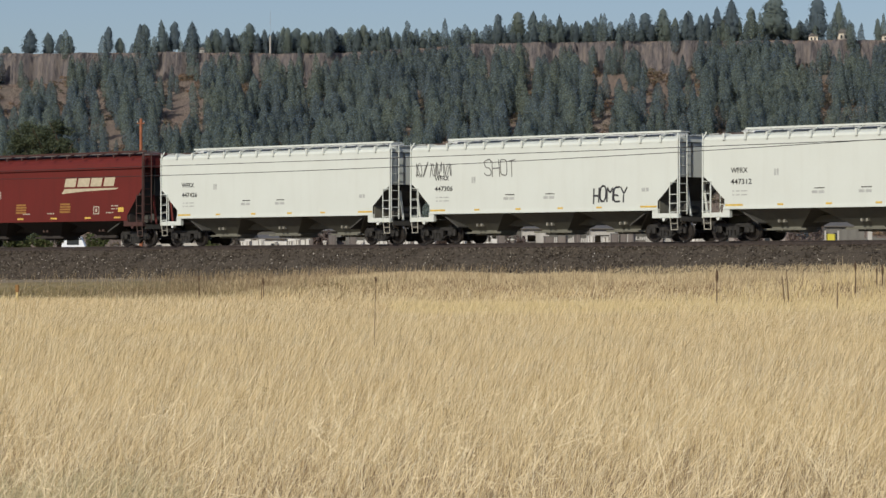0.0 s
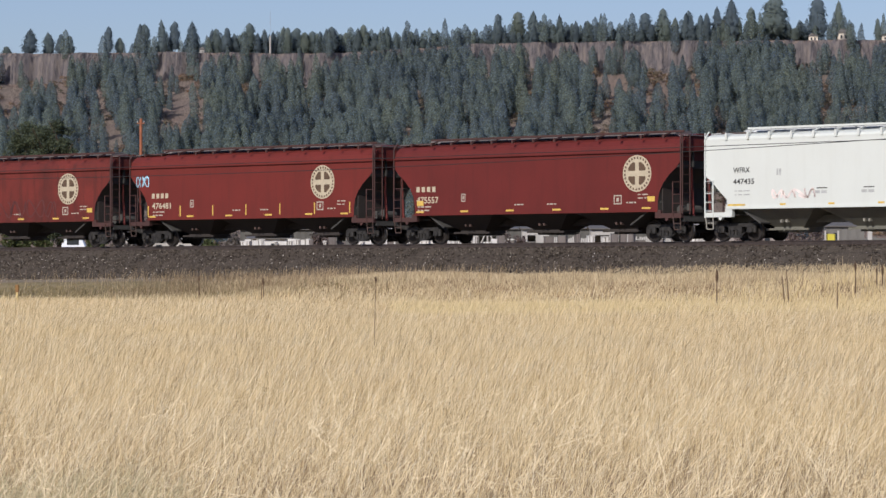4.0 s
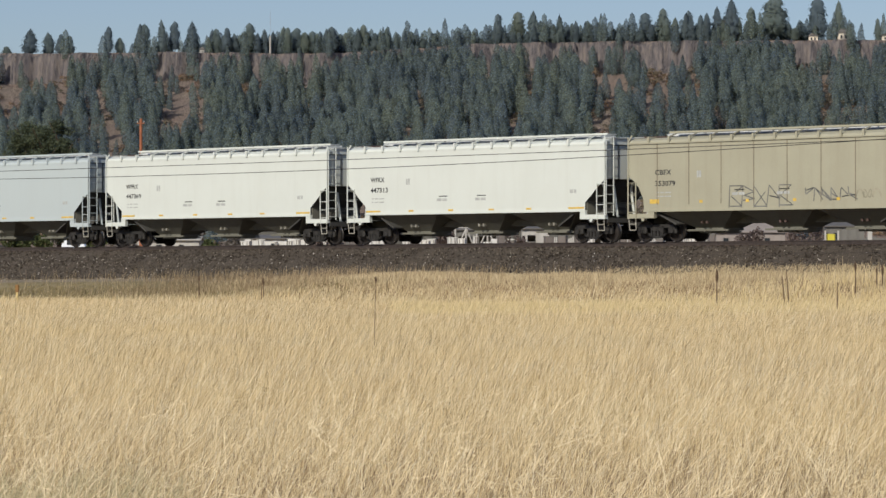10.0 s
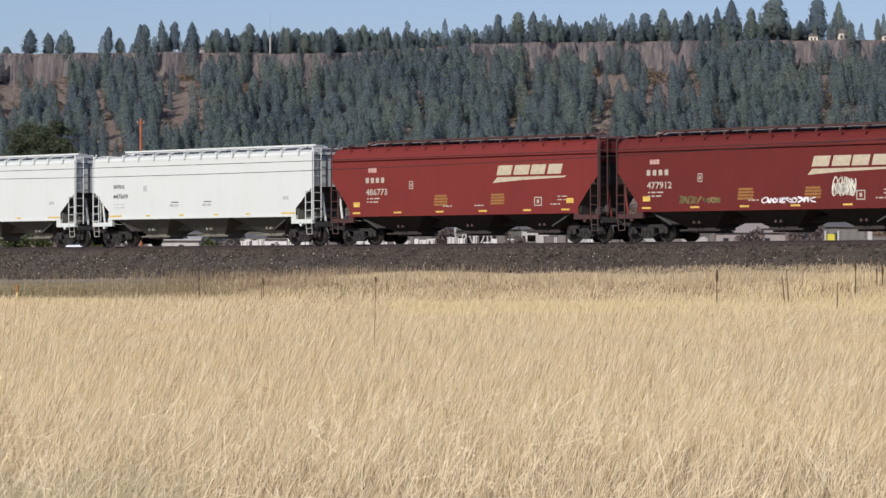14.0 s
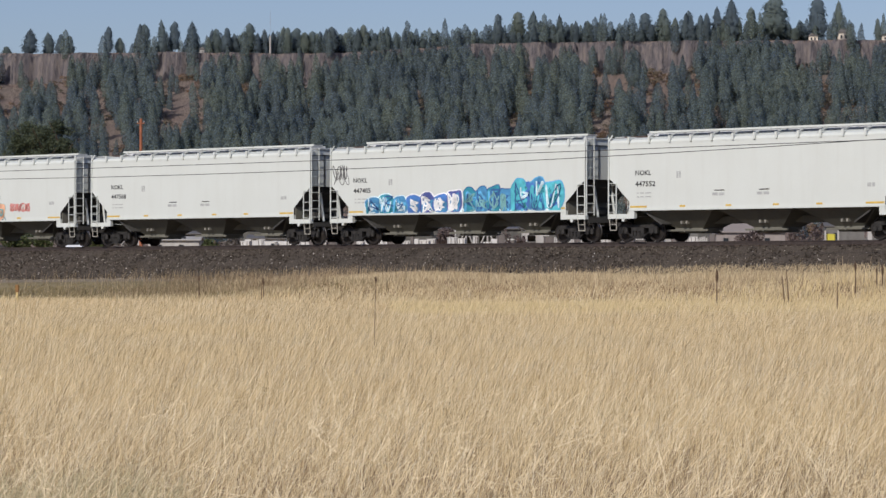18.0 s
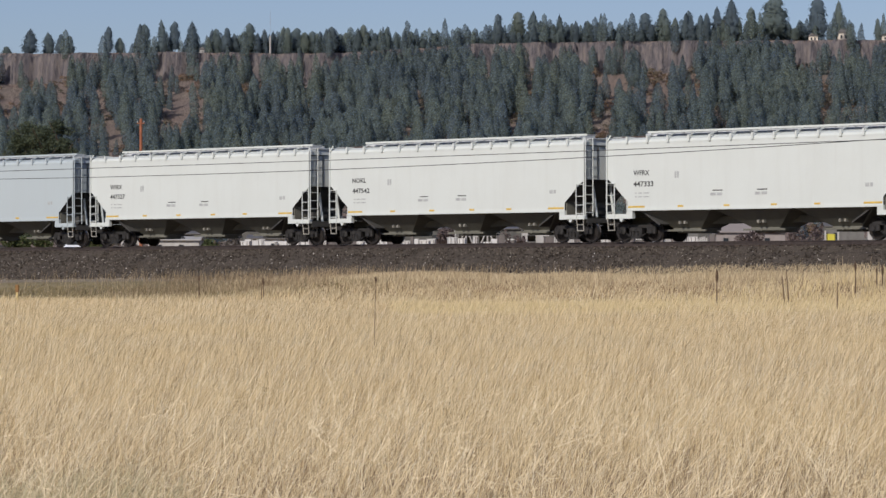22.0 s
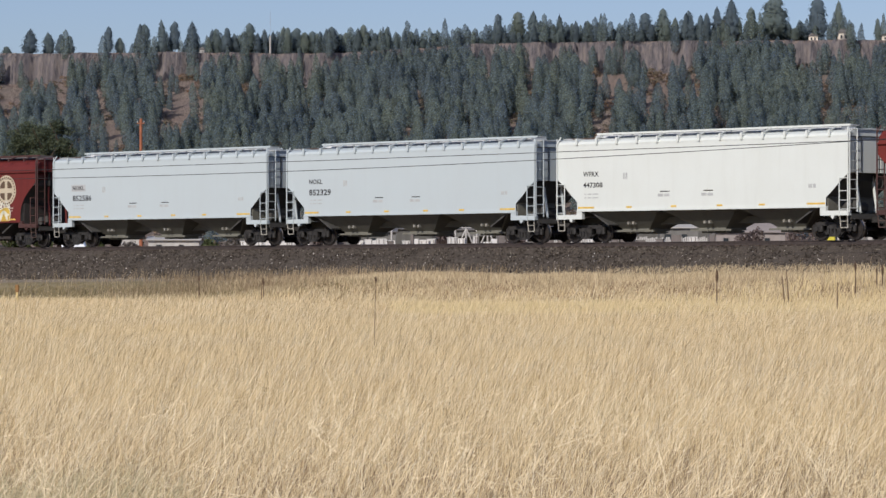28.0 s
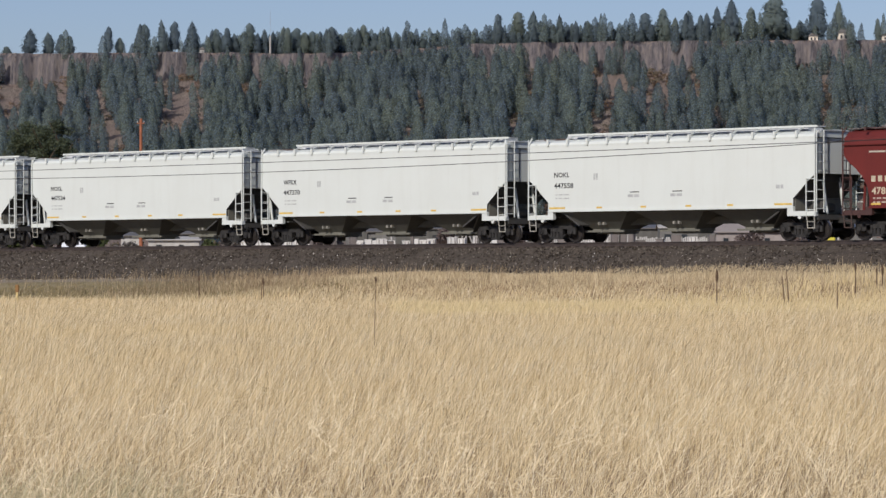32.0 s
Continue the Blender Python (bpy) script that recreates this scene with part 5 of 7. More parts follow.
# tall stands at the foot of the crag that hide the rim
for _ in range(130):
    px = fr.choice([fr.uniform(575, 832), fr.uniform(1236, 1402)])
    y = fr.uniform(1508, 1546)
    x = (px - 784) / F_PX * y
    z = float(hill_height(x, y))
    top = sight(px, (46 if px < 720 else 60) if px < 1000 else 14, y)[2] - z
    plant(lists, FOREST[int(fr.integers(len(FOREST)))], x, y, z, min(fr.uniform(11.5, 17), top), fr.uniform(0.9, 1.3), fr.uniform(0, 6.28), fr.uniform(0.1, 0.8))


def wooded(name, fv, fn, fi, ft, mat):
    me = numpy_mesh(name, np.concatenate(fv), np.concatenate(ft), mat, True)
    me.attributes.new("tint", 'FLOAT', 'POINT').data.foreach_set("value", np.concatenate(fi).astype(np.float32))
    me.normals_split_custom_set_from_vertices(np.concatenate(fn))
    return new(name, me)


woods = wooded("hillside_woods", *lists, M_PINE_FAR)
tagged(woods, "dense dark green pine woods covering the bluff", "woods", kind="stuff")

# autumn shrubs and young trees on the open slope
SHRUBS = []
for k in range(6):
    V, T, S = [], [], []
    for j in range(34):
        a, f = rnd.uniform(0, 6.28), rnd.uniform(0.1, 1)
        r = 0.5 * math.sqrt(max(0.05, 1 - (f - 0.35) ** 2 / 0.5)) * rnd.uniform(0.5, 1.0)
        c = Vector((r * math.cos(a), r * math.sin(a), f * 0.9))
        u, v_ = Vector((rnd.uniform(-1, 1), rnd.uniform(-1, 1), rnd.uniform(-0.4, 0.8))) * 0.26, Vector((rnd.uniform(-1, 1), rnd.uniform(-1, 1), rnd.uniform(0, 1))) * 0.26
        V += [tuple(c - u), tuple(c + u), tuple(c + v_)]
        T.append((3 * j, 3 * j + 1, 3 * j + 2))
        S += [rnd.uniform(-0.2, 0.2)] * 3
    V = np.array(V)
    n = np.stack([V[:, 0], V[:, 1], V[:, 2] - 0.1], -1)
    n /= np.linalg.norm(n, axis=1, keepdims=True)
    SHRUBS.append((V, facing(V, np.array(T), n), n, np.array(S)))
M_SHRUB = foliage("autumn_shrub_leaves", [(0.150, 0.160, 0.130), (0.205, 0.185, 0.120), (0.260, 0.190, 0.110), (0.290, 0.170, 0.110)], "tree", 0.5, 0.35)
lists = ([], [], [], [])
plant.count = 0
sx_ = fr.uniform(-250, 250, 2600)
sy = 1040 + (1540 - 1040) * fr.uniform(0, 1, 2600) ** 0.6
for x, y, z in zip(sx_, sy, hill_height(sx_, sy)):
    px, pb = 784 + x / y * F_PX, HORIZON - (z - CAM_Z) / y * F_PX
    open_ground = any(((px - bx) / rx) ** 2 + ((pb - by) / ry) ** 2 < 1 for bx, by, rx, ry in BARE)
    if open_ground and fr.uniform() < 0.92:
        continue
    plant(lists, SHRUBS[int(fr.integers(6))], x, y, z, fr.uniform(1.6, 4.2), fr.uniform(0.9, 1.7), fr.uniform(0, 6.28), fr.uniform(0.05, 0.95))
tagged(wooded("hillside_shrubs", *lists, M_SHRUB), "olive and rust-brown autumn shrubs between the pines", "shrubs", kind="stuff")

# pines along the rim, against the sky: direction, top and breadth
RIM_MESH = []
for k in range(9):
    V, T, R, S = conifer(rnd, 14, 9, 0.20, 320, (0.10, 0.05, 0.14, 0.03, 0.10, 0.06, 0.16, 0.08, 0.04)[k], (0.9, 0.4, 1.3, 0.2, 1.1, 0.7, 1.2, 0.5, 1.0)[k], 0.048)
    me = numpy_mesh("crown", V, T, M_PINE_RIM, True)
    me.normals_split_custom_set_from_vertices(R)
    s = Shape()
    s.rod((0, 0, -0.03), (0, 0, 0.9), 0.014, 6, r2=0.004)
    RIM_MESH.append((me, s.mesh("trunk", M_BARK)))
RIM = [(12, 82, 20), (52, 50, 30), (85, 57, 26), (106, 60, 20), (124, 63, 18), (191, 46, 17), (212, 66, 20), (255, 42, 22), (288, 33, 25), (309, 37, 20), (341, 36, 25), (441, 40, 22), (500, 46, 17), (645, 43, 26),
       (880, 24, 24), (917, 20, 26), (944, 18, 24), (992, 24, 22), (1018, 36, 20), (1042, 36, 20), (1142, 22, 26), (1176, 14, 30), (1218, 18, 17), (1250, 22, 20), (1272, 10, 26), (1296, -4, 34), (1331, 12, 20), (1372, -6, 48),
       (1420, 36, 24), (1448, -4, 34), (1486, 0, 26), (1555, 32, 15)]
# the closer row between them
px = 355.0
while px < 1420:
    px += rnd.uniform(10, 19)
    RIM.append((px, float(np.interp(px, [360, 700, 740, 870, 960, 1070, 1120, 1200, 1300, 1420], [50, 52, 68, 66, 40, 46, 56, 26, 30, 48])) + rnd.uniform(-5, 9), rnd.uniform(14, 24)))
for px, py, broad in RIM:
    d = HILL_D + rnd.uniform(0, 14)
    x, y, zt = sight(px, py, d)
    zg = float(hill_height(x, d)) - 0.2
    hh = max(3.0, zt - zg)
    me, tr_ = RIM_MESH[rnd.randrange(9)]
    tree = tagged(new("pine_tree"), "dark green pine standing on the bluff's rim", "tree", "pines along the rim")
    across = broad / F_PX * d / 0.33
    tree.matrix_world = pose(x, y, zg, 0, 0, rnd.uniform(0, 360)) @ Matrix.Diagonal((across, across, hh, 1))
    part("trunk", tr_, None, tree)
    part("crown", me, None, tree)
# denser second row of the rim woods
lists = ([], [], [], [])
plant.count = 0
for _ in range(1150):
    px = fr.uniform(-60, 1630)
    dens = np.interp(px, [0, 230, 240, 380, 420, 700, 860, 1130, 1400, 1480, 1568], [0.0, 0.0, 0.3, 0.35, 0.8, 0.9, 0.45, 0.5, 0.35, 0.1, 0.1])
    if fr.uniform() > dens:
        continue
    d = HILL_D + fr.uniform(2, 60)
    x = (px - 784) / F_PX * d
    z = float(hill_height(x, d))
    hh = fr.uniform(5, 12) * np.interp(px, [0, 330, 400, 700, 800, 900, 1568], [0.9, 0.9, 1.05, 1.05, 0.9, 1.05, 1.1])
    plant(lists, FOREST[int(fr.integers(len(FOREST)))], x, d, z, hh, fr.uniform(1.0, 1.6), fr.uniform(0, 6.28), fr.uniform(0.1, 0.9))
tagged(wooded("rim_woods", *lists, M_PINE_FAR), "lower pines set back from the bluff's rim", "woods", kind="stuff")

# ---- grass ----
m, nt, b = material("dry_grass")
geo = nt.nodes.new("ShaderNodeNewGeometry")
n1 = noise_tex(nt, 0.09, 4)
n2 = noise_tex(nt, 0.7, 4)
c = ramp(nt, geo.outputs["Random Per Island"], [(0.0, (0.110, 0.066, 0.026)), (0.18, (0.350, 0.252, 0.125)), (0.40, (0.645, 0.510, 0.298)), (0.80, (0.760, 0.635, 0.400)), (1.0, (0.830, 0.765, 0.585))])
c = mixc(nt, ramp(nt, n1, [(0.42, (0, 0, 0)), (0.72, (0.415, 0.415, 0.415))]), c, (0.664, 0.510, 0.257))
n4 = noise_tex(nt, 0.22, 3)
c = mixc(nt, ramp(nt, n4, [(0.58, (0, 0, 0)), (0.74, (0.55, 0.55, 0.55))]), c, (0.50, 0.43, 0.27))
c = mixc(nt, ramp(nt, n2, [(0.50, (0, 0, 0)), (0.80, (0.332, 0.332, 0.332))]), c, (0.581, 0.457, 0.286))
nt.links.new(c, b.inputs["Base Color"])
b.inputs["Roughness"].default_value = 0.7
b.inputs["Specular IOR Level"].default_value = 0.25
tr_n = node(nt, "BsdfTranslucent")
nt.links.new(c, tr_n.inputs[0])
mx = node(nt, "MixShader")
mx.inputs[0].default_value = 0.22
nt.links.new(b.outputs[0], mx.inputs[1])
nt.links.new(tr_n.outputs[0], mx.inputs[2])
nt.links.new(mx.outputs[0], nt.nodes["Material Output"].inputs[0])
M_GRASS = m


def blades(rng, x, y, z, hgt, wid, lean, turn, mi=None):
    """Bent, tapering blades as three-triangle strips: arrays of vertices and triangles."""
    n = len(x)
    cx, sx = np.cos(turn), np.sin(turn)
    lx, ly = lean * hgt, rng.normal(0, 0.12, n) * hgt
    hw = wid / 2
    v = np.empty((n, 5, 3))
    v[:, 0] = np.stack([x - cx * hw, y - sx * hw, z], -1)
    v[:, 1] = np.stack([x + cx * hw, y + sx * hw, z], -1)
    v[:, 2] = np.stack([x - cx * hw * 0.9 + lx * 0.5, y - sx * hw * 0.9 + ly * 0.5, z + hgt * 0.58], -1)
    v[:, 3] = np.stack([x + cx * hw * 0.9 + lx * 0.5, y + sx * hw * 0.9 + ly * 0.5, z + hgt * 0.58], -1)
    v[:, 4] = np.stack([x + lx, y + ly, z + hgt], -1)
    o = np.arange(n)[:, None, None] * 5
    t = np.array([[0, 1, 3], [0, 3, 2], [2, 3, 4]])[None] + o
    return v.reshape(-1, 3), t.reshape(-1, 3)


rg = np.random.default_rng(8)
N = 460000
gy_ = 14.5 * np.exp(rg.uniform(0, 1, N) * math.log(160 / 14.5))
gx_ = rg.uniform(-1, 1, N) * (0.137 * gy_ + 0.5)
q_, w_ = track_coords(gx_, gy_)
grown = bench_green(q_)
keep = w_ > 11.5
keep &= rg.uniform(0, 1, N) < 0.10 + 0.90 * smoothstep(20, 60, gy_)
gx_, gy_, q_, w_, grown = gx_[keep], gy_[keep], q_[keep], w_[keep], grown[keep]
N = len(gx_)
gz_ = field_height(gx_, gy_) - 0.02
patch = 0.5 + 0.5 * np.sin(gx_ * 0.35 + 1.7 * np.sin(gy_ * 0.11)) * np.sin(gy_ * 0.19 + 0.8)
near = smoothstep(38, 17, gy_)
clump = np.sin(gx_ * 7.3 + 1.6 * np.sin(gy_ * 2.9)) * np.sin(gy_ * 3.7 + 1.3 * np.sin(gx_ * 4.1)) + 0.6 * np.sin(gx_ * 17.0 + gy_ * 3.0) * np.sin(gy_ * 9.0 - gx_ * 6.0)
hgt = (0.40 + 0.10 * patch) * (1 + (0.07 + 0.22 * near) * clump) * rg.uniform(0.62, 1.10, N) * np.where(rg.uniform(0, 1, N) < 0.06, 1.2, 1.0)
wid = np.maximum(0.0021, gy_ * 0.00011) * rg.uniform(0.5, 1.4, N)
V, T = blades(rg, gx_, gy_, gz_, hgt, wid, 0.29 + (0.23 + 0.26 * smoothstep(45, 18, gy_)) * rg.normal(0, 1, N), rg.normal(0, 0.6, N))
tagged(new("field_grass", numpy_mesh("field_grass", V, T, M_GRASS)), "tall dry straw-yellow grass leaning in the wind", "grass", kind="stuff")

# the field goes on to both sides and behind the camera
N = 36000
ox, oy = rg.uniform(-70, 70, N), rg.uniform(-40, 130, N)
oq, ow = track_coords(ox, oy)
keep = (ow > 12) & ((np.abs(ox) > 0.14 * oy + 0.6) | (oy < 14.5)) & (np.hypot(ox, oy) > 1.5)
ox, oy = ox[keep], oy[keep]
N = len(ox)
V, T = blades(rg, ox, oy, field_height(ox, oy) - 0.02, rg.uniform(0.26, 0.52, N), rg.uniform(0.02, 0.05, N), 0.29 + 0.25 * rg.normal(0, 1, N), rg.uniform(0, 3.14, N))
tagged(new("outer_grass", numpy_mesh("outer_grass", V, T, M_GRASS)), "dry straw-yellow grass of the open field", "grass", kind="stuff")

# short feathery grass on the bench below the ballast
N = 120000
bq, bw = rg.uniform(-22, 36, N), rg.uniform(4.0, 13.5, N)
bq[80000:], bw[80000:] = rg.uniform(2, 36, N - 80000), rg.uniform(4.2, 7.2, N - 80000)
grown = bench_green(bq)
tuft = 0.5 + 0.5 * np.sin(bq * 0.9 + 2 * np.sin(bw * 0.8)) * np.sin(bw * 1.3 + bq * 0.21)
keep = (bw > 9.8 - 4.0 * grown - 1.7 * smoothstep(2, 27, bq) + 1.2 * (rg.uniform(0, 1, N) - 0.5)) & (rg.uniform(0, 1, N) < (0.2 + 0.8 * grown) * (0.5 + 0.5 * tuft))
bq, bw, tuft = bq[keep], bw[keep], tuft[keep]
N = len(bq)
bx, by = on_track(bq, bw)
fade = np.clip((bw - 4.0) / 2.0, 0.5, 1)
base = np.maximum(field_height(bx, by), np.interp(bw, [p[0] for p in prof], [p[1] for p in prof], right=0)) - 0.02
V, T = blades(rg, bx, by, base, rg.uniform(0.08, 0.26, N) * (0.7 + 0.6 * tuft) * fade + 0.05, rg.uniform(0.010, 0.024, N), 0.15 + 0.3 * rg.normal(0, 1, N), rg.normal(0, 0.6, N))
M_BENCH = foliage("pale_brown_bench_grass", [(0.30, 0.225, 0.130), (0.50, 0.395, 0.235), (0.63, 0.52, 0.33), (0.72, 0.615, 0.415)], "island", 0.2)
tagged(new("bench_grass", numpy_mesh("bench_grass", V, T, M_BENCH)), "short feathery tan grass at the foot of the ballast", "grass", kind="stuff")

# broken straws that lie across the standing grass
N = 4600
sy = 14.5 * np.exp(rg.uniform(0, 1, N) ** 1.8 * math.log(45 / 14.5))
sx_ = rg.uniform(-1, 1, N) * (0.135 * sy + 0.3)
sz = field_height(sx_, sy) + rg.uniform(0.26, 0.44, N)
ang = np.where(rg.uniform(0, 1, N) < 0.6, rg.normal(1.05, 0.40, N), rg.uniform(-0.7, 2.6, N))
ln = rg.uniform(0.04, 0.20, N) * np.where(rg.uniform(0, 1, N) < 0.06, 1.9, 1.0)
wd = np.maximum(0.0022, sy * 0.00012) * rg.uniform(0.5, 1.2, N) * np.where(ln > 0.24, 1.5, 1.0)
dx, dz, dy = np.cos(ang) * ln, np.sin(ang) * ln, rg.normal(0, 0.10, N)
nxp, nzp = -np.sin(ang) * wd / 2, np.cos(ang) * wd / 2
bend = rg.normal(0, 0.008, N)
v = np.empty((N, 6, 3))
v[:, 0] = np.stack([sx_ - nxp, sy, sz - nzp], -1)
v[:, 1] = np.stack([sx_ + nxp, sy, sz + nzp], -1)
v[:, 2] = np.stack([sx_ + dx / 2 - nxp, sy + dy / 2, sz + dz / 2 - nzp + bend], -1)
v[:, 3] = np.stack([sx_ + dx / 2 + nxp, sy + dy / 2, sz + dz / 2 + nzp + bend], -1)
v[:, 4] = np.stack([sx_ + dx - nxp * 0.4, sy + dy, sz + dz - nzp * 0.4], -1)
v[:, 5] = np.stack([sx_ + dx + nxp * 0.4, sy + dy, sz + dz + nzp * 0.4], -1)
t = np.array([[0, 2, 3], [0, 3, 1], [2, 4, 5], [2, 5, 3]])[None] + np.arange(N)[:, None, None] * 6
M_STRAW = plain("bleached_straw", (0.76, 0.645, 0.43), 0.6, 0, 0.25, 3.0)
tagged(new("broken_straws", numpy_mesh("broken_straws", v.reshape(-1, 3), t.reshape(-1, 3), M_STRAW)), "pale broken straws lying across the standing grass", "grass", kind="stuff")

# a yellower band across the far field
N = 12000
gy_ = rg.uniform(100, 135, N)
gx_ = (rg.uniform(690, 1620, N) - 784) / F_PX * gy_
V, T = blades(rg, gx_, gy_, field_height(gx_, gy_) - 0.02, rg.uniform(0.40, 0.58, N), rg.uniform(0.010, 0.020, N), 0.2 + 0.25 * rg.normal(0, 1, N), rg.normal(0, 0.6, N))
M_YELLOWGRASS = foliage("yellow_dry_grass", [(0.47, 0.37, 0.180), (0.69, 0.56, 0.305), (0.79, 0.67, 0.400)], "island", 0.2)
tagged(new("yellow_grass", numpy_mesh("yellow_grass", V, T, M_YELLOWGRASS)), "band of taller yellow dry grass across the field", "grass", kind="stuff")

# a patch of grey-green sage among the straw
N = 1300
a_, r_ = rg.uniform(0, 6.28, N), np.sqrt(rg.uniform(0, 1, N))
gx_, gy_ = -2.35 + 0.75 * r_ * np.cos(a_), 21.6 + 2.6 * r_ * np.sin(a_)
V, T = blades(rg, gx_, gy_, field_height(gx_, gy_) - 0.02, rg.uniform(0.34, 0.54, N) * (1 - 0.2 * r_), rg.uniform(0.003, 0.005, N), 0.2 + 0.55 * rg.normal(0, 1, N), rg.uniform(0, 3.14, N))
M_SAGE = foliage("grey_green_sage", [(0.24, 0.205, 0.11), (0.46, 0.41, 0.24), (0.66, 0.595, 0.40)], "island", 0.2)
tagged(new("sage_patch", numpy_mesh("sage_patch", V, T, M_SAGE)), "patch of grey-green sage among the dry grass", "weeds", kind="stuff")

# olive weeds in the ditch below the service road
N = 24000
wq = rg.uniform(-46, 8, N)
ww = rg.uniform(6.9, 12.5, N)
ok = rg.uniform(0, 1, N) > bench_green(wq) * 0.85
wq, ww = wq[ok], ww[ok]
N = len(wq)
wx, wy = on_track(wq, ww)
V, T = blades(rg, wx, wy, field_height(wx, wy) - 0.02, rg.uniform(0.06, 0.30, N) * np.clip((ww - 6.9) / 2.5, 0.25, 1), rg.uniform(0.03, 0.06, N), 0.1 + 0.3 * rg.normal(0, 1, N), rg.normal(0, 0.6, N))
M_OLIVE = foliage("dry_olive_weeds", [(0.14, 0.115, 0.055), (0.24, 0.195, 0.10), (0.40, 0.33, 0.19)])
tagged(new("ditch_weeds", numpy_mesh("ditch_weeds", V, T, M_OLIVE)), "short olive-brown weeds in the ditch beside the road", "weeds", kind="stuff")

# ---- weeds and stakes that stand out of the grass ----
M_STALK = plain("dead_weed_stalk", (0.10, 0.06, 0.035), 0.9, 0, 0.3, 20)


def weed(px, py_top, py_base, depth, head, lean=0.0, thick=0.00016):
    x, y, zt = sight(px, py_top, depth)
    _, _, zb = sight(px, py_base, depth)
    zg = float(field_height(x, y))
    ob = tagged(new("dead_weed"), "tall dead brown weed stalk standing in the grass", "weed", "dead weeds")
    ob.location = (x, y, zg)
    s = Shape()
    r = thick * depth
    hh = zt - zg
    s.rod((0, 0, 0), (lean * 0.5, 0, hh * 0.5), r * 1.4, 5, r2=r * 1.1)
    s.rod((lean * 0.5, 0, hh * 0.5), (lean, 0, hh), r * 1.1, 5, r2=r * 0.6)
    part("stalk", s, M_STALK, ob)
    if head:
        s = Shape()
        top = hh * 0.98
        for k in range(26):
            a, f = k * 2.4, k / 26
            zz = top - head * (1 - f)
            rr = head * 0.16 * math.sin(math.pi * (0.15 + 0.85 * f)) + 0.01
            s.rod((lean, 0, zz), (lean + rr * math.cos(a), rr * math.sin(a), zz + head * 0.12), r * 1.5, 4, r2=r * 0.6)
        tagged(part("seed_head", s, M_STALK, ob), kind="stuff")
    return ob


# thin brown stalks along the upper edge of the bench
N = 17000
bq = np.where(rg.uniform(0, 1, N) < 0.5, rg.uniform(-46, 34, N), rg.normal(-6, 5.5, N))
bw = rg.uniform(4.2, 11.0, N)
ok = bw > 6.0 - 1.6 * smoothstep(4, 30, bq)
bq, bw = bq[ok], bw[ok]
N = len(bq)
ok = rg.uniform(0, 1, N) < 0.30 + bench_green(bq) * (0.5 + 0.5 * np.sin(bq * 1.1) * np.sin(bq * 0.37))
bq, bw = bq[ok], bw[ok]
N = len(bq)
bx, by = on_track(bq, bw)
base = np.maximum(field_height(bx, by), np.interp(bw, [p[0] for p in prof], [p[1] for p in prof], right=0)) - 0.02
V, T = blades(rg, bx, by, base, rg.uniform(0.15, 0.72, N), rg.uniform(0.009, 0.018, N), 0.08 + 0.2 * rg.normal(0, 1, N), rg.normal(0, 0.6, N))
M_BROWNSTALK = foliage("brown_bench_stalks", [(0.16, 0.115, 0.070), (0.34, 0.26, 0.16), (0.58, 0.47, 0.30)])
tagged(new("bench_stalks", numpy_mesh("bench_stalks", V, T, M_BROWNSTALK)), "thin brown dead stalks at the foot of the ballast", "weeds", kind="stuff")

weed(662, 488, 590, 62, 0.10, 0.03, 0.00009)
weed(1269, 478, 530, 125, 0.42)
weed(1397, 480, 525, 128, 0.0, -0.10)
weed(1390, 488, 522, 128, 0.0, -0.12)
weed(1514, 464, 520, 130, 0.3)
weed(1552, 474, 520, 131, 0.2)
weed(1562, 470, 518, 131, 0.35)
weed(1482, 500, 545, 110, 0.0)
weed(466, 492, 515, 150, 0.3, 0.0, 0.0001)
weed(462, 490, 512, 150, 0.0, 0.05, 0.0001)
weed(352, 488, 508, 155, 0.2)
M_MARK = plain("weathered_orange_yellow_plastic", (0.22, 0.11, 0.03), 0.5, 0, 0.2)
x, y, zt = sight(30, 505, 150)
st = tagged(new("marker_post"), "short orange and yellow marker post beside the service road", "marker post")
st.location = (x, y, float(field_height(x, y)))
s = Shape()
s.box(-0.045, 0.045, -0.03, 0.03, 0, zt - st.location.z, c=0.02)
part("post", s, plain("faded_yellow_post_paint", (0.60, 0.46, 0.20), 0.6), st)
s = Shape()
s.box(-0.075, 0.075, -0.05, 0.05, zt - st.location.z - 0.30, zt - st.location.z + 0.02, c=0.03)
part("cap", s, M_MARK, st)

# ---- beyond the track: pole, trees, bushes, yard ----
def leafy(rng, blobs, n, size, flat=0.8):
    """Leaf cards scattered through a set of (x, y, z, rx, ry, rz) clumps: arrays of vertices and faces."""
    out = []
    vol = np.array([b[3] * b[4] * b[5] for b in blobs])
    pick = rng.choice(len(blobs), n, p=vol / vol.sum())
    B = np.array(blobs)[pick]
    d = rng.normal(0, 1, (n, 3))
    d /= np.linalg.norm(d, axis=1, keepdims=True)
    c = B[:, :3] + d * B[:, 3:] * rng.uniform(0.55, 1.05, (n, 1))
    a = rng.normal(0, 1, (n, 3))
    a /= np.linalg.norm(a, axis=1, keepdims=True)
    b = np.cross(a, rng.normal(0, 1, (n, 3)))
    b /= np.linalg.norm(b, axis=1, keepdims=True)
    sz = size * rng.uniform(0.6, 1.4, (n, 1))
    v = np.stack([c - a * sz, c - b * sz * 0.5, c + a * sz, c + b * sz * 0.5], 1)
    f = np.arange(n * 4).reshape(-1, 4)
    return v.reshape(-1, 3), f


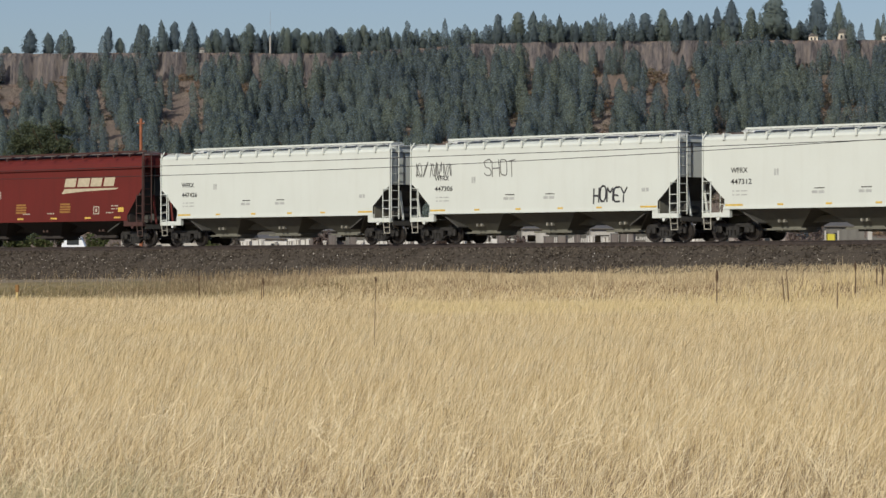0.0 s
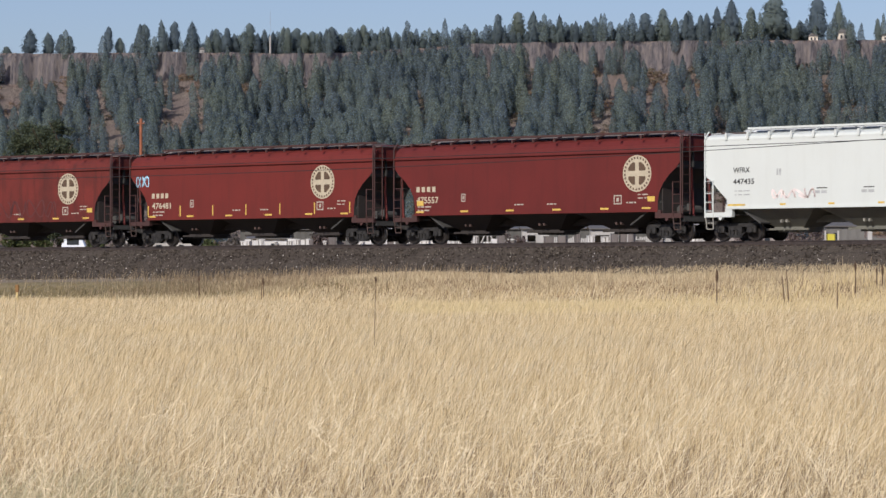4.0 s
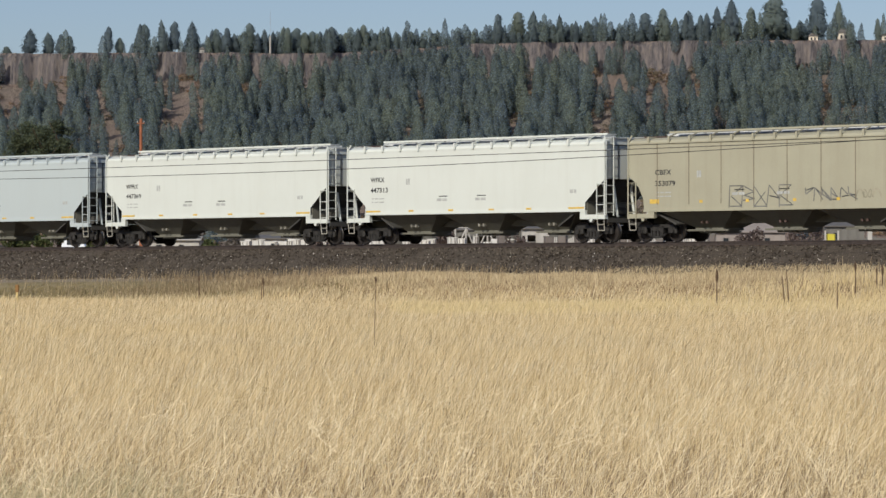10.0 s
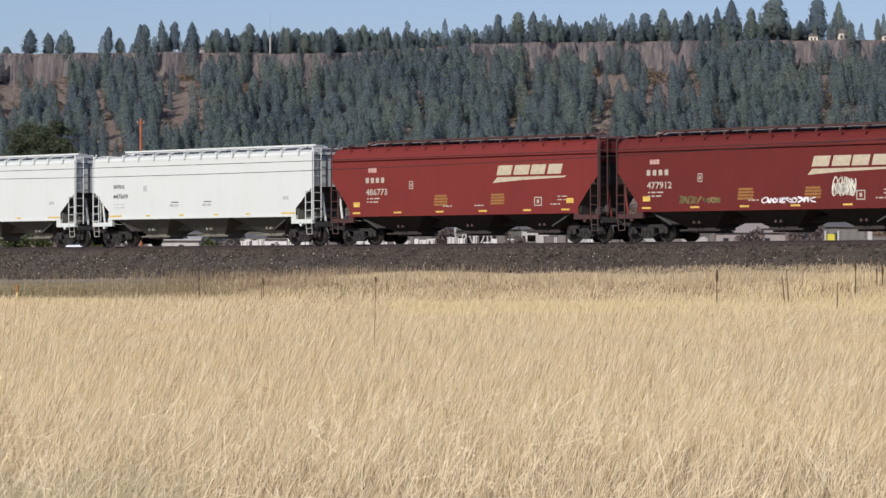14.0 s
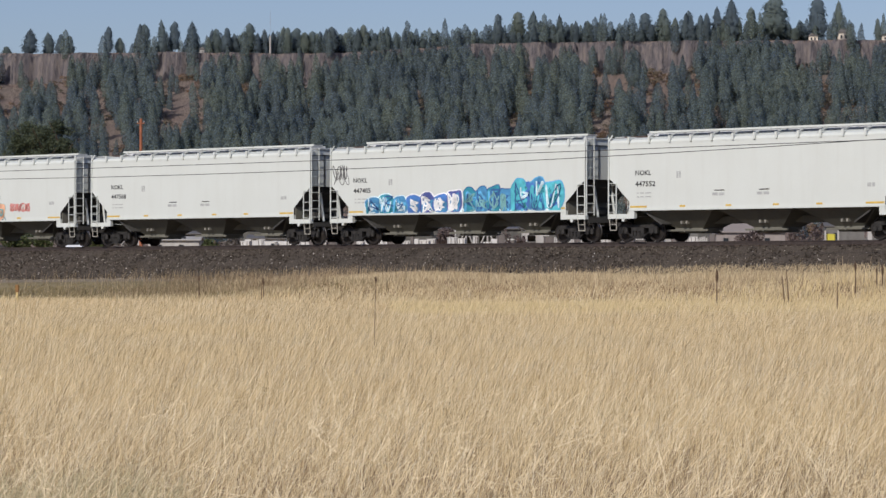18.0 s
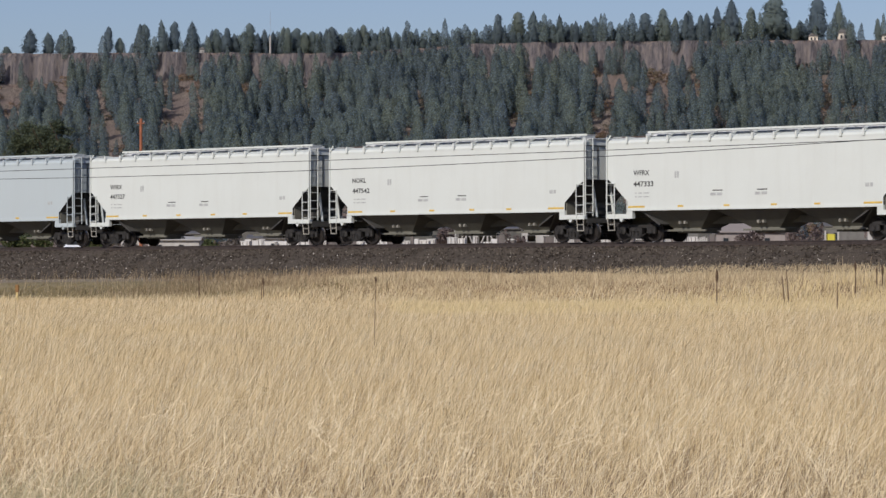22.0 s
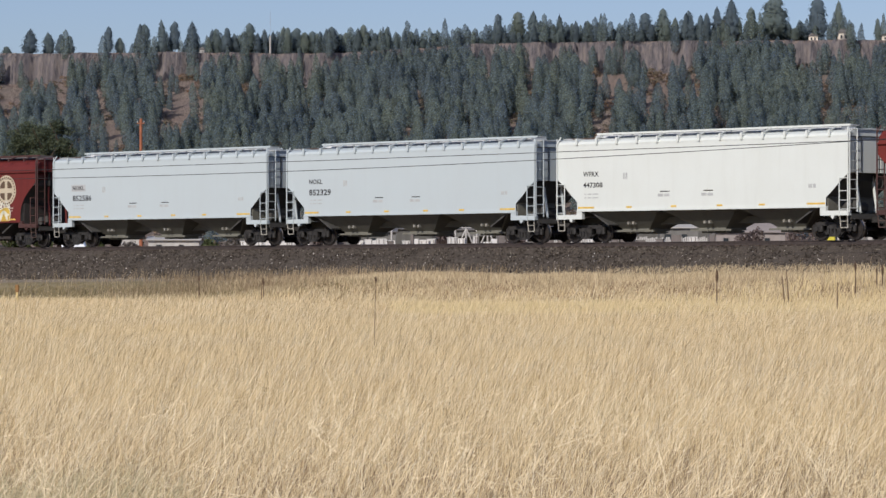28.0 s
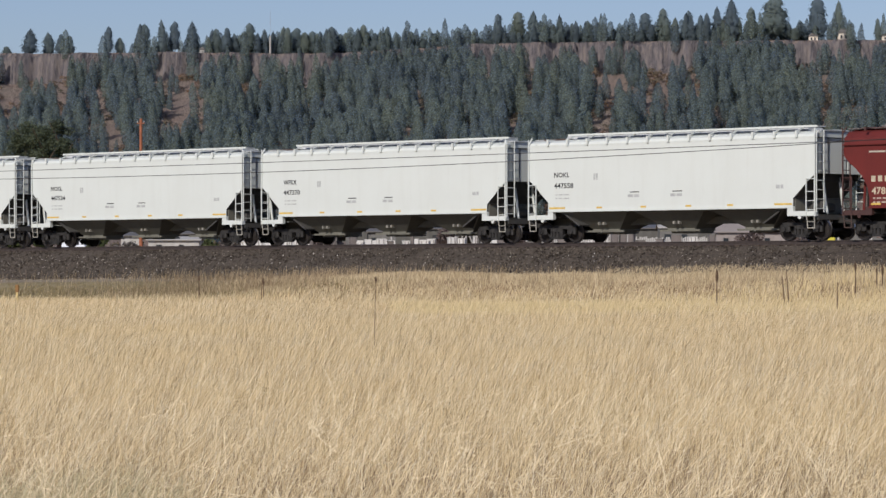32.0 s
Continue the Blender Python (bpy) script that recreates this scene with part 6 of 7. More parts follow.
M_LEAF = foliage("olive_green_leaves", [(0.040, 0.055, 0.022), (0.075, 0.095, 0.038), (0.13, 0.14, 0.06)])
M_LEAF_DARK = foliage("dark_green_leaves", [(0.056, 0.074, 0.048), (0.084, 0.104, 0.062), (0.125, 0.142, 0.084)], "island", 0.4, 0.3)
M_LEAF_GREY = foliage("grey_brown_twigs", [(0.10, 0.085, 0.075), (0.16, 0.14, 0.125), (0.22, 0.20, 0.18)])
M_TWIG = foliage("rose_brown_twigs", [(0.085, 0.062, 0.058), (0.15, 0.115, 0.105), (0.22, 0.175, 0.16)])
lr = np.random.default_rng(21)
FAR_Z = 1.9


def bush(px0, px1, top, depth, mat, label, name="bush"):
    x0, x1 = sight(px0, top, depth)[0], sight(px1, top, depth)[0]
    zt = sight(px0, top, depth)[2]
    w, hh = x1 - x0, zt - FAR_Z
    ob = tagged(new(name), label, "bush")
    ob.location = ((x0 + x1) / 2, depth, FAR_Z)
    s = Shape()
    for k in range(5):
        a = k * 1.3
        s.rod((0, 0, 0), (w * 0.3 * math.cos(a), w * 0.3 * math.sin(a), hh * 0.75), 0.06, 5, r2=0.02)
    part("stems", s, M_BARK, ob)
    blobs = [(w * 0.32 * lr.uniform(-1, 1), w * 0.25 * lr.uniform(-1, 1), hh * lr.uniform(0.35, 0.80), w * lr.uniform(0.16, 0.26), w * 0.2, hh * lr.uniform(0.14, 0.24)) for _ in range(9)]
    V, F = leafy(lr, blobs, 1300, 0.15)
    V[:, 2] = np.clip(V[:, 2], 0.05, None)
    part("leaves", numpy_mesh("leaves", V, F, mat), None, ob)
    return ob


for a, b, top, d, mt, lab in [(6, 62, 411, 290, M_LEAF, "olive-green bush behind the track"), (52, 98, 414, 292, M_LEAF, "olive-green bush behind the track"),
                              (150, 190, 409, 300, M_LEAF, "thin olive-green bush behind the track"), (190, 246, 426, 290, M_LEAF_GREY, "low grey-brown scrub behind the track"),
                              (352, 398, 408, 286, M_LEAF, "round green bush beside the yard"), (1390, 1464, 397, 300, M_TWIG, "bare rose-brown bush beyond the track"),
                              (752, 812, 400, 297, M_TWIG, "bare rose-brown bush beside the yard"), (880, 938, 398, 297, M_TWIG, "bare rose-brown bush beside the yard"), (548, 588, 404, 297, M_TWIG, "bare rose-brown bush beside the yard"), (1300, 1352, 399, 300, M_TWIG, "bare rose-brown bush beside the yard"),
                              (398, 456, 409, 294, M_LEAF_GREY, "grey-brown scrub beside the yard")]:
    bush(a, b, top, d, mt, lab)

# broad dark trees rising behind the train
for px, top, wpx, d in [(44, 214, 96, 345), (104, 211, 84, 350), (74, 222, 84, 338)]:
    x, y, zt = sight(px, top, d)
    hh, w = zt - FAR_Z, wpx / F_PX * d
    ob = tagged(new("juniper_tree"), "broad dark green tree rising behind the train", "tree")
    ob.location = (x, y, FAR_Z)
    s = Shape()
    s.rod((0, 0, 0), (0.1, 0, hh * 0.85), 0.28, 8, r2=0.06)
    part("trunk", s, M_BARK, ob)
    for k in range(8):
        a, f = k * 2.4, 0.35 + 0.07 * k
        s = Shape()
        s.rod((0.05, 0, hh * f), (w * 0.38 * math.cos(a), w * 0.38 * math.sin(a), hh * (f + 0.14)), 0.09, 5, r2=0.02)
        part("limb", s, M_BARK, ob)
    blobs = []
    for k in range(64):
        f = lr.uniform(0.2, 1.0)
        rr = w * 0.46 * math.sqrt(max(0.05, 1 - ((f - 0.5) / 0.55) ** 2))
        a = lr.uniform(0, 6.28)
        r = rr * lr.uniform(0.2, 0.85)
        blobs.append((r * math.cos(a), r * math.sin(a), hh * f * 0.97, w * 0.15, w * 0.15, w * 0.11))
    V, F = leafy(lr, blobs, 12000, 0.15)
    part("crown", numpy_mesh("crown", V, F, M_LEAF_DARK), None, ob)

M_POLE = plain("orange_brown_weathered_pole_wood", (0.25, 0.088, 0.042), 0.85, 0, 0.25, 1.5)
x, y, zt = sight(249, 210, 300)
pole = tagged(new("utility_pole"), "rust-brown wooden utility pole with a short crossarm", "utility pole")
pole.location = (x, y, FAR_Z)
s = Shape()
s.rod((0, 0, 0), (0, 0, zt - FAR_Z), 0.17, 10, r2=0.12)
part("pole", s, M_POLE, pole)
s = Shape()
s.box(-0.32, 0.32, -0.17, -0.05, zt - FAR_Z - 0.45, zt - FAR_Z - 0.35)
part("crossarm", s, M_POLE, pole)
for dx in (-0.27, 0.27):
    s = Shape()
    s.rod((dx, -0.11, zt - FAR_Z - 0.35), (dx, -0.11, zt - FAR_Z - 0.2), 0.035, 6)
    part("insulator", s, M_FADED, pole)

# the yard: sheds, low walls, pickets, a digger
M_PALEWALL = painted("pale_sheet_wall", (0.40, 0.385, 0.36), (0.25, 0.23, 0.20), 0.6, 0.55)
M_WHITEWALL = painted("limewashed_wall", (0.60, 0.585, 0.56), (0.34, 0.31, 0.27), 0.6, 0.45)
M_SHEDGREY = painted("grey_sheet_wall", (0.135, 0.130, 0.118), (0.08, 0.074, 0.065), 0.6, 0.3)
M_SHEDROOF = painted("grey_sheet_roof", (0.12, 0.112, 0.102), (0.07, 0.064, 0.057), 0.5, 0.3)
M_DARKGLASS = plain("dark_window", (0.03, 0.035, 0.04), 0.15, 0, 0.1)


def shed(px0, px1, top, depth, wall, roof, label, openings=(), name="yard_shed", slope=0.10):
    """A small shed with corrugated walls, a low roof and openings as (from, to) shares of its front."""
    x0, x1 = sight(px0, top, depth)[0], sight(px1, top, depth)[0]
    zt = sight(px0, top, depth)[2]
    w, hh, dp = x1 - x0, zt - FAR_Z, min(9.0, max(3.0, (x1 - x0) * 0.8))
    ob = tagged(new(name), label, "shed")
    ob.location = (x0, depth, FAR_Z)
    eave = hh * (1 - slope)
    s = Shape()
    cuts = sorted(openings)
    at = 0.0
    for a, b in cuts + [(1.0, 1.0)]:
        if a > at:
            n = max(1, int((a - at) * w / 0.35))
            ring = []
            for k in range(n + 1):
                ring.append((w * at + (a - at) * w * k / n, 0.03 * (k % 2)))
            s.loft([[(xx, yy, 0) for xx, yy in ring] + [(xx, 0.10, 0) for xx, yy in reversed(ring)], [(xx, yy, eave) for xx, yy in ring] + [(xx, 0.10, eave) for xx, yy in reversed(ring)]])
        if b > a:
            s.box(w * a, w * b, 0.0, 0.10, eave * 0.86, eave)
        at = b
    part("front_wall", fix_normals(s.mesh("front_wall", wall)), None, ob)
    for box in ((0, 0.10, 0.10, dp), (w - 0.10, w, 0.10, dp), (0.10, w - 0.10, dp - 0.1, dp)):
        s = Shape()
        s.box(*box, 0, eave)
        part("wall", s, wall, ob)
    s = Shape()
    s.loft([[(-0.2, -0.25, eave), (w + 0.2, -0.25, eave), (w + 0.2, dp / 2, hh), (-0.2, dp / 2, hh)], [(-0.2, -0.25, eave + 0.08), (w + 0.2, -0.25, eave + 0.08), (w + 0.2, dp / 2, hh + 0.08), (-0.2, dp / 2, hh + 0.08)]])
    s.loft([[(-0.2, dp / 2, hh), (w + 0.2, dp / 2, hh), (w + 0.2, dp + 0.25, eave), (-0.2, dp + 0.25, eave)], [(-0.2, dp / 2, hh + 0.08), (w + 0.2, dp / 2, hh + 0.08), (w + 0.2, dp + 0.25, eave + 0.08), (-0.2, dp + 0.25, eave + 0.08)]])
    part("roof", fix_normals(s.mesh("roof", roof)), None, ob)
    for a, b in cuts:
        if b - a < 0.25:
            s = Shape()
            s.box(w * a + 0.02, w * b - 0.02, 0.05, 0.07, 0.1, eave * 0.86)
            part("window", s, M_DARKGLASS, ob)
    return ob


def low_wall(px0, px1, top, depth, mat, label, panels=5):
    """A row of low pale wall panels with posts between."""
    x0, x1 = sight(px0, top, depth)[0], sight(px1, top, depth)[0]
    zt = sight(px0, top, depth)[2]
    ob = tagged(new("yard_wall"), label, "wall")
    ob.location = (x0, depth, FAR_Z)
    w, hh = x1 - x0, zt - FAR_Z
    step = w / panels
    for k in range(panels):
        s = Shape()
        s.box(k * step + 0.04, (k + 1) * step - 0.04, 0, 0.14, 0, hh * (1 - 0.03 * (k % 2)))
        part("panel", s, mat, ob)
        s = Shape()
        s.box(k * step - 0.04, k * step + 0.04, -0.03, 0.17, 0, hh + 0.06)
        part("post", s, M_SHEDGREY, ob)
    return ob


def pickets(px0, px1, top, depth, n, label):
    x0, x1 = sight(px0, top, depth)[0], sight(px1, top, depth)[0]
    zt = sight(px0, top, depth)[2]
    ob = tagged(new("picket_fence"), label, "fence")
    ob.location = (x0, depth, FAR_Z)
    w, hh = x1 - x0, zt - FAR_Z
    pr = random.Random(n)
    for z in (hh * 0.55, hh * 0.85):
        s = Shape()
        s.box(0, w, 0.05, 0.10, z - 0.05, z + 0.05)
        part("rail", s, M_PALEWALL, ob)
    s = Shape()
    s.box(-0.07, 0.07, 0, 0.05, 0, hh)
    me = s.mesh("picket", M_PALEWALL)
    for k in range(n):
        part("picket", me, None, ob, at=pose((k + 0.5) * w / n, 0, pr.uniform(-0.15, 0.05)))
    return ob


shed(262, 352, 420, 300, M_PALEWALL, M_PALEWALL, "long low white shed in the yard behind the track", [(0.15, 0.27), (0.6, 0.7)])
shed(312, 356, 408, 322, M_SHEDGREY, M_SHEDROOF, "grey-roofed shed behind the white one")
shed(214, 246, 412, 310, M_PALEWALL, M_SHEDROOF, "small white shed half hidden by scrub")
shed(440, 512, 417, 305, M_WHITEWALL, M_SHEDROOF, "white shed with a grey sheet roof", [(0.55, 0.75)])
low_wall(432, 470, 424, 296, M_WHITEWALL, "low white yard wall", 3)
low_wall(508, 572, 423, 298, M_WHITEWALL, "low white yard wall", 4)
shed(562, 624, 402, 308, M_SHEDGREY, M_SHEDROOF, "grey sheet-metal shed in the yard", [(0.2, 0.35), (0.55, 0.8)])
low_wall(616, 700, 424, 298, M_WHITEWALL, "low pale yard wall", 6)
shed(652, 700, 404, 312, M_SHEDGREY, M_SHEDROOF, "grey sheet-metal shed in the yard", [(0.1, 0.3)])
s = Shape()
x, y, zt = sight(693, 403, 297)
ob = tagged(new("yard_post"), "white steel post in the yard", "post")
ob.location = (x, y, FAR_Z)
s.rod((0, 0, 0), (0, 0, zt - FAR_Z), 0.09, 8)
part("post", s, M_PALEWALL, ob)
low_wall(728, 808, 423, 298, M_WHITEWALL, "low white yard wall", 6)
shed(806, 884, 400, 309, M_SHEDGREY, M_SHEDROOF, "grey open-fronted shed with braced posts", [(0.08, 0.46), (0.54, 0.92)])
ob = tagged(new("braced_gantry"), "pale steel gantry with diagonal braces", "gantry")
x0, y, zt = sight(806, 404, 300)
x1 = sight(882, 404, 300)[0]
ob.location = (x0, y, FAR_Z)
w, hh = x1 - x0, zt - FAR_Z
for k in range(5):
    s = Shape()
    s.rod((w * k / 4, 0, 0), (w * k / 4, 0, hh), 0.09, 6)
    part("post", s, M_PALEWALL, ob)
    if k < 4:
        s = Shape()
        s.rod((w * (k + (k % 2)) / 4, 0, hh * 0.4), (w * (k + 1 - (k % 2)) / 4, 0, hh), 0.07, 6)
        part("brace", s, M_PALEWALL, ob)
s = Shape()
s.box(-0.1, w + 0.1, -0.1, 0.1, hh, hh + 0.2)
part("beam", s, M_PALEWALL, ob)
low_wall(868, 926, 423, 298, M_WHITEWALL, "low white yard wall", 4)
shed(924, 972, 398, 306, M_PALEWALL, M_SHEDROOF, "pale frame shed with an open bay", [(0.2, 0.5)])
pickets(972, 1046, 420, 300, 20, "weathered pale picket fence along the yard")
shed(1046, 1088, 398, 304, M_PALEWALL, M_SHEDROOF, "pale frame shed with a wide open bay", [(0.15, 0.78)])
shed(1086, 1112, 401, 309, M_PALEWALL, M_SHEDROOF, "narrow pale shed beside the open one")
pickets(1110, 1164, 420, 300, 15, "weathered pale picket fence along the yard")
shed(1168, 1236, 396, 312, M_SHEDGREY, M_PALEWALL, "grey shed with a white-trimmed roof", [(0.12, 0.3), (0.55, 0.72)])
pickets(1160, 1256, 420, 299, 26, "weathered pale picket fence along the yard")
M_SHEDBROWN = painted("brown_grey_sheet_wall", (0.27, 0.235, 0.215), (0.17, 0.15, 0.14), 0.7, 0.35)
M_BACKWALL = painted("long_grey_sheet_wall", (0.085, 0.082, 0.072), (0.05, 0.047, 0.040), 0.7, 0.5)
shed(1268, 1390, 395, 312, M_SHEDBROWN, M_SHEDBROWN, "brown-grey sheet-metal shed beyond the track", [(0.1, 0.18), (0.7, 0.78)], slope=0.2)
# back row added to hide the woods in the gaps under the train
shed(425, 650, 399, 338, M_BACKWALL, M_SHEDROOF, "long dark shed added behind the yard to close its gaps", [(0.2, 0.26), (0.6, 0.66)], "warehouse")
shed(690, 940, 398, 340, M_BACKWALL, M_SHEDROOF, "long dark shed added behind the yard to close its gaps", [(0.3, 0.36), (0.7, 0.76)], "warehouse")
shed(955, 1262, 397, 336, M_BACKWALL, M_SHEDROOF, "long dark shed added behind the yard to close its gaps", [(0.1, 0.15), (0.5, 0.55), (0.8, 0.85)], "warehouse")
low_wall(1256, 1432, 428, 305, M_SHEDGREY, "low grey yard wall", 9)
shed(1462, 1530, 393, 325, M_SHEDGREY, M_SHEDROOF, "grey house-like shed beyond the track", [(0.2, 0.32)])
x, y, zt = sight(1540, 404, 300)
ob = tagged(new("yard_post"), "white steel post in the yard", "post")
ob.location = (x, y, FAR_Z)
s = Shape()
s.box(-0.2, 0.2, -0.1, 0.1, 0, zt - FAR_Z, c=0.03)
part("post", s, M_PALEWALL, ob)
low_wall(1500, 1568, 420, 306, M_SHEDGREY, "low grey yard wall", 4)

# made-up boxes standing in for unclear clutter along the yard
M_BOX_WHITE = painted("off_white_clutter", (0.58, 0.57, 0.54), (0.30, 0.27, 0.24), 0.6, 0.5)
M_BOX_GREY = painted("grey_clutter", (0.15, 0.13, 0.12), (0.08, 0.065, 0.055), 0.7, 0.5)
cr = random.Random(77)
px = 428
while px < 1255:
    wpx = cr.uniform(5, 18)
    d = cr.uniform(289, 295)
    white = cr.random() < 0.5
    top = cr.uniform(417, 429) if white else cr.uniform(412, 428)
    x0, y, zt = sight(px, top, d)
    w = wpx / F_PX * d
    ob = tagged(new("storage_crate"), "white box standing in for unclear yard clutter" if white else "grey box standing in for unclear yard clutter", "crate", "crates in the yard")
    ob.matrix_world = pose(x0 + w / 2, y, FAR_Z, 0, 0, cr.uniform(-14, 14))
    hh = zt - FAR_Z
    for a in (-0.42, 0.0, 0.42):
        s = Shape()
        s.box(w * a - 0.05, w * a + 0.05, -0.4, 0.4, 0, 0.12)
        part("runner", s, M_BOX_GREY, ob)
    s = Shape()
    s.box(-w / 2, w / 2, -0.45, 0.45, 0.12, hh - 0.06, c=0.04)
    part("body", s, M_BOX_WHITE if white else M_BOX_GREY, ob)
    s = Shape()
    s.box(-w / 2 - 0.03, w / 2 + 0.03, -0.48, 0.48, hh - 0.06, hh, c=0.04)
    part("lid", s, M_BOX_WHITE if white else M_SHEDGREY, ob)
    for a in (-0.25, 0.25):
        s = Shape()
        s.box(w * a - 0.03, w * a + 0.03, -0.475, -0.45, 0.12, hh - 0.06)
        part("batten", s, M_BOX_GREY, ob)
    px += wpx + cr.uniform(2, 22)

M_DIGGER = plain("yellow_machine_paint", (0.50, 0.44, 0.05), 0.4, 0, 0.15, 2.0)
x0, y, zt = sight(1436, 411, 296)
x1 = sight(1512, 411, 296)[0]
ob = tagged(new("yellow_trailer"), "yellow and white machine trailer parked beyond the track", "trailer")
ob.location = (x0, y, FAR_Z)
w, hh = x1 - x0, zt - FAR_Z
s = Shape()
s.box(w * 0.36, w * 0.54, -0.75, 0.8, hh * 0.45, hh * 0.95, c=0.08)
part("body", s, M_DIGGER, ob)
for a, b in ((0.30, 0.0), (0.62, 1.0)):
    s = Shape()
    s.loft([[(w * a, -0.5, hh * 0.45), (w * a, 0.5, hh * 0.45), (w * a, 0.5, hh * 0.80), (w * a, -0.5, hh * 0.80)], [(w * b, -0.5, hh * 0.45), (w * b, 0.5, hh * 0.45), (w * b, 0.5, hh * 0.55), (w * b, -0.5, hh * 0.55)]])
    part("ramp", fix_normals(s.mesh("ramp", M_PALEWALL)), None, ob)
for a in (0.31, 0.61):
    s = Shape()
    s.box(w * a - 0.07, w * a + 0.07, -0.65, -0.5, 0.4, hh + 0.12)
    part("upright", s, M_PALEWALL, ob)
s = Shape()
s.box(0.2, w - 0.2, -0.6, 0.8, hh * 0.3, hh * 0.45)
part("chassis", s, M_BLACK, ob)
for a in (0.25, 0.75):
    s = Shape()
    s.lathe_y([(0, -0.75), (0.42, -0.72), (0.45, -0.55), (0.0, -0.5)], 14, 0, (w * a, 0, 0.45))
    part("wheel", s, M_BLACK, ob)

# parked white van
M_VAN = plain("white_van_paint", (0.70, 0.74, 0.80), 0.3, 0, 0.05)
x, y, zt = sight(131, 419, 380)
van = tagged(new("parked_van"), "white van parked among the bushes", "van")
van.location = (x, y, FAR_Z)
hv = zt - FAR_Z
s = Shape()
s.loft([[(-1.3, yy, hv * 0.45), (1.25, yy, hv * 0.45), (1.25, yy, hv * 0.72), (0.75, yy, hv), (-0.8, yy, hv), (-1.3, yy, hv * 0.74)] for yy in (-0.9, 0.9)])
part("body", fix_normals(s.mesh("body", M_VAN)), None, van)
s = Shape()
s.box(-0.7, 0.6, -0.93, -0.89, hv * 0.76, hv * 0.93)
part("window", s, M_DARKGLASS, van)
for a in (-0.8, 0.8):
    s = Shape()
    s.lathe_y([(0, -0.95), (0.36, -0.93), (0.38, -0.75), (0.0, -0.7)], 14, 0, (a, 0, 0.38))
    part("wheel", s, M_BLACK, van)
s = Shape()
s.box(-1.2, 1.2, -0.8, 0.8, 0.3, hv * 0.45)
part("chassis", s, M_BLACK, van)

# ---- on the rim: mast, tank, houses ----
M_HOUSE = plain("cream_house_wall", (0.62, 0.55, 0.45), 0.8, 0, 0.1, 0.5)
M_MAST = plain("grey_mast_steel", (0.36, 0.38, 0.40), 0.5, 0.3, 0.1)


def rim_house(px0, px1, top, label, mat=M_HOUSE):
    d = HILL_D + 3
    x0, x1 = sight(px0, top, d)[0], sight(px1, top, d)[0]
    zt = sight(px0, top, d)[2]
    w = x1 - x0
    zg = float(hill_height((x0 + x1) / 2, d)) - 0.3
    hh = max(2.5, zt - zg)
    ob = tagged(new("house"), label, "house")
    ob.location = (x0, d, zg)
    s = Shape()
    s.box(0, w, 0, w * 0.8, 0, hh * 0.68)
    part("wall", s, mat, ob)
    s = Shape()
    s.loft([[(-0.4, -0.4, hh * 0.66), (w + 0.4, -0.4, hh * 0.66), (w / 2 + w * 0.2, w * 0.4, hh), (w / 2 - w * 0.2, w * 0.4, hh)], [(-0.4, w * 0.8 + 0.4, hh * 0.66), (w + 0.4, w * 0.8 + 0.4, hh * 0.66), (w / 2 + w * 0.2, w * 0.42, hh), (w / 2 - w * 0.2, w * 0.42, hh)]])
    part("roof", fix_normals(s.mesh("roof", M_SHEDROOF)), None, ob)
    for k in range(2):
        s = Shape()
        s.box(w * (0.2 + 0.4 * k), w * (0.38 + 0.4 * k), -0.08, 0.02, hh * 0.25, hh * 0.5)
        part("window", s, M_DARKGLASS, ob)


rim_house(1432, 1448, 58, "cream house with a low roof on the bluff's rim")
rim_house(1484, 1504, 50, "cream house with a low roof on the bluff's rim")
rim_house(1562, 1580, 58, "cream house with a low roof on the bluff's rim")
rim_house(340, 347, 82, "small white house on the bluff's rim", M_PALEWALL)
rim_house(353, 361, 83, "small white house on the bluff's rim", M_PALEWALL)
x, y, zt = sight(478, 20, HILL_D + 8)
zg = float(hill_height(x, y))
mast = tagged(new("radio_mast"), "thin grey radio mast on the bluff's rim", "mast")
mast.location = (x, y, zg)
for k in range(3):
    s = Shape()
    a = k * 2.094
    s.rod((0.5 * math.cos(a), 0.5 * math.sin(a), 0), (0.02 * math.cos(a), 0.02 * math.sin(a), zt - zg), 0.035, 5)
    part("leg", s, M_MAST, mast)
s = Shape()
for k in range(1, 16):
    f = k / 16
    r = 0.5 * (1 - f)
    zz = (zt - zg) * f
    for j in range(3):
        a, b = j * 2.094, (j + 1) * 2.094
        s.rod((r * math.cos(a), r * math.sin(a), zz), (r * math.cos(b), r * math.sin(b), zz), 0.02, 4)
part("lattice", s, M_MAST, mast)
x, y, zt = sight(478, 64, HILL_D + 4)
zg = float(hill_height(x, y))
tank = tagged(new("water_tank"), "small white tank beside the mast", "tank")
tank.location = (x, y, zg)
s = Shape()
s.rod((0, 0, 0), (0, 0, zt - zg - 0.4), 0.4, 12)
part("shell", s, M_PALEWALL, tank)
s = Shape()
s.rod((0, 0, zt - zg - 0.4), (0, 0, zt - zg), 0.45, 12, r2=0.1)
part("cap", s, M_PALEWALL, tank)

# ---- wires strung on the field side of the track ----
M_WIRE = plain("black_wire", (0.02, 0.02, 0.02), 0.5, 0, 0.1)


def over_bench(px, py, w=9.0):
    u = (px - 784) / F_PX
    y = (TRACK_Y * CA - w) / (CA + u * SA)
    return u * y, y, CAM_Z + (HORIZON - py) / F_PX * y


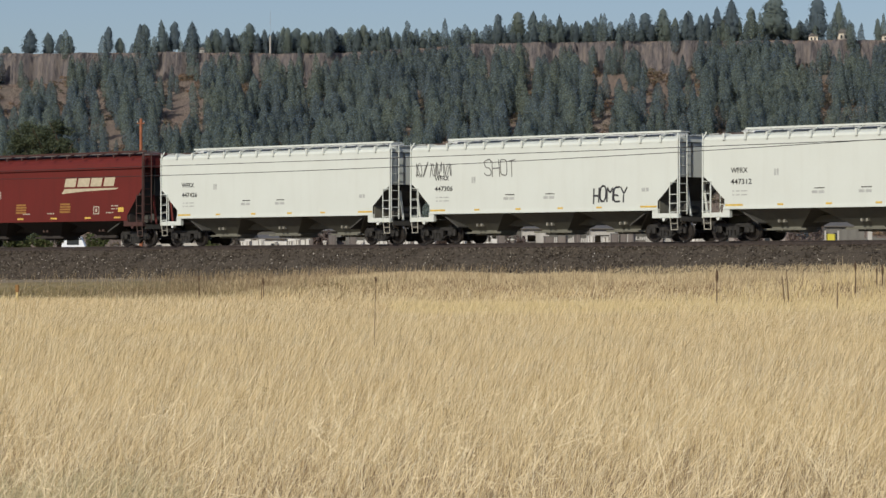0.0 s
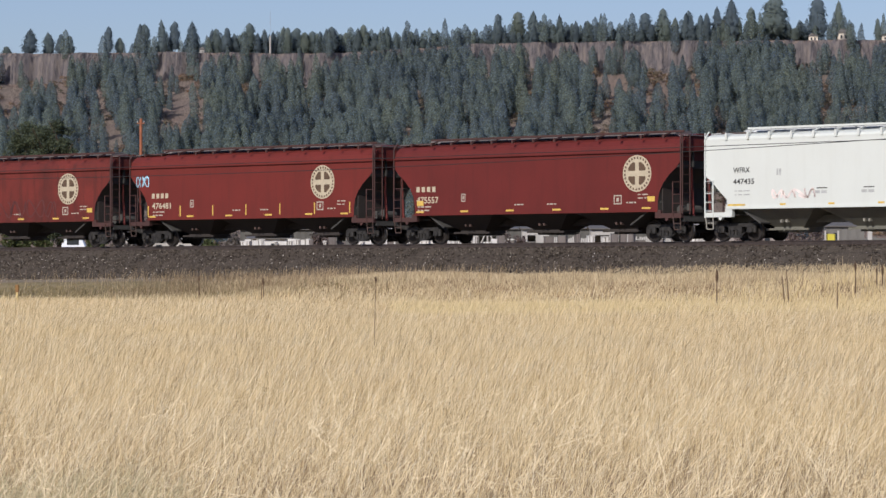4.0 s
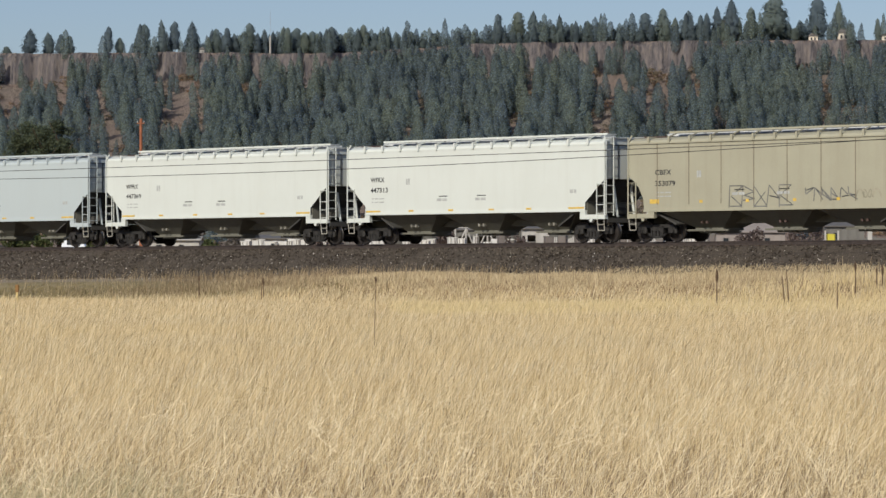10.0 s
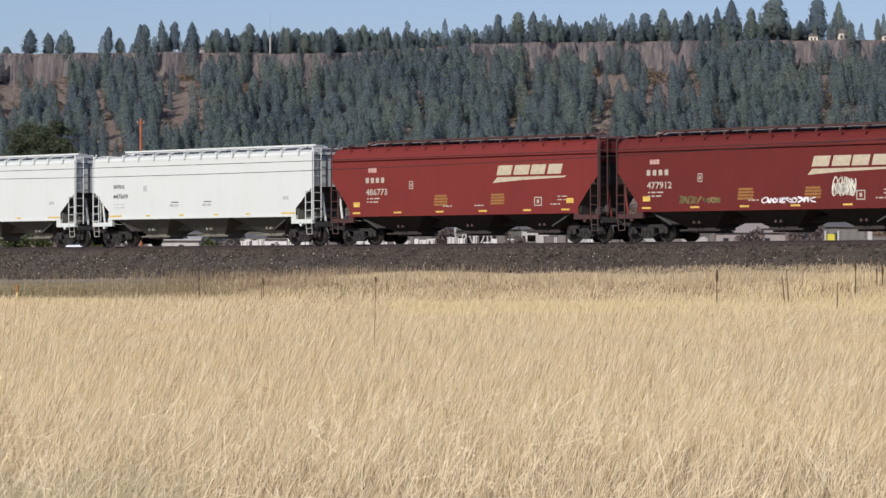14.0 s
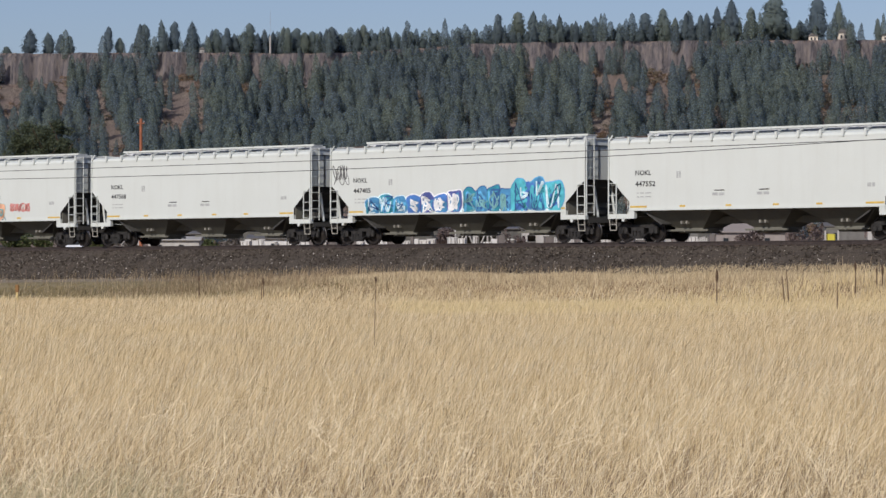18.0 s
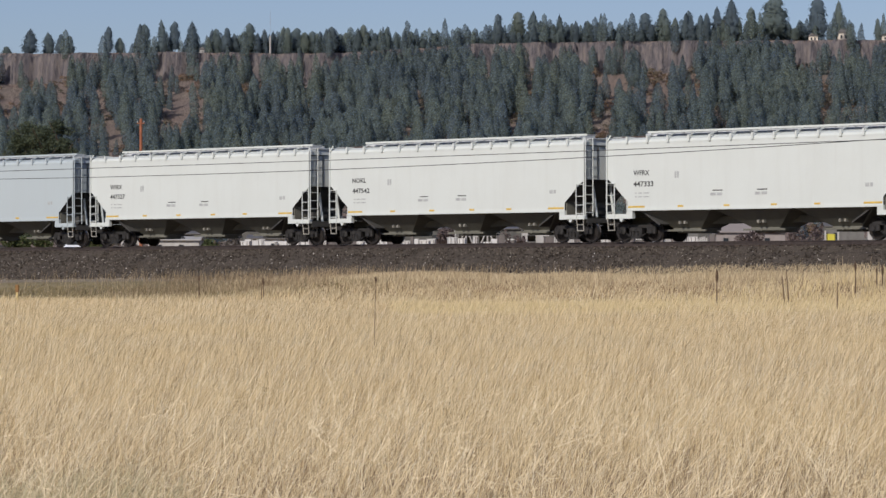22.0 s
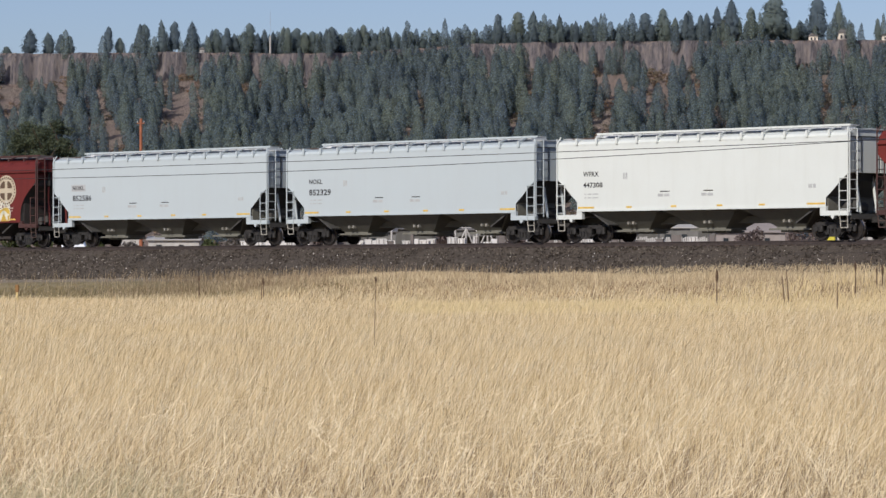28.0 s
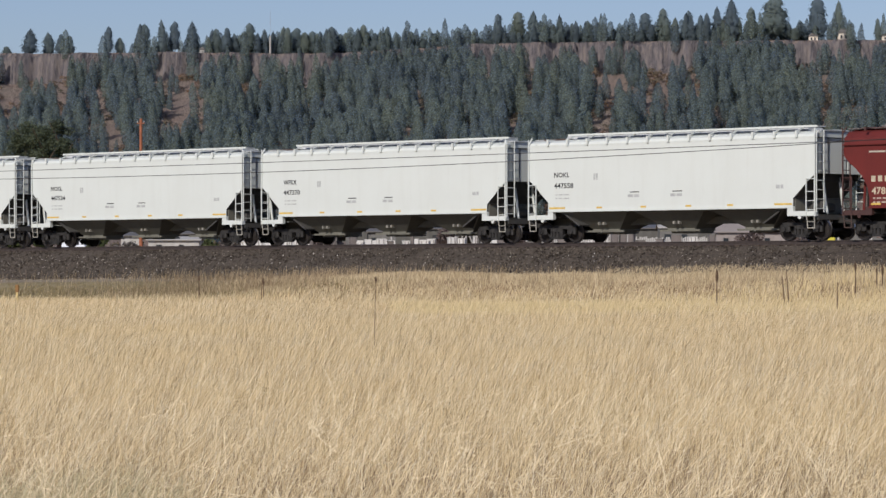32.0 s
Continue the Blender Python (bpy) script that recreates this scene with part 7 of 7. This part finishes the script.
for a, b, c in (((165, 298), (760, 277.5), (1568, 247)), ((165, 314), (760, 293), (1568, 246))):
    A, B, C = (Vector(over_bench(*p)) for p in (a, b, c))
    tB = (B - A).length / (C - A).length
    ob = tagged(new("overhead_wire"), "thin black overhead wire strung beside the track", "wire")
    s = Shape()
    pts = []
    for k in range(41):
        t = -0.6 + 2.2 * k / 40
        # parabola through the three sighted places
        lb = (t - 0) * (t - 1) / (tB * (tB - 1))
        la = (t - tB) * (t - 1) / tB
        lc = t * (t - tB) / (1 - tB)
        pts.append(A * la + B * lb + C * lc)
    along = (pts[-1] - pts[0]).normalized()
    u = along.cross(Vector((0, 0, 1))).normalized()
    v_ = u.cross(along)
    s.loft([[tuple(p + u * (0.014 * math.cos(a)) + v_ * (0.014 * math.sin(a))) for a in (0, 1.257, 2.513, 3.77, 5.027)] for p in pts])
    part("strand", s, M_WIRE, ob)

# ---- ballast stones, ties ----
br = np.random.default_rng(33)


def stones(n, q0, q1, size, mat, name, label, w0=1.9, w1=6.2):
    q = br.uniform(q0, q1, n)
    w = w0 + (w1 - w0) * br.uniform(0, 1, n)
    z = np.interp(w, [p[0] for p in prof], [p[1] for p in prof])
    x, y = on_track(q, w)
    z = np.where(w > 5.5, field_height(x, y) + 0.03, z)
    base = np.array([(1, 0, 0), (-0.5, 0.87, 0), (-0.5, -0.87, 0), (0.1, 0, 1.0), (0, 0.1, -0.7)])
    tri = np.array([(0, 1, 3), (1, 2, 3), (2, 0, 3), (1, 0, 4), (2, 1, 4), (0, 2, 4)])
    sc = size * br.uniform(0.5, 1.4, (n, 1, 1)) * br.uniform(0.6, 1.3, (n, 5, 1))
    a = br.uniform(0, 6.28, n)
    R = np.zeros((n, 3, 3))
    R[:, 0, 0], R[:, 0, 1], R[:, 1, 0], R[:, 1, 1], R[:, 2, 2] = np.cos(a), -np.sin(a), np.sin(a), np.cos(a), 1
    v = np.einsum("nij,nkj->nki", R, base[None] * sc) + np.stack([x, y, z + size * 0.25], -1)[:, None]
    f = tri[None] + (np.arange(n) * 5)[:, None, None]
    return tagged(new(name, numpy_mesh(name, v.reshape(-1, 3), f.reshape(-1, 3), mat)), label, "stones", kind="stuff")


m, nt, b = material("crushed_stone")
geo = nt.nodes.new("ShaderNodeNewGeometry")
nt.links.new(ramp(nt, geo.outputs["Random Per Island"], [(0, (0.027, 0.021, 0.016)), (0.45, (0.056, 0.045, 0.035)), (0.88, (0.098, 0.080, 0.063)), (1.0, (0.21, 0.185, 0.150))]), b.inputs["Base Color"])
b.inputs["Roughness"].default_value = 0.9
b.inputs["Specular IOR Level"].default_value = 0.2
stones(20000, -48, 38, 0.048, m, "ballast_stones", "loose dark grey crushed stones on the ballast bank")
stones(950, -46, 34, 0.030, plain("pale_limestone_chip", (0.60, 0.56, 0.50), 0.8, 0, 0.25), "pale_stones", "scattered pale stones on the ballast bank", 2.6, 6.4)

M_TIE = plain("creosoted_tie_wood", (0.060, 0.045, 0.036), 0.9, 0, 0.35, 3.0)
s = Shape()
s.box(-0.115, 0.115, -1.3, 1.3, 2.66, 2.825)
tie = s.mesh("tie", M_TIE)
for k in range(300):
    part("tie", tie, None, track, at=pose(-92 + k * 0.52, 0, 0))
s = Shape()
for k in list(range(-1050, -178)) + list(range(123, 1050)):
    x = k * 0.52
    s.box(x - 0.115, x + 0.115, -1.3, 1.3, 2.66, 2.825)
far_ties = part("far_ties", s, M_TIE, track)
tagged(far_ties, kind="stuff")

# ---- the train's run ----
RUN = [(0, 0.0), (2, 35.67), (4, 71.27), (6, 106.83), (8, 142.34), (10, 177.78), (12, 213.17), (13, 230.82), (13.5, 239.60), (14, 248.01), (14.5, 256.80), (16, 283.23), (18, 318.46), (20, 353.64), (22, 388.80), (24, 423.93), (26, 459.07), (28, 494.18), (30, 529.23), (32, 564.27)]


def motions():
    ts = [t for t, q in RUN]
    qs = [q for t, q in RUN]
    for car, (q0, kind, mark, number) in zip(cars, TRAIN):
        walk(car, [(t, car_pose(q0 + q)) for t, q in RUN])
        # wheels turn while the car runs past the camera
        t_in = float(np.interp(-q0 - 46, qs, ts))
        t_out = float(np.interp(-q0 + 40, qs, ts))
        times = [k / FPS for k in range(int(t_in * FPS), int(t_out * FPS) + 2) if k / FPS <= 32]
        for ob in car.children:
            if not ob.name.startswith("wheelset"):
                continue
            x, _, z = ob.matrix_basis.translation
            rows = []
            for t in times:
                roll = math.degrees((float(np.interp(t, ts, qs)) + q0) / 0.457)
                rows.append((t, pose(x, 0, z, 0, roll % 360, 0)))
            if rows[0][0] > 0.02:
                rows.insert(0, (0, rows[0][1]))
            if rows[-1][0] < 31.98:
                rows.append((32.0, rows[-1][1]))
            walk(ob, rows)


motions()
